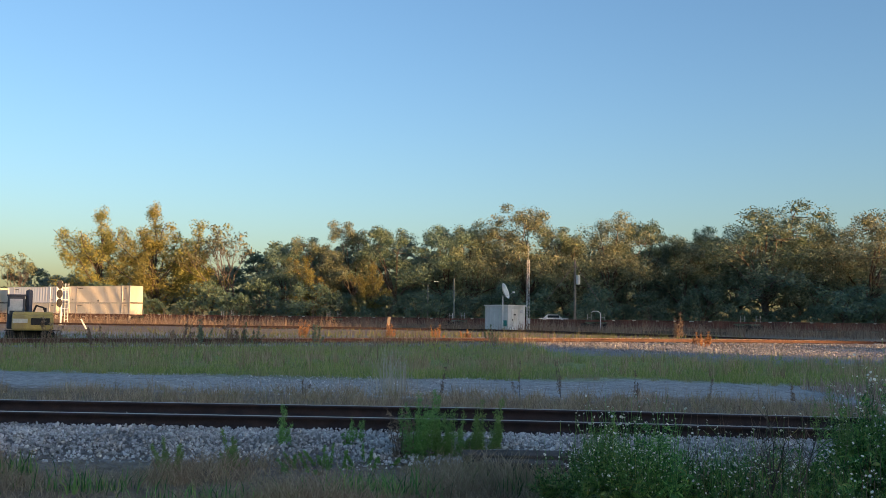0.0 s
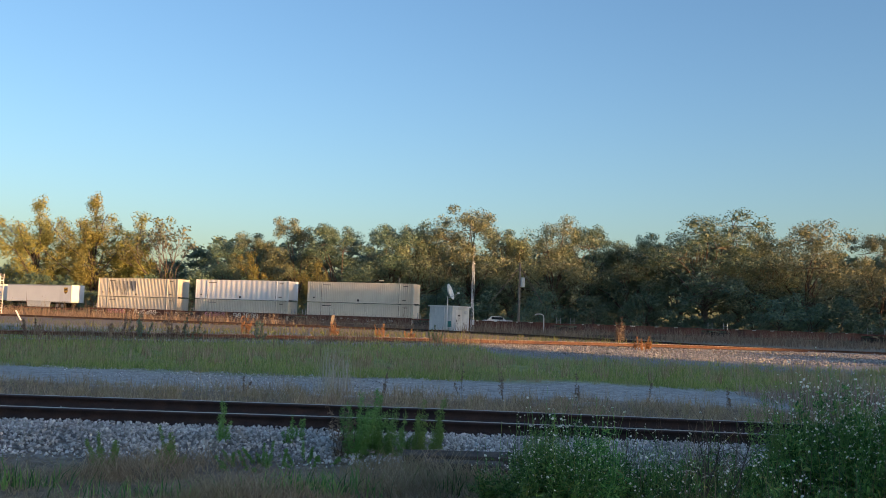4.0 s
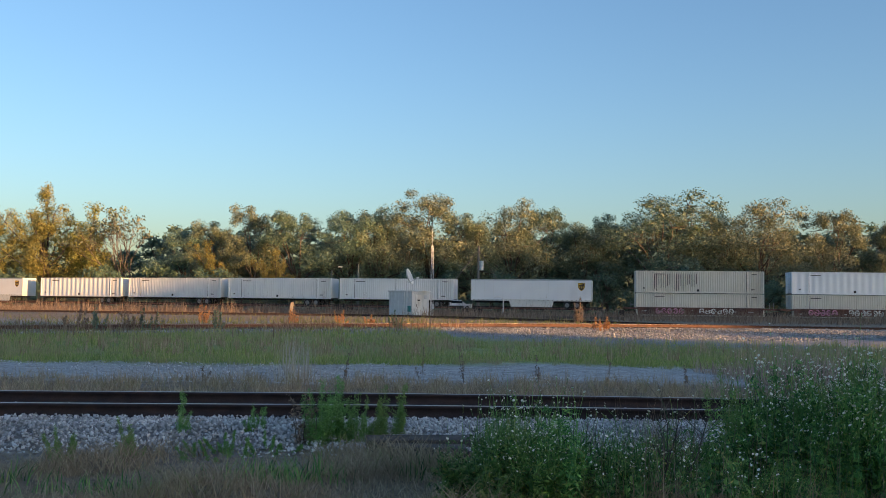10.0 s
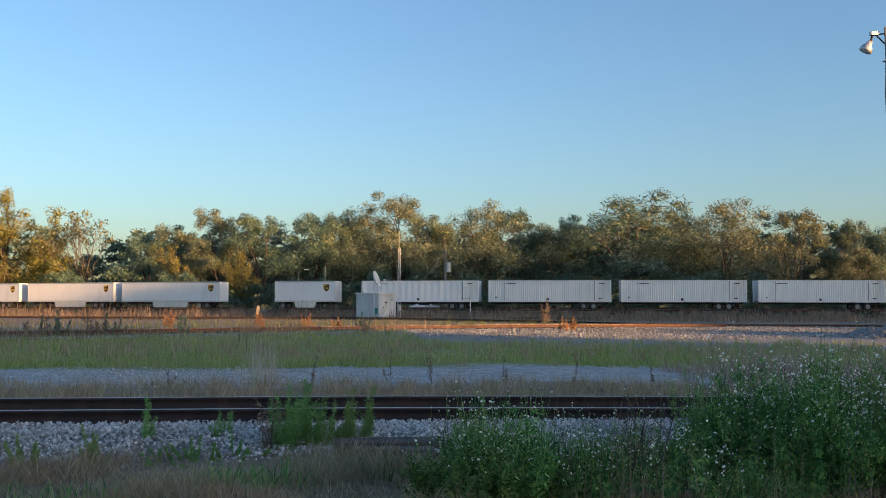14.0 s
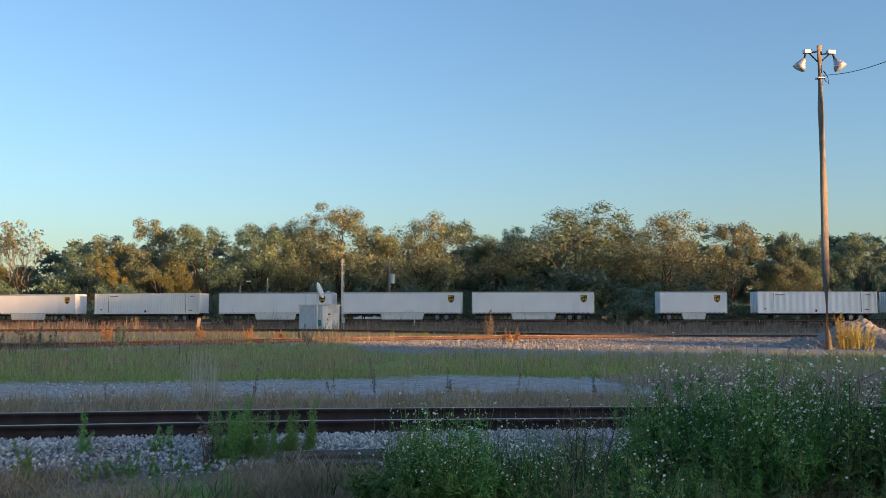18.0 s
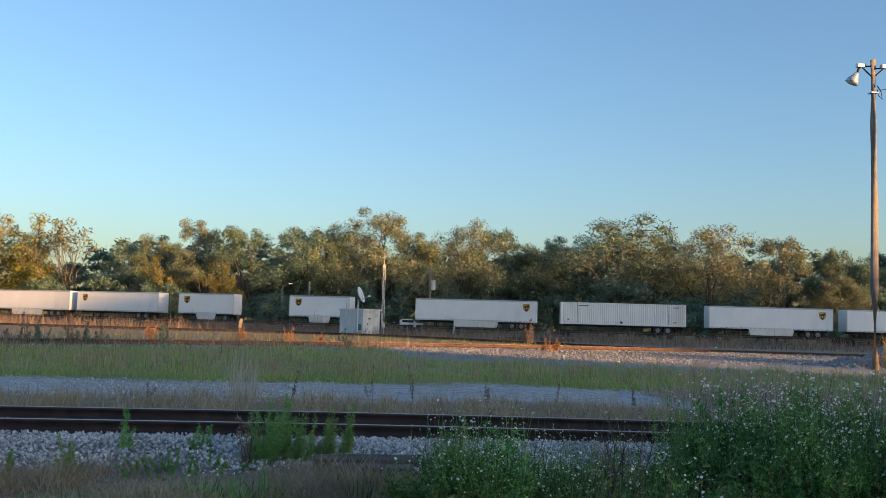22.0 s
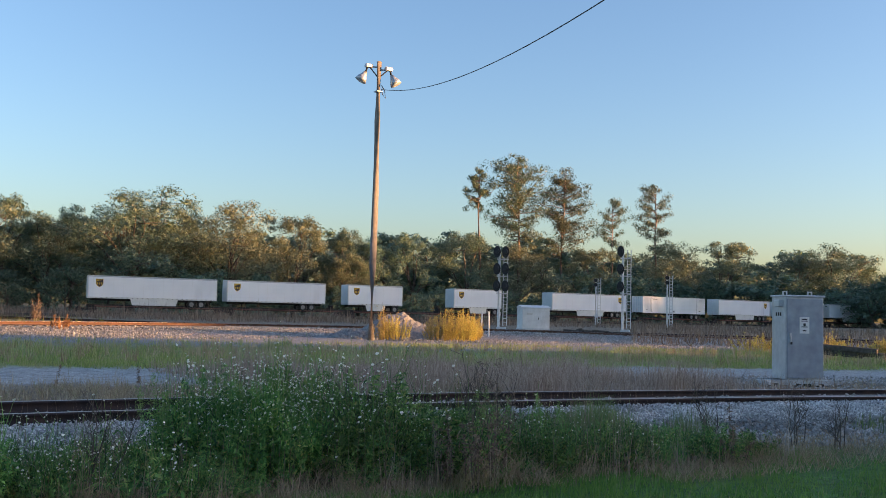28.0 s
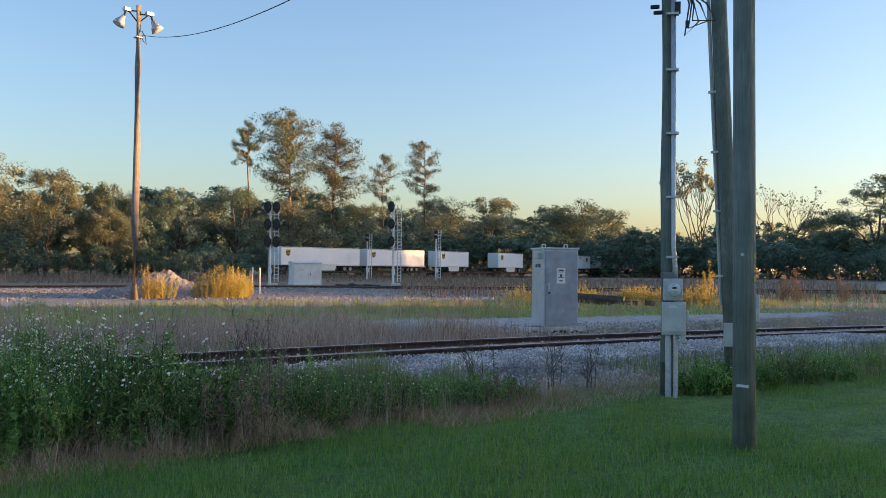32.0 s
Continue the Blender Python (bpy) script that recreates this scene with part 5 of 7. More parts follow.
def slim_signal(x, y, z, h, turn, label):
    c = thing("railway_signal", label, "railway signal", (east if x > 0 else pose)(x, y, z, 0, 0, turn))
    part("mast", tubed((0, 0, 0), (0, 0, h), 0.10, 0.09, 10), M_signal, c)
    for sx in (0.28, 0.62):
        part("ladder_rail", tubed((sx, 0, 0.2), (sx, 0, h + 0.1), 0.05, n=6), M_signal, c)
    for i in range(int(h / 0.38)):
        part("rung", tubed((0.28, 0, 0.4 + i * 0.38), (0.62, 0, 0.4 + i * 0.38), 0.035, n=5), M_signal, c)
    for zz in (h - 0.15, h - 0.75):
        part("signal_head", tubed((-0.05, -0.35, zz), (-0.05, 0.1, zz), 0.24, 0.22, 14), M_black, c, "black signal head")
    part("cage", box(box(boxed(0.3, 0, h - 0.55, 0.75, 0.5, 0.05), 0.66, 0, h - 0.2, 0.04, 0.5, 0.7), -0.06, 0, h - 0.2, 0.04, 0.5, 0.7), M_signal, c)
    part("junction_box", boxed(0.05, -0.2, 1.3, 0.35, 0.2, 0.5, 0.02), M_signal, c)


def lone_shed():
    c = thing("relay_hut", "low white relay hut with shallow gabled roof", "equipment shed", east(53.5, 65.5, 0.0, 0, 0, -22))
    part("body", boxed(0.6, 0.9, 0.98, 2.5, 1.8, 1.9, 0.02), M_white, c)
    bm = bmesh.new()
    v = [bm.verts.new(p) for p in ((-0.75, -0.1, 1.92), (1.95, -0.1, 1.92), (1.95, 1.9, 1.92), (-0.75, 1.9, 1.92), (-0.75, 0.9, 2.14), (1.95, 0.9, 2.14))]
    for f in ((0, 1, 5, 4), (2, 3, 4, 5), (1, 2, 5), (3, 0, 4), (3, 2, 1, 0)):
        bm.faces.new([v[i] for i in f])
    part("roof", bm, M_white, c)
    d = part("door", boxed(1.1, -0.015, 0.95, 0.85, 0.03, 1.7, 0.008), M_white, c)
    part("handle", boxed(0.8, -0.05, 0.95, 0.05, 0.05, 0.2), M_dark, d)
    part("sign", boxed(0.0, -0.012, 1.35, 0.5, 0.02, 0.14), M_mark, c)
    part("plinth", boxed(0.6, 0.9, 0.04, 2.6, 1.9, 0.12), M_boxgrey, c)


def cabinet():
    """The tall signal case on its frame beside the near track."""
    c = thing("signal_cabinet", "tall aluminium signal cabinet with grey door on a steel skid", "equipment cabinet", east(22.32, 16.10, -0.35, 0, 0, -29))
    c.scale.z = 1.07
    part("body", boxed(0.5, 0.42, 1.14, 1.02, 0.82, 2.0, 0.012), M_alu, c)
    part("top_cap", boxed(0.5, 0.42, 2.165, 1.10, 0.90, 0.05, 0.02), M_alu, c)
    d = part("door", boxed(0.5, -0.008, 1.14, 0.96, 0.03, 1.92, 0.01), M_door, c, "blue-grey cabinet door")
    part("handle", box(boxed(0.10, -0.05, 1.12, 0.03, 0.06, 0.16, 0.008), 0.10, -0.04, 1.22, 0.06, 0.03, 0.10, 0.008), M_galv, d, "padlocked swing handle")
    part("padlock", boxed(0.11, -0.075, 1.02, 0.05, 0.03, 0.06, 0.008), M_black, d)
    s = part("notice", boxed(0.48, -0.028, 1.46, 0.26, 0.006, 0.40), M_white, d, "white notice plate")
    for z, w, hh in ((1.60, 0.15, 0.035), (1.56, 0.17, 0.015), (1.47, 0.06, 0.07), (1.42, 0.16, 0.02), (1.33, 0.10, 0.03)):
        part("notice_line", boxed(0.48, -0.034, z, w, 0.004, hh), M_black, s)
    for z in (0.30, 1.12, 1.95):
        part("hinge", tubed((0.985, -0.03, z - 0.05), (0.985, -0.03, z + 0.05), 0.018, n=8), M_galv, d)
    for x in (0.16, 0.84):
        part("lifting_eye", box(box(boxed(x - 0.05, 0.42, 2.23, 0.025, 0.04, 0.09), x + 0.05, 0.42, 2.23, 0.025, 0.04, 0.09), x, 0.42, 2.28, 0.12, 0.04, 0.025), M_alu, c)
    part("side_box", boxed(-0.07, 0.30, 1.98, 0.12, 0.30, 0.16, 0.02), M_alu, c)
    for i, y in enumerate((0.30, 0.42, 0.55)):
        part("painted_bar", boxed(-0.012, y, 1.72, 0.006, 0.075, 0.09), M_dark, c)
    for y in (0.08, 0.76):
        part("skid", boxed(0.35, y, 0.07, 1.9, 0.10, 0.12, 0.01), M_galv, c)
    for x in (-0.45, 0.2, 0.8):
        part("skid_cross", boxed(x, 0.42, 0.05, 0.12, 1.0, 0.08, 0.01), M_galv, c)
    for x in (-0.3, 0.3, 0.55, 0.9):
        part("skid_foot", boxed(x, -0.02, 0.0, 0.14, 0.16, 0.10, 0.01), M_dark, c)


def lamp_pole():
    c = thing("yard_lamp_pole", "tall brown timber pole with two yard lamps", "lamp pole", pose(25.8, 44.4, lift(44) - 0.1))
    smooth(part("pole", chain([(0, 0, 0), (-0.02, 0, 4), (0.03, 0, 8), (0.0, 0, 12), (0.03, 0, 15.2)], [0.20, 0.185, 0.17, 0.15, 0.135], 14), M_polewarm, c))
    c.scale.z = 1.012
    vx, vy = 0.86, -0.5
    for sg, zz in ((-1, 14.9), (1, 14.75)):
        a = part("lamp_arm", tube(tubed((0, 0, 14.3), (sg * 0.5 * vx, sg * 0.5 * vy, zz), 0.035, n=6), (0, 0, zz), (sg * 0.62 * vx, sg * 0.62 * vy, zz), 0.035, n=6), M_dark, c)
        b = part("ballast_box", boxed(sg * 0.55 * vx, sg * 0.55 * vy, zz + 0.06, 0.42, 0.24, 0.20, 0.03), M_galv, c)
        o = Vector((sg * 0.86 * vx, sg * 0.86 * vy, zz - 0.55))
        dn = Vector((sg * 0.45 * vx, sg * 0.45 * vy, -0.8)).normalized()
        h = smooth(part("reflector_bowl", chain([o - dn * 0.30, o - dn * 0.12, o + dn * 0.06, o + dn * 0.26], [0.10, 0.16, 0.27, 0.33], 18), M_galv, c))
        part("lens", chain([o + dn * 0.262, o + dn * 0.30, o + dn * 0.33], [0.31, 0.25, 0.10], 18), M_lens, h, "clear round lamp lens")
        part("knuckle", tubed(o - dn * 0.30, (sg * 0.62 * vx, sg * 0.62 * vy, zz), 0.05, n=8), M_dark, c)
    part("drip_loop", chain([(0.15, -0.1, 13.9), (0.3, -0.2, 13.6), (0.33, -0.25, 13.2), (0.2, -0.15, 13.4), (0.16, -0.1, 13.7)], 0.025, 5), M_wire, c)
    part("clamp", boxed(0, 0, 13.55, 0.36, 0.36, 0.06, 0.01), M_galv, c)


def wire(name, a, b, sag, label, r=0.016, n=26):
    a, b = Vector(a), Vector(b)
    pts = [a.lerp(b, i / n) - Vector((0, 0, sag * 4 * (i / n) * (1 - i / n))) for i in range(n + 1)]
    tagged(part(name, chain(pts, r, 5), M_wire), label, "cable")


def near_poles():
    g = -0.42
    c = thing("service_pole", "grey timber service pole with meter, switch box and conduits", "utility pole", east(12.72, 7.0, g))
    smooth(part("pole", chain([(0, 0, 0), (0.005, 0, 3), (0.0, 0, 6), (0.01, 0, 9)], [0.098, 0.094, 0.09, 0.084], 16), M_pole, c))
    u = Vector((0.48, -0.88, 0))   # across the view
    f = Vector((-0.88, -0.48, 0))  # towards the camera
    rot = math.degrees(math.atan2(u.y, u.x))

    def on(name, along, fwd, z, w, d, h, mt, par=c, lab="", bev=0.012):
        o = part(name, boxed(0, 0, 0, w, d, h, bev), mt, par, lab)
        p = u * along + f * fwd
        o.matrix_basis = pose(p.x, p.y, z, 0, 0, rot)
        return o
    on("mounting_board", 0.01, 0.115, 1.15, 0.16, 0.03, 1.2, M_pole)
    on("meter_box", 0.08, 0.18, 1.52, 0.25, 0.10, 0.29, M_galv, lab="grey meter box")
    p = u * 0.10 + f * 0.22
    mt = part("meter_ring", tubed(p + Vector((0, 0, 1.52)), p + f * 0.05 + Vector((0, 0, 1.52)), 0.098, n=20), M_galv, c)
    part("meter_glass", chain([p + f * 0.05 + Vector((0, 0, 1.52)), p + f * 0.11 + Vector((0, 0, 1.52)), p + f * 0.13 + Vector((0, 0, 1.52))], [0.09, 0.085, 0.05], 18), M_lens, mt, "round glass meter cover")
    part("meter_dial", boxed(0, 0, 0, 0.10, 0.004, 0.06), M_white, mt).matrix_basis = pose(p.x + f.x * 0.135, p.y + f.y * 0.135, 1.54, 0, 0, rot)
    part("meter_readout", boxed(0, 0, 0, 0.055, 0.004, 0.022), M_black, mt).matrix_basis = pose(p.x + f.x * 0.138, p.y + f.y * 0.138, 1.545, 0, 0, rot)
    on("switch_box", 0.09, 0.19, 1.14, 0.31, 0.14, 0.43, M_alu, lab="aluminium switch box")
    on("box_lid", 0.09, 0.265, 1.15, 0.28, 0.02, 0.37, M_alu)
    on("switch_lever", 0.265, 0.20, 1.18, 0.03, 0.05, 0.14, M_galv)
    on("box_label", 0.08, 0.277, 1.30, 0.10, 0.004, 0.03, M_white)
    on("knockout", 0.20, 0.18, 0.88, 0.08, 0.08, 0.10, M_galv)
    for a, r, z0, z1 in ((0.02, 0.040, 0.0, 0.94), (0.11, 0.032, 0.02, 0.94)):
        q = u * a + f * 0.19
        part("conduit", tubed(q + Vector((0, 0, z0)), q + Vector((0, 0, z1)), r, n=12), M_galv, c)
    q = u * 0.085 + f * 0.09
    smooth(part("riser", chain([q + u * 0.03 + Vector((0, 0, 1.64)), q + u * 0.02 + Vector((0, 0, 1.85)), q + Vector((0, 0, 2.1)), q + Vector((0, 0, 5.55))], 0.032, 12), M_galv, c))
    for z in (1.95, 2.75, 3.6, 4.45, 5.2):
        on("strap", 0.07, 0.10, z, 0.16, 0.10, 0.03, M_galv, bev=0)
    part("weather_head", chain([q + Vector((0, 0, 5.5)), q + u * 0.06 + Vector((0, 0, 5.64)), q + u * 0.16 + f * 0.04 + Vector((0, 0, 5.56))], [0.05, 0.06, 0.05], 10), M_galv, c)
    for k in range(3):
        s = q + u * (0.14 + 0.03 * k) + Vector((0, 0, 5.5))
        part("service_lead", chain([s, s + u * (0.12 + 0.05 * k) + Vector((0, 0, -0.18)), s + u * (0.18 + 0.08 * k) + Vector((0, 0, -0.42)), s + u * (0.02 * k) + Vector((0, 0, -0.60 + 0.1 * k)), s + u * 0.06 + f * 0.05 + Vector((0, 0, -0.2)), s + u * (-0.1) + Vector((0, 0, 0.5))], 0.012, 5), M_wire, c)
    for k, (al, zz) in enumerate(((-0.16, 5.32), (-0.12, 5.24))):
        o = on("insulator", al, 0.06, zz, 0.12, 0.05, 0.05, M_dark)
    on("splice", 0.26, 0.10, 5.05, 0.05, 0.05, 0.10, M_wire)
    on("splice", 0.14, 0.10, 5.28, 0.07, 0.06, 0.16, M_wire)

    d = thing("main_pole", "thick grey weathered utility pole on the lawn", "utility pole", east(10.0, 4.66, -0.46))
    smooth(part("pole", chain([(0, 0, 0), (0.0, 0.0, 2.5), (0.0, 0, 5), (0.0, 0, 10.5)], [0.110, 0.105, 0.10, 0.092], 20), M_pole, d))
    ff, uu = Vector((-0.93, -0.37, 0)), Vector((0.37, -0.93, 0))
    q = ff * 0.115 - uu * 0.01
    part("bolt_head", tubed(q + Vector((0, 0, 1.96)), q + ff * 0.03 + Vector((0, 0, 1.96)), 0.017, n=10), M_galv, d)
    part("tag", boxed(0, 0, 0, 0.11, 0.012, 0.025), M_white, d, "small white tag").matrix_basis = pose(*(q + uu * 0.0)[:2], 0.72, 0, 4, -68)
    for i in range(3):
        o = part("painted_bar", boxed(0, 0, 0, 0.006, 0.03, 0.06), M_gold, d)
        p = uu * 0.094 + ff * 0.048
        o.matrix_basis = pose(p.x, p.y, 1.95 - i * 0.11, 0, 0, 22)
    o = part("ground_moulding", boxed(0, 0, 0, 0.022, 0.05, 0.26, 0.004), M_galv, d)
    p = uu * 0.114 + ff * 0.01
    o.matrix_basis = pose(p.x, p.y, 1.45, 0, 0, 22)

    e = thing("brace_pole", "leaning grey brace pole with conduit and small box", "utility pole", east(14.145, 6.67, -0.42))
    lean = Vector((-0.190, -0.048, 1.0))
    shift = Vector((-0.015, 0.038, 0))
    smooth(part("pole", chain([lean * k + shift for k in (0, 2.5, 5, 8.6)], [0.122, 0.114, 0.104, 0.095], 18), M_pole, e))
    side = shift - uu * 0.13 + ff * 0.03
    part("conduit", chain([lean * 1.3 + side, lean * 3 + side, lean * 5 + side, lean * 8 + side], 0.026, 8), M_galv, e)
    for k in (1.7, 2.6, 3.4, 4.2):
        part("strap", boxed(0, 0, 0, 0.10, 0.06, 0.03), M_galv, e).matrix_basis = pose(*(lean * k + side + ff * 0.02), 0, 0, -68)
    b = part("small_box", boxed(0, 0, 0, 0.17, 0.11, 0.33, 0.012), M_alu, e, "small grey metal box")
    p = lean * 0.88 + ff * 0.14 - uu * 0.06
    b.matrix_basis = pose(p.x, p.y, p.z, 0, 0, -68)
    wire("service_wire", (25.95, 44.3, 13.45), (*east_xy(12.72, 7.0), 8.3), 1.3, "slack overhead wire from the lamp pole")


def yard_bits():
    # pale posts beside the golden weeds
    for x, y in ((36.9, 49.2), (37.3, 48.9)):
        c = thing("white_post", "thin white marker post at the gravel's edge", "post", pose(x, y, lift(49) - 0.06, 0, random.uniform(-2, 2)), group="white marker posts")
        part("shaft", tubed((0, 0, 0), (0, 0, 1.72), 0.05, n=10), M_white, c)
        part("cap", tubed((0, 0, 1.72), (0, 0, 1.78), 0.056, 0.03, 10), M_white, c)
    c = thing("marker_stake", "flat pale marker stake leaning among weeds", "marker stake", pose(-7.9, 77.2, lift(77) - 0.05, 0, 9, 0))
    part("blade", boxed(0, 0, 1.05, 0.26, 0.05, 0.75, 0.02), M_polewarm, c, "pale wooden blade")
    part("shaft", boxed(0, 0.03, 0.4, 0.08, 0.05, 0.9), M_polewarm, c)
    c = thing("leaning_post", "white post leaning over beside the far track", "post", pose(-33.7, 79.7, lift(79) - 0.05, 0, -30, 0))
    part("shaft", tubed((0, 0, 0), (0, 0, 1.0), 0.07, n=8), M_white, c)
    # old ties lying in the grass
    for i, (x, y, z, a, ln) in enumerate(((40.3, 27.0, -0.12, -75, 2.9), (40.7, 25.6, -0.10, -70, 2.6), (40.4, 26.2, 0.10, -78, 2.7), (39.7, 22.9, -0.10, 15, 0.9))):
        c = thing("old_tie", "dark rotten railway tie lying in the grass", "timber", east(x, y, z, 4, 3, a), group="old ties in the grass")
        bm = boxed(0, 0, 0, ln, 0.26, 0.22, 0.03)
        for v in bm.verts:
            v.co += Vector((random.uniform(-0.03, 0.03), random.uniform(-0.02, 0.02), random.uniform(-0.02, 0.02)))
        part("timber", bm, M_tie, c)
    for k, (x, y) in enumerate(((-0.35, 11.95), (0.5, 11.9))):
        c = thing("old_tie", "broken dark tie half buried in ballast", "timber", pose(0.6 + x, y - 0.2, -0.29 - 0.02 * k, 3, 2, 8 * k - 4), group="old ties in the grass")
        part("timber", boxed(0, 0, 0, 1.1, 0.22, 0.12, 0.03), M_tie, c)
    for i in range(9):
        c = thing("spare_tie", "stacked dark tie beside the track", "timber", pose(16.5 + 2.7 * (i % 3), 92.5 + 0.35 * (i // 3), 0.22 + 0.0 * i, 0, 0, 4), group="stacked ties")
        part("timber", boxed(0, 0, 0, 2.6, 0.28, 0.26, 0.02), M_tie, c)
    heap(30.2, 48.8, 3.0, 2.1, 1.42, "heap of loose pale gravel lit by low sun")
    heap(26.6, 47.6, 1.7, 1.3, 0.62, "small spill of gravel behind the lamp pole")
    for i, (x, y, a) in enumerate(((56.4, 63.2, -20), (57.6, 62.4, 10), (58.6, 61.9, -35), (57.0, 62.9, 60))):
        c = thing("old_tie", "dark rotten railway tie dumped beside the relay hut", "timber", east(x, y, lift(63) + 0.06 + 0.1 * (i == 3), 3, 4, a), group="old ties in the grass")
        part("timber", boxed(0, 0, 0, 1.5, 0.28, 0.24, 0.04), M_tie, c)


def heap(cx, cy, wx, wy, high, label):
    """A rounded heap of loose stone with a lumpy skin."""
    n = 34
    bm = bmesh.new()
    grid = [[None] * n for _ in range(n)]
    for i in range(n):
        for j in range(n):
            x, y = (i / (n - 1) - 0.5) * wx * 2.1, (j / (n - 1) - 0.5) * wy * 2.1
            r = math.hypot(x / wx, y / wy)
            z = high * max(0, 1 - r * r) ** 0.9 * (1 - 0.25 * r) * (1 + 0.25 * noise.noise(Vector((x, y, cx)))) + 0.10 * noise.noise(Vector((x * 4, y * 4, 5))) + 0.09 * noise.noise(Vector((x * 9, y * 9, 2)))
            grid[i][j] = bm.verts.new((x, y, max(z, -0.05) if r < 1 else -0.08))
    for i in range(n - 1):
        for j in range(n - 1):
            bm.faces.new((grid[i][j], grid[i + 1][j], grid[i + 1][j + 1], grid[i][j + 1]))
    h = thing("gravel_heap", label, "gravel heap", pose(cx, cy, lift(cy) - 0.02))
    part("mound", bm, M_gravelpile, h)


def excavator():
    c = thing("excavator", "small yellow excavator with dark cab, seen from behind", "excavator", pose(-24.0, 50.2, lift(50) - 0.05, 0, 0, -63))
    for sy in (-0.95, 0.95):
        t = part("crawler", boxed(0, sy, 0.32, 2.8, 0.5, 0.62, 0.2), M_tyre, c)
        for i in range(16):
            part("track_shoe", boxed(-1.2 + 0.16 * i, sy, 0.64, 0.12, 0.52, 0.03), M_dark, t)
    part("undercarriage", boxed(0, 0, 0.45, 1.2, 1.5, 0.4, 0.05), M_dark, c)
    b = part("engine_cover", boxed(0.55, 0.1, 1.16, 1.6, 1.95, 0.92, 0.12), M_yellow, c)
    part("counterweight", boxed(1.36, 0.1, 1.05, 0.35, 1.98, 0.8, 0.14), M_yellow, c)
    part("grille", boxed(1.59, 0.45, 1.12, 0.03, 0.9, 0.35), M_dark, b)
    part("decal", boxed(1.585, -0.5, 1.15, 0.02, 0.7, 0.22), M_mark, b)
    cab = part("cab", boxed(-0.35, -0.72, 1.58, 1.2, 0.85, 1.75, 0.09), M_navy, c)
    part("rear_window", boxed(0.255, -0.72, 1.98, 0.02, 0.62, 0.62, 0.01), M_lens, cab)
    part("side_window", boxed(-0.35, -0.285, 1.98, 0.85, 0.02, 0.62, 0.01), M_glass, cab)
    part("roof", boxed(-0.35, -0.72, 2.48, 1.3, 0.92, 0.09, 0.03), M_navy, cab)
    part("boom", chain([(-0.5, -0.1, 1.3), (-0.9, -0.1, 2.7), (-1.9, -0.1, 2.6)], [0.16, 0.18, 0.13], 8), M_navy, c)
    part("stick", chain([(-1.9, -0.1, 2.6), (-2.5, -0.1, 1.0)], [0.13, 0.10], 8), M_navy, c)
    part("bucket", boxed(-2.5, -0.1, 0.75, 0.5, 0.6, 0.5, 0.1), M_dark, c)
    part("hose", chain([(0.2, 0.1, 1.55), (0.25, 0.25, 1.95), (0.3, 0.6, 1.85), (0.3, 0.75, 1.5)], 0.06, 6), M_wire, c)
    part("exhaust", tubed((0.7, 0.7, 1.5), (0.7, 0.7, 1.85), 0.05, n=8), M_dark, c)
    part("grab_rail", chain([(1.2, -1.05, 1.5), (1.2, -1.05, 1.85), (0.3, -1.05, 1.85)], 0.025, 6), M_galv, c)


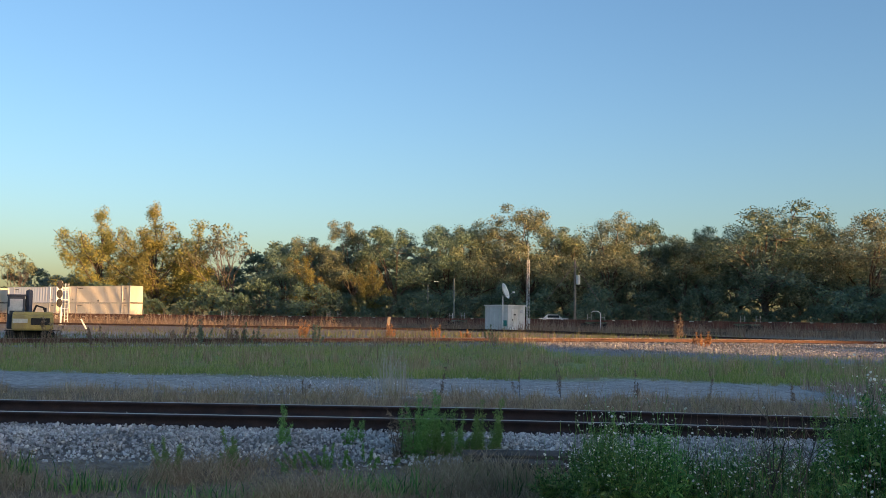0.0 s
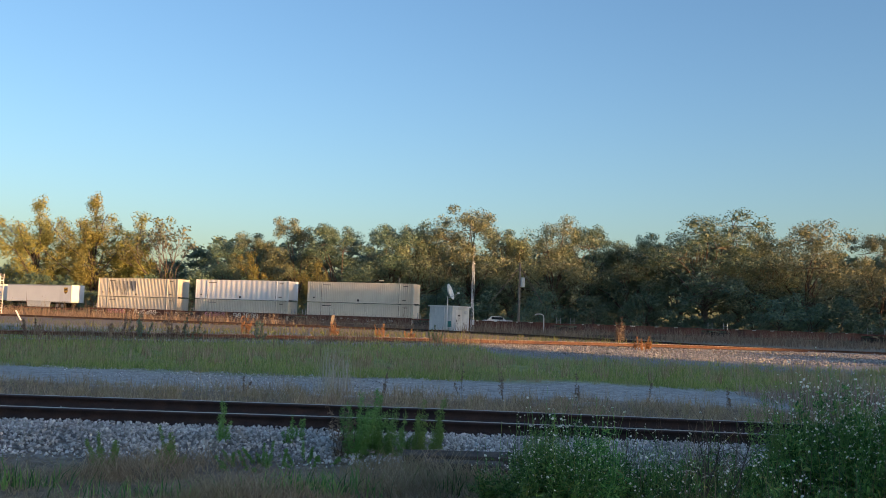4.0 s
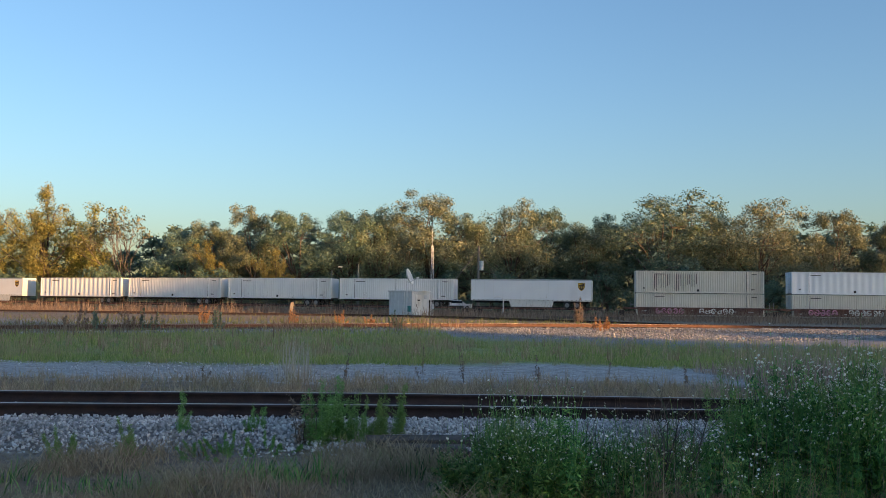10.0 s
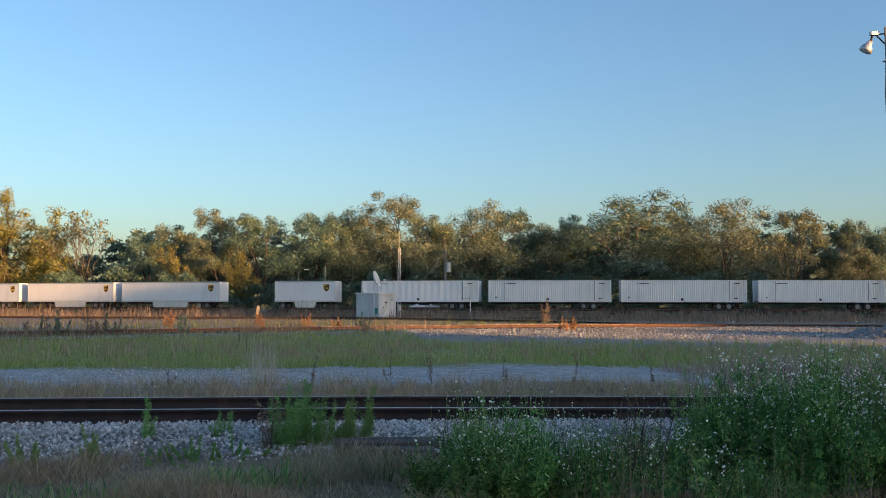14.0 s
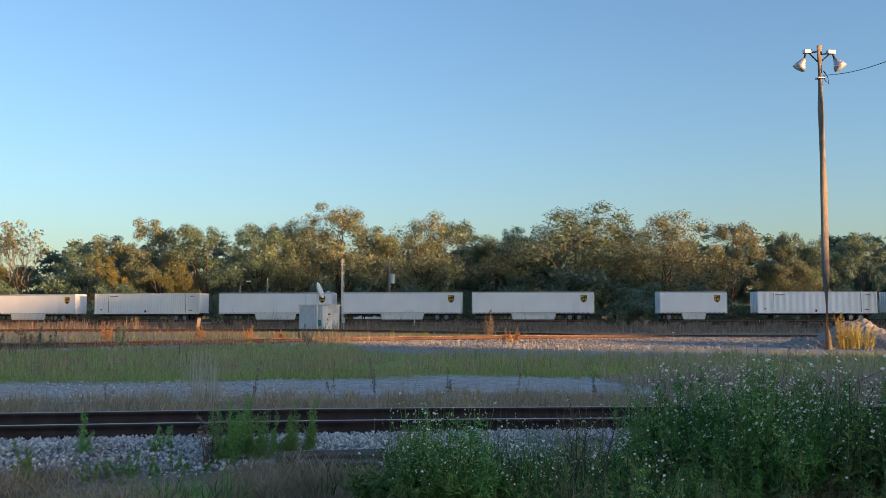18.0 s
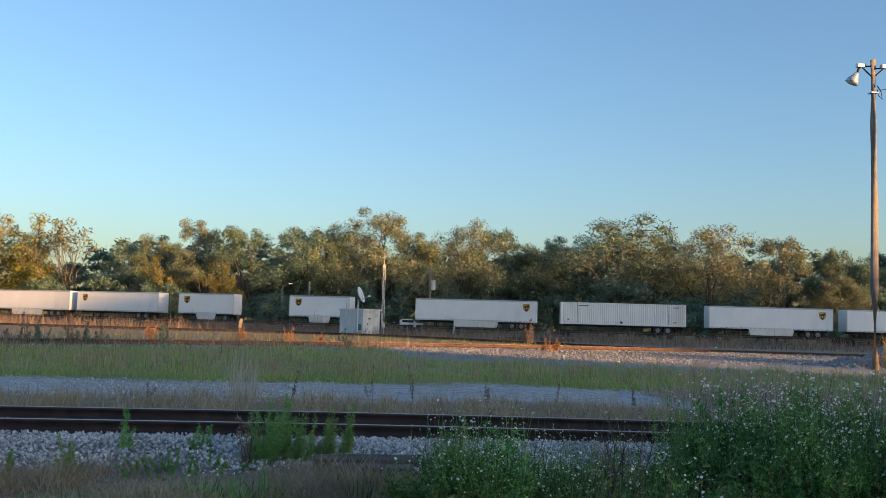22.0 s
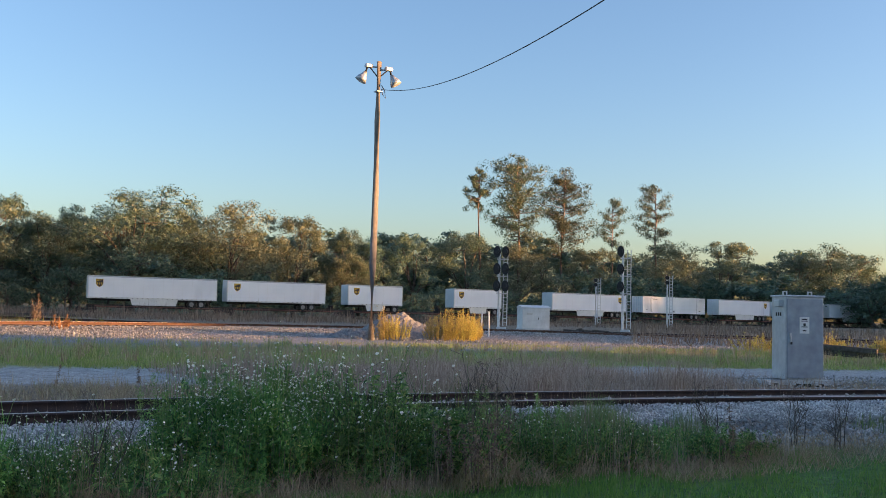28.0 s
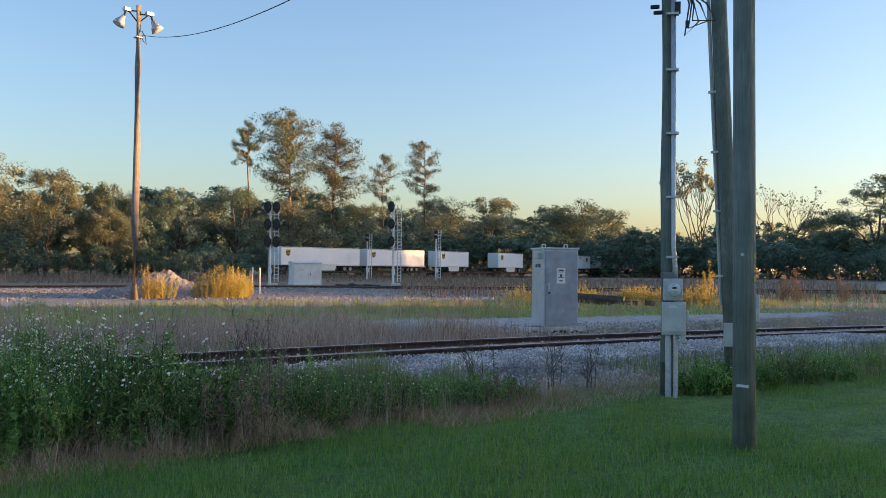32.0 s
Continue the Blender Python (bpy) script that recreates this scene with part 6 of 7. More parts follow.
def far_bits():
    # pole with guys, street lamp, bare pole and a parked car at the wood's edge
    c = thing("far_utility_pole", "pale utility pole with transformer and guy wires", "utility pole", pose(13.4, 141, lift(141)))
    part("pole", tubed((0, 0, 0), (0, 0, 10.2), 0.22, 0.15, 10), M_polewarm, c)
    part("transformer", tubed((0.45, -0.1, 6.6), (0.45, -0.1, 8.0), 0.32, n=12), M_boxgrey, c, "grey can transformer")
    for dx in (-4.2, 3.4):
        part("guy_wire", tubed((0, 0, 9.6), (dx, -0.6, 4.2), 0.06, n=5), M_polewarm, c)
    c = thing("street_lamp", "street lamp with curved arm at the wood's edge", "street lamp", pose(-9.0, 150, lift(150)))
    part("post", tubed((0, 0, 0), (0, 0, 6.7), 0.10, 0.08, 8), M_pole, c)
    part("arm", chain([(0, 0, 6.6), (0.2, 0, 6.95), (0.6, 0, 7.15), (1.0, 0, 7.2)], 0.05, 6), M_dark, c)
    part("head", boxed(1.3, 0, 7.15, 0.7, 0.30, 0.14, 0.05), M_white, c)
    c = thing("bare_pole", "bare timber pole before the wood", "pole", pose(-4.8, 149, lift(149)))
    part("shaft", tubed((0, 0, 0), (0, 0, 7.6), 0.17, 0.13, 8), M_pole, c)
    c = thing("parked_car", "white parked car half hidden behind weeds", "car", pose(10.4, 143.0, lift(143) + 0.62, 0, 0, 4))
    bm = boxed(0, 0, 0.62, 4.4, 1.75, 0.62, 0.18)
    part("body", bm, M_white, c)
    bm = bmesh.new()
    v = [bm.verts.new(p) for sy in (-0.78, 0.78) for p in ((-1.5, sy, 0.9), (1.25, sy, 0.9), (0.55, sy * 0.88, 1.48), (-0.9, sy * 0.88, 1.48))]
    bm.faces.new(v[:4])
    bm.faces.new(v[4:][::-1])
    for i in range(4):
        j = (i + 1) % 4
        bm.faces.new((v[i], v[4 + i], v[4 + j], v[j]))
    bmesh.ops.recalc_face_normals(bm, faces=bm.faces)
    part("cabin", bm, M_white, c)
    for sy in (-0.80, 0.80):
        part("side_window", boxed(-0.15, sy * 0.96, 1.18, 1.7, 0.04, 0.36, 0.02), M_glass, c)
    for sx in (-1.4, 1.4):
        for sy in (-0.8, 0.8):
            w = part("wheel", tubed((sx, sy - 0.1, 0.32), (sx, sy + 0.1, 0.32), 0.32, n=16), M_tyre, c)
            part("rim", tubed((sx, sy - 0.11, 0.32), (sx, sy + 0.11, 0.32), 0.19, n=12), M_rim, w)
    c = thing("gooseneck_pipe", "thin white gooseneck pipe beside the running line", "pipe", pose(14.4, 118.5, lift(118)))
    part("riser", tubed((0, 0, 0), (0, 0, 2.0), 0.06, n=8), M_white, c)
    smooth(part("bend", chain([(0, 0, 1.95), (-0.08, 0, 2.25), (-0.4, 0, 2.42), (-0.9, 0, 2.40), (-1.15, 0, 2.25)], 0.06, 8), M_white, c))
    tagged(piece("earth_bank", soup("bank", [(-6, 139, -0.4), (30, 139, -0.4), (30, 146, -0.4), (-6, 146, -0.4), (-5, 141, 0.69), (29, 141, 0.69), (29, 145, 0.69), (-5, 145, 0.69)], [(0, 1, 5, 4), (1, 2, 6, 5), (2, 3, 7, 6), (3, 0, 4, 7), (4, 5, 6, 7)]), M_ground), "low earth bank at the wood's edge", "ground", kind="structure")


bungalow()
dish()
mast()
tall_signal(49.7, 64.6, 0.0, 6.95, -42, "tall signal mast with three pairs of dark heads")
tall_signal(61.05, 61.35, -0.02, 7.5, -48, "tall signal mast with ladder and dark heads", cols=1)
slim_signal(88.3, 94.7, 0.05, 6.2, -40, "slim white signal with ladder and cage")
slim_signal(87.7, 81.3, 0.05, 6.3, -40, "slim white signal with ladder and cage")
tall_signal(-46.6, 103.4, 0.05, 4.8, 20, "white signal mast with dark heads by the far track", cols=1, r=0.42, metal=M_white)
lone_shed()
cabinet()
lamp_pole()
near_poles()
yard_bits()
excavator()
far_bits()


# ---- stones, grass and weeds ----
def bed_np(v, x):
    lo = np.where(x < 3.5, 10.9, 10.9 - 0.45 * np.clip(x - 3.5, 0, 5))
    return np.where(v < 12.0, -0.36 + 0.20 * (v - lo) / (12.0 - lo), np.where(v < 15.5, -0.16, -0.16 - 0.2 * (v - 15.5) / 1.4))


def vee(x, y):
    xc = np.clip(x + 0.8, 0, 32)
    return y + 0.0072 * (xc * xc + 64 * np.maximum(x - 31.2, 0))


x, y, rg = spread(54000, (-9.5, 24), (10.95, 12.95), 101)
v = vee(x, y)
k = rg.uniform(10.9, 11.7, len(x)) < v
x, y, v = x[k], y[k], v[k]
stones("ballast", x, y, bed_np(v, x) + rg.uniform(-0.02, 0.03, len(x)), 0.029, rg, M_stone, "pale crushed stone ballast of the near track")
x, y, rg = spread(10000, (6, 22.5), (8.7, 11.2), 102)
v = vee(x, y)
k = v > 10.9 - 0.45 * np.clip(x - 3.5, 0, 5) + rg.uniform(-0.1, 0.5, len(x))
x, y, v = x[k], y[k], v[k]
stones("ballast_slope", x, y, bed_np(v, x) + rg.uniform(-0.02, 0.03, len(x)), 0.045, rg, M_yardstone, "crushed stone spread below the track")
x, y, rg = spread(8000, (-14, 45), (13.1, 16.8), 103)
v = vee(x, y)
stones("ballast_between", x, y, bed_np(v, x) + rg.uniform(-0.05, -0.01, len(x)), 0.05, rg, M_yardstone, "crushed stone between and beyond the rails")
x, y, rg = spread(7000, (12.5, 38), (15.8, 22.5), 104)
stones("pad_gravel", x, y, ground_at(x, y) + rg.uniform(-0.01, 0.05, len(x)), 0.045, rg, M_yardstone, "gravel pad round the cabinet")
rg = np.random.default_rng(105)
x = np.where(rg.uniform(0, 1, 21000) < 0.12, rg.uniform(-30, 4, 21000), rg.uniform(2, 62, 21000))
lim = np.interp(x, [-30, -20, -8, 2, 14, 28, 46, 60], [41.5, 45.5, 53, 59, 62.5, 64.5, 60, 47])
y = lim - rg.uniform(1.0, 1.0 + np.interp(x, [-30, 0, 8, 20, 34, 46], [2, 4, 14, 17, 9, 14]), len(x))
stones("yard_gravel", x, y, ground_at(x, y) + 0.06 * np.clip(1 - np.abs(lim - y - 3) / 4, 0, 1) + rg.uniform(0, 0.04, len(x)), 0.075, rg, M_yardstone, "loose stone shoulder of the yard track")
rg = np.random.default_rng(106)
x, y = rg.uniform(26, 78, 26000), rg.uniform(33, 66, 26000)
r = np.hypot(x, y)
k = (r > 52) & (r < 84) & (rg.uniform(0, 1, len(x)) < 0.35 + 0.65 * (np.sin(x * 0.31 + np.sin(y * 0.4)) > -0.3))
x, y = x[k], y[k]
stones("yard_stone", x, y, ground_at(x, y) + rg.uniform(-0.01, 0.05, len(x)), 0.085, rg, M_yardstone, "loose grey stone of the eastern yard")

x, y, rg = spread(130000, (-7, 19), (3.2, 8.9), 111)
d = np.hypot(x - 1, y - 1)
k = (d > 4.4) & ((y < 8.2 + rg.normal(0, 0.35, len(x))) | (x > 8.0))
x, y = x[k], y[k]
patch = 0.75 + 0.35 * np.sin(x * 1.9 + 2 * np.sin(y * 1.4)) * np.sin(y * 2.3 + np.sin(x * 1.1))
blades("lawn_grass", x, y, ground_at(x, y), rg.uniform(0.06, 0.16, len(x)) * patch, rg.uniform(0.008, 0.014, len(x)), rg, M_lawnblade, "green unmown lawn grass in evening shade", 0.5, far=True)
x, y, rg = spread(44000, (-9, 6.5), (8.0, 11.3), 112)
tuft = np.clip(np.sin(x * 2.3 + 1.7 * np.sin(y * 1.9)) + np.sin(y * 3.1 + 2.0 * np.sin(x * 1.3)) - 0.2, 0, 1.8)
blades("dry_thatch", x, y, ground_at(x, y) + 0.04 * tuft, rg.uniform(0.10, 0.28, len(x)) * (0.6 + 0.6 * tuft), rg.uniform(0.005, 0.010, len(x)), rg, M_dryblade, "matted dry grass below the ballast", 1.0, lay=0.55)
x, y, rg = spread(22000, (7.5, 24.5), (7.7, 9.7), 113)
blades("bank_grass", x, y, ground_at(x, y), rg.uniform(0.06, 0.24, len(x)), rg.uniform(0.008, 0.014, len(x)), rg, M_dryblade, "rough grass at the foot of the ballast", 0.7, far=True, lay=0.3)
x, y, rg = spread(34000, (-16, 34), (16.3, 20.9), 114)
k = (x < 12.5) | (x > 26.5) | (y > 30)
k |= rg.uniform(0, 1, len(x)) < 0.25
x, y = x[k], y[k]
tuft = np.clip(np.sin(x * 1.7 + 1.9 * np.sin(y * 1.3)) + np.sin(y * 2.1 + 2.3 * np.sin(x * 0.9)), -0.5, 1.6)
k = rg.uniform(0, 1, len(x)) < 0.55 + 0.4 * tuft
x, y, tuft = x[k], y[k], tuft[k]
blades("dry_strip", x, y, ground_at(x, y), rg.uniform(0.06, 0.30, len(x)) * (0.75 + 0.5 * tuft) * (1 + 0.8 * (rg.uniform(0, 1, len(x)) < 0.05)), rg.uniform(0.008, 0.018, len(x)), rg, M_dryblade, "dry grey-brown grass between track and gravel road", 0.9, far=True, lay=0.25)
x, y, rg = spread(26000, (7.5, 22.5), (16.0, 25), 115)
k = (y > 14.2 + rg.normal(0, 0.5, len(x))) & (x < 19 + rg.normal(0, 1.2, len(x)))
x, y = x[k], y[k]
blades("tall_dry_grass", x, y, ground_at(x, y), rg.uniform(0.2, 0.62, len(x)) * (0.55 + 0.5 * np.abs(np.sin(x * 1.3 + np.sin(y * 1.7)) + np.sin(y * 1.1))), rg.uniform(0.008, 0.016, len(x)), rg, M_feather, "tall feathery dry grass beyond the track", 0.7)
x, y, rg = spread(84000, (-34, 62), (26.6, 46), 116)
k = rg.uniform(0, 1, len(x)) < 0.35 + 0.65 * (np.sin(x * 0.21 + np.sin(y * 0.5)) + np.sin(y * 0.7 + 1.7 * np.sin(x * 0.11)) > -0.6)
k &= ~((y > 41) & (x > 2) & (x < 22) & (rg.uniform(0, 1, len(x)) < 0.7))
x, y = x[k], y[k]
blades("field_grass", x, y, ground_at(x, y), rg.uniform(0.06, 0.22, len(x)) * (0.7 + 0.6 * (np.sin(x * 0.9 + 2 * np.sin(y * 0.8)) > 0.2)), rg.uniform(0.02, 0.045, len(x)), rg, M_midblade, "green and yellowing grass beyond the gravel road", 0.7, far=True)
rg = np.random.default_rng(117)
x = rg.uniform(-60, 20, 16000)
lim = np.interp(x, [-60, -20, -8, 2, 14, 20], [24, 47.5, 55, 62, 66, 67])
y = lim + rg.uniform(0.8, 1, len(x)) + rg.exponential(9, len(x))
k = (y < 92) & (rg.uniform(0, 1, len(x)) < np.interp(x, [-60, -5, 20], [1, 0.8, 0.15]))
x, y = x[k], y[k]
blades("sunlit_grass", x, y, ground_at(x, y), rg.uniform(0.1, 0.5, len(x)), rg.uniform(0.03, 0.06, len(x)), rg, M_yardgrass, "sunlit yellow-green grass between yard tracks", 0.5, far=True)
rg = np.random.default_rng(118)
x = rg.uniform(-90, 100, 34000)
lim = np.interp(x, [-90, -38, 0, 14, 30, 50, 60, 100], [108, 101, 98, 88, 78, 76, 78, 70])
top = np.interp(x, [-90, -70, 0, 60, 100], [150, 146, 124, 112, 104])
y = lim + (top - lim) * rg.uniform(0, 1, len(x))
k = rg.uniform(0, 1, len(x)) < np.interp(x, [-90, 0, 40, 60, 100], [1, 1, 1, 0.7, 0.45])
x, y = x[k], y[k]
hgt = (rg.uniform(0.3, 1.25, len(x)) + 0.8 * (rg.uniform(0, 1, len(x)) < 0.05)) * np.interp(x, [-90, -2, 10, 100], [1.15, 1.1, 1.0, 0.8]) * (0.55 + 0.5 * np.abs(np.sin(x * 0.37 + np.sin(y * 0.3) * 2) + np.sin(x * 0.91 + 1.3)))
blades("brown_weeds", x, y, ground_at(x, y), hgt, rg.uniform(0.035, 0.08, len(x)), rg, M_weed, "tall brown dry weeds in front of the running line", 0.55, "weeds", far=True)

rg = np.random.default_rng(119)
x = rg.uniform(-44, 6, 3600)
lim = np.interp(x, [-60, -20, -8, 2, 14, 20], [24, 45.5, 53, 59, 62.5, 64])
y = lim - 1.2 - rg.exponential(2.2, len(x))
k = rg.uniform(0, 1, len(x)) < 0.25 + 0.75 * (np.sin(x * 0.8 + 1.3 * np.sin(x * 0.27)) > 0.1)
x, y = x[k], y[k]
blades("trackside_weeds", x, y, ground_at(x, y), rg.uniform(0.3, 1.15, len(x)), rg.uniform(0.02, 0.045, len(x)), rg, M_weed, "tall brown seeding weeds along the yard track", 0.2, "weeds", far=True)


x, y, rg = spread(26000, (-26, 44), (26.7, 33), 120)
edge = 29.6 + 1.5 * np.sin(x * 0.23) + 1.0 * np.sin(x * 0.61 + 1.0)
k = vee(x, y) < edge + rg.normal(0, 0.7, len(x))
x, y = x[k], y[k]
blades("verge_lawn", x, y, ground_at(x, y), rg.uniform(0.06, 0.15, len(x)), rg.uniform(0.02, 0.04, len(x)), rg, M_limegrass, "short yellow-green grass along the gravel road", 0.6, far=True)


def plume(name, x, y, h, n, spreadr, material, label, category, seed, leaf=0.05, stems=None, wide=0.012, fine=False, base=0.25):
    """A clump of tall stems set with small leaves or florets from half their height."""
    rng = np.random.default_rng(seed)
    c = thing(name, label, category, pose(x, y, lift(y) - 0.03))
    P, paths = [], []
    for i in range(n):
        a, r = rng.uniform(0, 6.28), spreadr * math.sqrt(rng.uniform(0, 1))
        b = Vector((math.cos(a) * r, math.sin(a) * r, 0))
        t = b * 1.5 + Vector((rng.normal(0, 0.07), rng.normal(0, 0.07), h * rng.uniform(0.42, 1.1) * (1.08 - 0.4 * (r / spreadr) ** 2)))
        paths.append(crooked(b, t, wide, wide * 0.4, rng, 2, 0.06))
        for j in range(70 if fine else 20):
            q = rng.uniform(base, 1.02)
            P.append(b.lerp(t, q) + Vector(rng.normal(0, h * 0.028 * (1.25 - 0.7 * q), 3)))
    tagged(piece("stalk", limbs(paths, 3), stems or material, c), kind="stuff")
    V, F = leaf_cloud(P, [h * 0.03] * len(P), 5, leaf * 1.1, rng, 1.6 if fine else 1.0, 0.16 if fine else 0.5, True, 1.0)
    tagged(piece("bloom" if material is M_goldrod else "leafage", soup("leafage", V, F), material, c), kind="stuff")
    return c


for i, (x, y, h) in enumerate(((27.5, 45.7, 1.75), (28.1, 45.4, 1.4), (30.4, 44.8, 1.45), (30.9, 44.5, 1.7), (31.4, 44.5, 1.85), (31.9, 44.2, 1.75), (32.4, 44.5, 1.6), (33.0, 45.2, 1.35), (33.5, 46.0, 1.2), (34.6, 47.2, 1.5))):
    plume("goldenrod", x, y, h, 46, 0.62, M_goldrod, "bright yellow goldenrod clump lit by the sun", "weeds", 200 + i, 0.036)
rg = np.random.default_rng(77)
for i in range(7, 34):
    t = i / 33
    x, y = east_xy(43.5 + 1.2 * rg.normal() + 1.5 * t, 35.5 - 13.5 * t + 0.8 * rg.normal())
    plume("goldenrod", x, y, (1.6 if i in (1, 2, 11) else rg.uniform(0.8, 1.3)), 22, 0.7, M_goldrod, "golden dry goldenrod standing in a row", "weeds", 240 + i, 0.036)
plume("golden_shrub", *east_xy(46.1, 23.3), 2.1, 13, 0.22, M_goldrod, "pale golden shrub with spreading top", "shrub", 290, 0.045, M_weed, 0.012, False, 0.62)
for i, (x, y) in enumerate(((52.0, 21.9), (52.6, 21.2), (55.5, 19.8))):
    plume("brown_weed", *east_xy(x, y), 1.9, 11, 0.25, M_weed, "tall reddish-brown dry weed", "weeds", 300 + i, 0.05)
plume("red_weed", 12.8, 57.1, 1.2, 9, 0.45, M_redweed, "orange-red dry weed by the yard rail", "weeds", 310, 0.07)
plume("red_weed", 13.4, 68.0, 1.9, 7, 0.5, M_weed, "brown dry weed behind the yard rail", "weeds", 311, 0.08)
for i, (x, y, h) in enumerate(((-3.0, 62, 1.0), (-6.2, 63, 1.2), (-1.2, 63, 0.8), (-11.5, 60, 1.3))):
    plume("red_weed", x, y, h, 8, 0.35, M_redweed, "orange dry weed between the yard tracks", "weeds", 315 + i, 0.06)
for i, (x, y, h) in enumerate(((-15.0, 47.0, 1.7), (-14.0, 47.5, 1.4), (-12.6, 48.5, 1.8), (-11.9, 49, 1.3), (-18, 44.5, 1.2), (-9, 51, 1.1), (-20, 44, 1.4), (0.5, 55, 1.0))):
    plume("dark_weed", x, y, h, 6, 0.45, M_shrub if i % 2 else M_weed, "tall dark seeding weed by the yard track", "weeds", 330 + i, 0.06)
rg = np.random.default_rng(340)
x, y = rg.normal(-1.87, 0.2, 150), rg.normal(21.0, 0.2, 150)
blades("pampas_tuft", x, y, ground_at(x, y), rg.uniform(0.4, 1.3, 150), rg.uniform(0.007, 0.012, 150), rg, M_pale, "pale tuft of tall dry grass", 0.28)
for i, (x, y, h) in enumerate(((0.7, 20.5, 0.9), (1.55, 20.3, 0.85), (3.0, 20.4, 0.7), (-0.9, 20.6, 0.7), (4.4, 20.2, 0.5), (-3.6, 20.4, 0.5), (6.1, 20.5, 0.7), (8.5, 20.0, 0.8))):
    plume("dark_stalk", x, y, h, 2, 0.05, M_weed, "thin dark dry stalk beside the gravel road", "weeds", 350 + i, 0.022, M_bark, 0.006)
# feathery green weeds in the ballast
for i, (x, y, h, n, s) in enumerate(((-0.72, 11.6, 0.74, 22, 0.10), (-0.52, 11.7, 0.70, 22, 0.12), (-0.33, 11.65, 0.68, 16, 0.10), (-0.10, 11.7, 0.62, 12, 0.08), (0.10, 11.75, 0.64, 14, 0.09), (-2.25, 11.9, 0.62, 7, 0.05), (-2.45, 11.0, 0.42, 10, 0.10), (-3.0, 10.7, 0.42, 9, 0.10), (-1.4, 12.0, 0.42, 10, 0.10), (-1.62, 11.05, 0.26, 16, 0.28), (-1.2, 11.2, 0.24, 10, 0.2), (-5.5, 10.7, 0.3, 8, 0.1), (-7.2, 11.0, 0.35, 8, 0.1))):
    plume("green_weed", x, y, h * 1.08, n, s, M_fennel, "feathery bright green weed growing through ballast", "weeds", 370 + i, 0.017, None, 0.004, True, 0.12)
# taller feathery stems that stand out of the thicket
rg = np.random.default_rng(395)
for i, x in enumerate((1.0, 1.3, 3.05, 3.4, 3.75, 4.2, 4.6, 4.95, 5.3, 5.8, 6.4, 7.0, 7.6)):
    plume("green_weed", x, 9.2 - 0.05 * x + rg.uniform(0, 0.9), rg.uniform(0.9, 1.12) * (0.8 if x < 2 or x > 5.5 else 1.0), 9, 0.16, M_fennel, "feathery bright green weed among the bushes", "weeds", 396 + i, 0.02, None, 0.004, True, 0.2)
plume("dead_stalk", -0.84, 11.6, 0.85, 7, 0.07, M_weed, "brown dead plant stalk by the track", "weeds", 390, 0.022, M_bark, 0.006)


def bush_meshes(seed, h, w, leaves, flowers, stems=46, full=1.0):
    """A flowering wayside bush: a leafy mound of upright stems, with thin bare stalks that hold small white flowers well above it."""
    rng = np.random.default_rng(seed)
    paths, P, R, T = [], [], [], []
    for i in range(stems):
        a, r = rng.uniform(0, 6.28), w * math.sqrt(rng.uniform(0, 1))
        tall = h * rng.uniform(0.45, 1.0) * (1 - 0.45 * (r / w) ** 2)
        b = Vector((math.cos(a) * r * 0.5, math.sin(a) * r * 0.5, 0))
        t = Vector((math.cos(a) * r, math.sin(a) * r, tall)) + Vector((rng.normal(0, 0.06), rng.normal(0, 0.06), 0))
        paths.append(crooked(b, t, 0.006, 0.0025, rng, 2, 0.08))
        for j in range(int(11 * full)):
            q = 0.10 + 0.90 * rng.uniform() ** 0.72
            P.append(b.lerp(t, q) + Vector(rng.normal(0, 0.028, 3)))
            R.append(0.10 * (1.0 - 0.6 * q))
        T.append((b, t))
    V, F = leaf_cloud(P, R, leaves, 0.023, rng, 1.2, 0.6, True, 0.8)
    heart = [p * 0.9 for p in P[::2] if p.z < h * 0.55]
    V2, F2 = leaf_cloud(heart, [0.06] * len(heart), 3, 0.05, rng, 1.0, 0.8, True, 0.8)
    V, F = np.concatenate([V, V2]), np.concatenate([F, F2 + len(V)])
    fv, ff = [], []
    for b, t in T:
        for j in range(rng.poisson(flowers)):
            root = b.lerp(t, rng.uniform(0.82, 1.0))
            up = h * (rng.uniform(0.04, 0.30) if rng.uniform() < 0.6 else rng.uniform(0.25, 0.55))
            p = root + Vector((rng.normal(0, 0.07), rng.normal(0, 0.07), up))
            mid = root.lerp(p, 0.5) + Vector((rng.normal(0, 0.015), rng.normal(0, 0.015), 0))
            paths.append([(root, 0.0024), (mid, 0.0018), (p, 0.0012)])
            nrm = Vector((rng.normal(0, 0.6), rng.normal(-0.7, 0.5), 0.7)).normalized()
            q = nrm.to_track_quat("Z", "Y").to_matrix()
            o = len(fv)
            rad = rng.uniform(0.007, 0.012) if rng.uniform() < 0.85 else 0.016
            fv.append(tuple(p + nrm * 0.004))
            for k in range(6):
                rr = rad * rng.uniform(0.7, 1.1)
                fv.append(tuple(p + q @ Vector((rr * math.cos(k * 1.0472), rr * math.sin(k * 1.0472), 0))))
            ff += [(o, o + 1 + k, o + 1 + (k + 1) % 6) for k in range(6)]
    return [limbs(paths, 3), soup("foliage", V, F), soup("flowers", fv, ff) if fv else None]


BUSHES = [bush_meshes(401, 0.98, 0.52, 12, 3.6), bush_meshes(402, 1.05, 0.56, 12, 4.2), bush_meshes(403, 0.92, 0.48, 12, 2.6), bush_meshes(404, 0.78, 0.55, 12, 0.25), bush_meshes(405, 0.72, 0.50, 6, 2.6, 30, 0.6)]


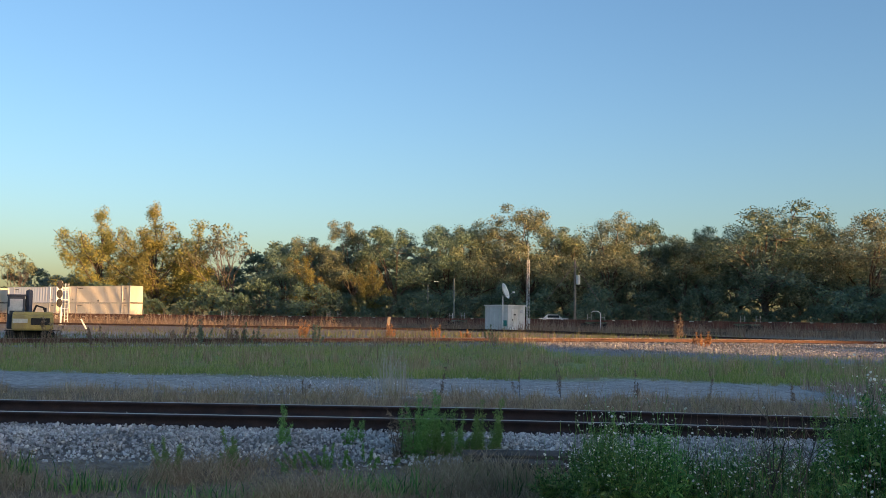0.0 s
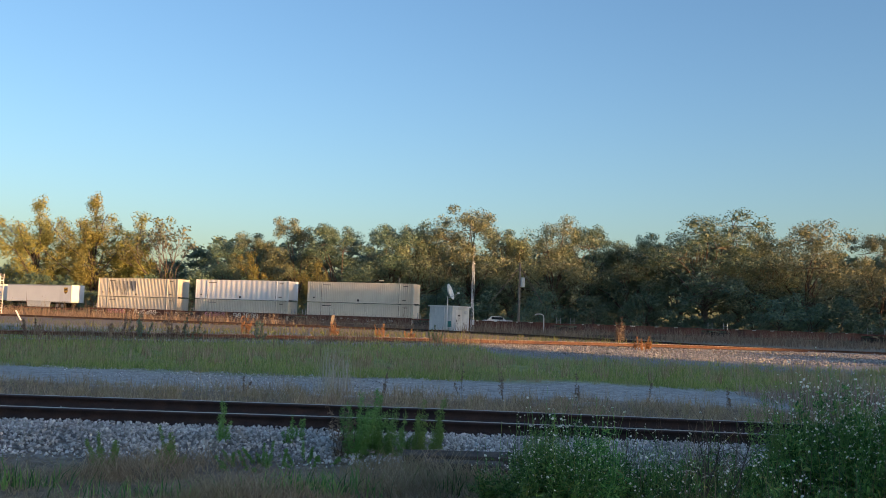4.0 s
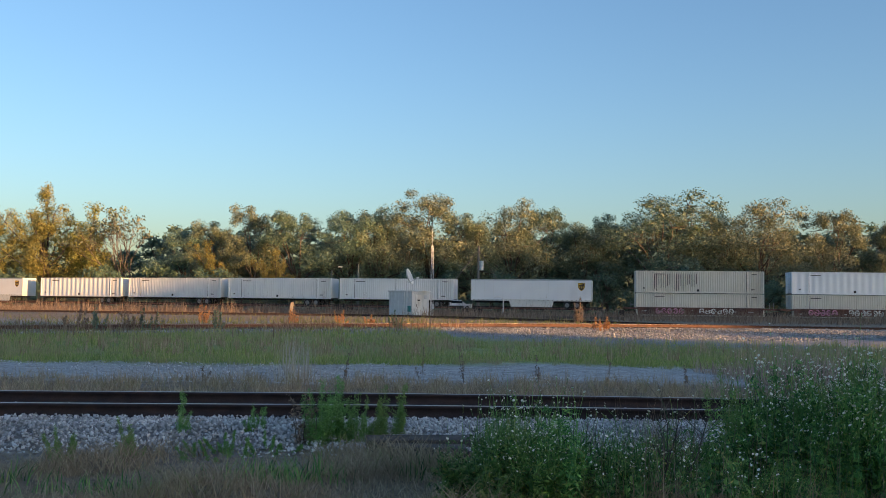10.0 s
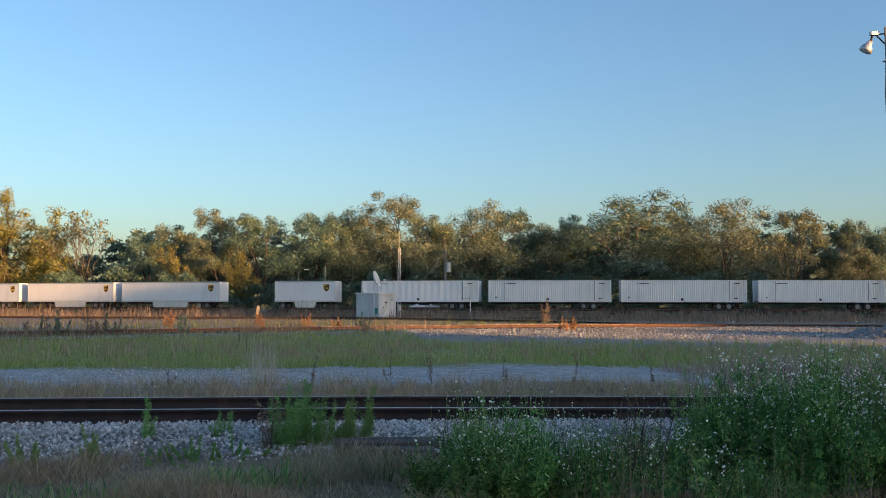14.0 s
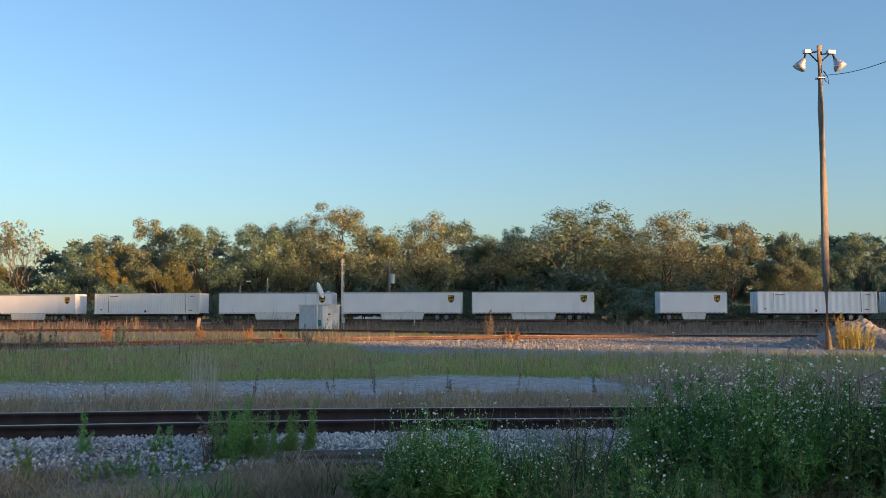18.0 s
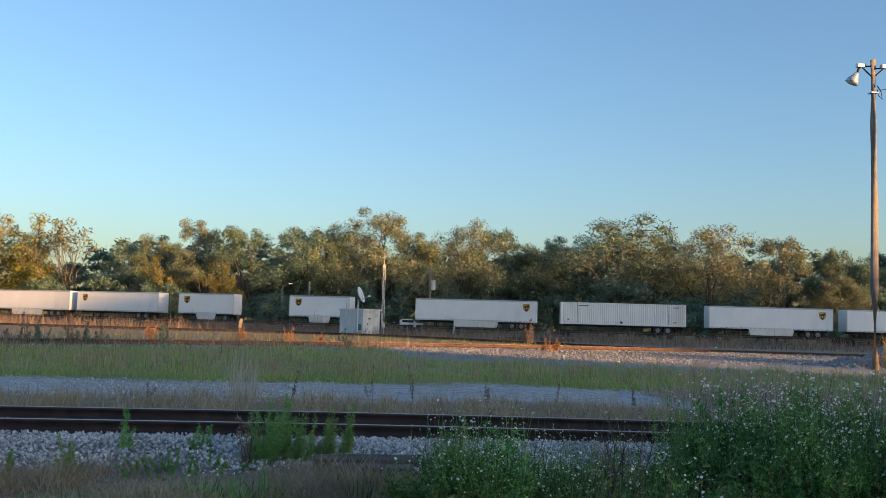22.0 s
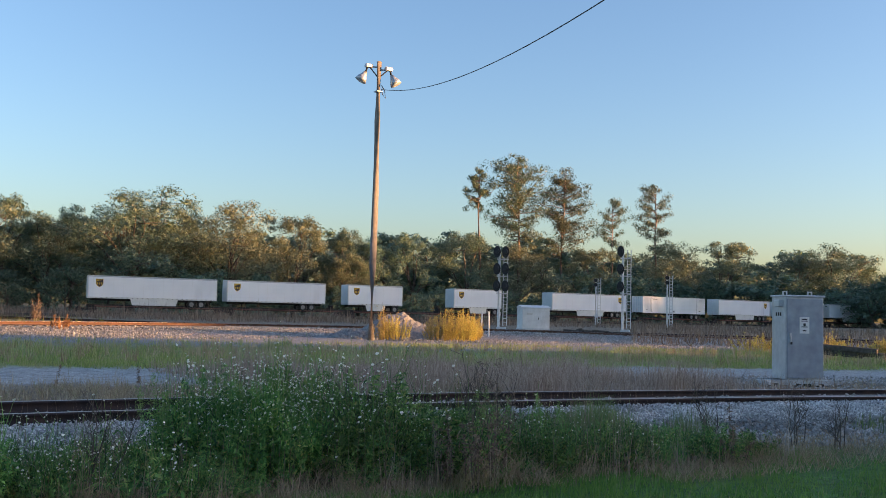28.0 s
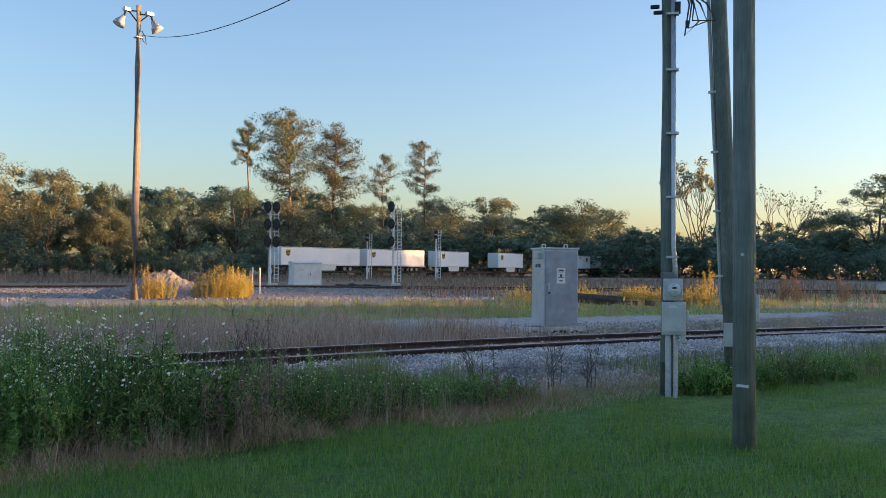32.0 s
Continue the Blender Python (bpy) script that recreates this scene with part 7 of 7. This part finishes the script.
def put_bush(x, y, var, k, label, leaf=M_bushleaf):
    root = thing("flowering_bush", label, "bush", pose(x, y, ground_at(x, y) - 0.02, 0, 0, random.uniform(0, 360)), group="bushes below the track")
    root.scale = (k * random.uniform(0.9, 1.25), k * random.uniform(0.9, 1.25), k * random.uniform(0.85, 1.1))
    for name, me, mt in zip(("stalk", "foliage", "blossom"), BUSHES[var], (M_bushleaf, leaf, M_petal)):
        if me and not (name == "blossom" and leaf is M_turned):
            tagged(piece(name, me, mt, root), kind="stuff")


FLOWERY = "leafy green bush dotted with small white flowers"
PLAIN = "dense green leafy bush with few flowers"
rg = np.random.default_rng(88)
for i in range(48):
    t = i / 47
    hump = i < 7
    x = 0.80 + 0.10 * i if hump else 2.75 + 5.8 * (t - 0.15) / 0.85
    y = (8.5 - 0.1 * x + rg.uniform(0.0, 1.0)) if hump else 8.8 - 0.035 * x + rg.uniform(0.0, 1.85)
    if not hump:
        x = max(x, 0.385 * (y - 1.62) + rg.uniform(0.1, 1.2))
    k = rg.uniform(0.82, 1.1) * (0.86 if hump else float(np.interp(x, [2.7, 3.3, 5.3, 6.0, 8.0], [0.82, 1.08, 1.12, 0.86, 0.72])))
    var = int(rg.integers(0, 3)) if rg.uniform() < 0.82 and x < 5.4 else 3
    put_bush(x, y, var, k, FLOWERY if var < 3 else PLAIN)
# between the two thickets: thin stems with few leaves, over dry grass
for i in range(9):
    put_bush(1.55 + 0.14 * i + rg.normal(0, 0.05), 8.6 + rg.uniform(0, 1.1), 4, rg.uniform(0.75, 1.05), "thin straggling bush with scattered white flowers")
for x, y, k in ((3.0, 8.75, 0.6), (4.7, 8.7, 0.62), (5.6, 8.8, 0.55), (16.1, 6.2, 0.6), (17.3, 5.8, 0.6)):
    put_bush(x, y, 3, k, PLAIN)
for x, y, k in ((11.95, 6.5, 0.8), (12.5, 6.35, 0.85), (13.3, 6.2, 0.75), (14.1, 6.05, 0.8), (15.0, 5.7, 0.75)):
    put_bush(x, y, 3, k, "low bright green leafy weed beside the poles", M_sprout)
put_bush(3.12, 8.5, 4, 0.62, "small bush with yellowed and browning leaves", M_turned)
put_bush(3.32, 8.55, 4, 0.5, "small bush with yellowed and browning leaves", M_turned)


def dead_shrub(x, y, h, seed):
    """A leafless shrub: a few crooked dark stems that fork into thin twigs."""
    rng = np.random.default_rng(seed)
    c = thing("dead_shrub", "bare dark leafless shrub among the bushes", "shrub", pose(x, y, float(ground_at(x, y)) - 0.02))
    wood, fine = [], []
    for i in range(6):
        b = Vector((rng.normal(0, 0.05), rng.normal(0, 0.05), 0))
        t = Vector((rng.normal(0, 0.17) * h, rng.normal(0, 0.15) * h, h * rng.uniform(0.65, 1.0)))
        wood.append(crooked(b, t, 0.008, 0.003, rng, 4, 0.09))
        for j in range(9):
            p = b.lerp(t, rng.uniform(0.3, 0.98))
            e = p + Vector((rng.normal(0, 0.12), rng.normal(0, 0.12), rng.uniform(0.06, 0.28))) * h
            fine.append(crooked(p, e, 0.0032, 0.0014, rng, 2, 0.1))
    tagged(piece("stem", limbs(wood, 4), M_bark, c), kind="stuff")
    tagged(piece("twig", limbs(fine, 3), M_bark, c), kind="stuff")


for i, (x, y, h) in enumerate(((6.35, 9.2, 1.3), (6.6, 9.35, 1.1), (4.75, 9.0, 1.15), (9.6, 8.5, 1.0), (10.8, 8.1, 0.9), (11.3, 7.85, 0.75), (2.2, 9.0, 0.9))):
    dead_shrub(x, y, h, 620 + i)
x, y, rg = spread(24000, (4.6, 10.0), (8.75, 10.6), 121)
k = (rg.uniform(0, 1, len(x)) < np.interp(x, [4.6, 6.0, 9.0, 10.0], [0.25, 1, 1, 0.2])) & (y > 9.3 - 0.16 * (x - 5) + 0.15 * np.sin(4 * x))
x, y = x[k], y[k]
blades("tall_bank_grass", x, y, ground_at(x, y), rg.uniform(0.25, 0.78, len(x)) * (0.7 + 0.3 * np.sin(x * 3.1 + 2 * np.sin(y * 2.3))), rg.uniform(0.005, 0.009, len(x)), rg, M_bankgrass, "tall soft green grass below the ballast", 0.28)
x, y, rg = spread(520, (1.6, 8.0), (8.2, 10.8), 122)
blades("bush_stalk_scatter", x, y, ground_at(x, y), rg.uniform(0.4, 1.0, len(x)), rg.uniform(0.003, 0.006, len(x)), rg, M_weed, "thin dry stalks among the bushes", 0.15)
x, y, rg = spread(12000, (13.2, 30.5), (7.2, 10.6), 123)
k = y < 9.5 - 0.22 * (x - 11.5)
x, y = x[k], y[k]
blades("verge_grass", x, y, ground_at(x, y), rg.uniform(0.12, 0.42, len(x)), rg.uniform(0.008, 0.014, len(x)), rg, M_bankgrass, "rough tall verge grass by the poles", 0.4)

# Green shoots and darker tufts in the thatch, and heaps of bent dead grass
for i, (cx, cy, n, hh, sp) in enumerate(((-0.9, 9.9, 260, 0.30, 0.28), (-3.4, 9.7, 160, 0.26, 0.22), (-2.3, 9.4, 150, 0.22, 0.3), (0.5, 10.2, 160, 0.26, 0.25), (-5.2, 9.6, 140, 0.22, 0.35), (1.4, 9.3, 220, 0.34, 0.3), (-4.4, 10.4, 90, 0.3, 0.15), (-6.4, 9.9, 120, 0.24, 0.3))):
    rg = np.random.default_rng(500 + i)
    x, y = rg.normal(cx, sp, n), rg.normal(cy, sp * 0.6, n)
    blades("green_tuft", x, y, ground_at(x, y), rg.uniform(0.4, 1.1, n) * hh, rg.uniform(0.008, 0.016, n), rg, M_bushleaf, "green shoots growing through dry thatch", 0.7)
for i, (cx, cy, n, hh) in enumerate(((-0.25, 10.1, 700, 0.42), (0.35, 10.35, 500, 0.40), (-2.9, 10.2, 420, 0.3), (-5.8, 10.4, 420, 0.3), (1.1, 9.9, 420, 0.36), (-4.2, 9.9, 360, 0.26))):
    rg = np.random.default_rng(520 + i)
    x, y = rg.normal(cx, 0.26, n), rg.normal(cy, 0.16, n)
    blades("dead_grass_tuft", x, y, ground_at(x, y), rg.uniform(0.4, 1.1, n) * hh, rg.uniform(0.004, 0.008, n), rg, M_dryblade, "drooping tuft of dead tan grass", 1.2, lay=0.6)
x, y, rg = spread(14000, (-34, 3), (42, 58), 530)
lim = np.interp(x, [-34, -20, -8, 2, 14], [38.5, 46, 53.5, 59.5, 63])
k = y < lim - 0.8
x, y = x[k], y[k]
blades("field_grass", x, y, ground_at(x, y), rg.uniform(0.08, 0.35, len(x)), rg.uniform(0.03, 0.06, len(x)), rg, M_midblade, "rough green grass below the yard track", 0.6, far=True)


def tufts(name, n, xr, vr, per, size, wide, material, label, seed, lean=0.5):
    """Scattered clumps of taller blades, each fanning out from one root."""
    cx, cy, rg = spread(n, xr, vr, seed)
    hh = np.repeat(rg.uniform(0.45, 1.25, n) ** 1.5, per) * size
    x = np.repeat(cx, per) + rg.normal(0, 0.07, n * per)
    y = np.repeat(cy, per) + rg.normal(0, 0.07, n * per)
    blades(name, x, y, ground_at(x, y), hh * rg.uniform(0.5, 1.1, n * per), rg.uniform(0.6, 1.3, n * per) * wide, rg, material, label, lean, far=True)


tufts("dry_grass_clumps", 700, (-16, 13), (16.8, 21.2), 22, 0.32, 0.011, M_dryblade, "dry tan grass clumps along the gravel road", 541, 0.7)
tufts("road_edge_grass", 900, (-22, 30), (26.0, 28.8), 20, 0.28, 0.016, M_midblade, "ragged grass along the road's far edge", 542)
tufts("field_clumps", 900, (-34, 50), (27.5, 42), 18, 0.42, 0.026, M_midblade, "taller clumps standing in the field grass", 543, 0.4)
tufts("field_dry_clumps", 900, (-34, 50), (28, 39), 16, 0.5, 0.022, M_dryblade, "dry seeding clumps standing in the field grass", 544, 0.3)
x, y, rg = spread(9000, (-18, 26), (20.4, 26.8), 545)
stones("road_gravel", x, y, ground_at(x, y) + rg.uniform(-0.012, 0.006, len(x)), 0.034, rg, M_stone, "loose stones on the gravel road")

# Dead grass along the foot of the bushes and between them
tufts("gap_grass", 90, (1.4, 2.7), (8.3, 10.4), 26, 0.38, 0.006, M_dryblade, "dry tan grass between the bushes", 552, 1.0)
tufts("bush_foot_grass", 150, (0.6, 10.5), (8.25, 8.75), 26, 0.34, 0.007, M_dryblade, "dead tan grass at the foot of the bushes", 551, 0.8)
# Broken old ties half buried at the foot of the ballast
for x, y, L, rz, z, rx in ((0.34, 11.42, 1.1, 3, -0.29, 9), (0.40, 11.10, 0.8, -5, -0.33, 4)):
    c = thing("old_tie", "broken dark old tie half buried in the ballast", "timber", pose(x, y, z, rx, 0, rz))
    part("timber", boxed(0, 0, 0.05, L, 0.21, 0.16, 0.02), M_tie, c)
    part("split_end", boxed(L / 2 + 0.06, 0.03, 0.03, 0.16, 0.11, 0.10, 0.015), M_tie, c)
# A lower row of bushes that runs out towards the poles
for i in range(14):
    x = 5.2 + 0.34 * i
    put_bush(x, 8.6 - 0.12 * (x - 5) + 0.22 * math.sin(i * 2.7), 3 if i % 4 else 2, 0.62 + 0.2 * math.sin(i * 1.9), PLAIN if i % 4 else FLOWERY)
rg = np.random.default_rng(570)
b, r = rg.uniform(0.80, 1.28, 9000), rg.uniform(58, 150, 9000)
x, y = r * np.sin(b), r * np.cos(b)
blades("far_weeds", x, y, ground_at(x, y), rg.uniform(0.3, 1.1, len(x)) * (0.6 + 0.5 * np.abs(np.sin(x * 0.3 + np.sin(y * 0.4)))), rg.uniform(0.05, 0.1, len(x)), rg, M_weed, "brown and green weeds at the far edge of the yard", 0.4, "weeds", far=True)
tufts("bush_top_stalks", 110, (4.4, 9.8), (8.0, 10.0), 7, 0.85, 0.006, M_feather, "thin dry stalks standing above the bushes", 575, 0.25)
for i, (x, y, h) in enumerate(((6.0, 8.3, 1.15), (6.25, 8.5, 0.95), (8.9, 7.6, 0.8), (5.45, 7.9, 1.3), (5.7, 8.0, 1.15), (5.3, 8.1, 1.0))):
    plume("dead_stalk", x, y, h, 5, 0.10, M_weed, "brown dead plant stalk among the bushes", "weeds", 580 + i, 0.022, M_bark, 0.006)


def motions():
    for ob, s in RIDES:
        walk(ob, [(t, on_line(s + at_time(t), 0, RAIL_Z)) for t in (0, 2, 4, 6.5, 9, 11, 13, 16, 19, 22, 24, 26.5, 28, 29.5, 31, 32)])


motions()
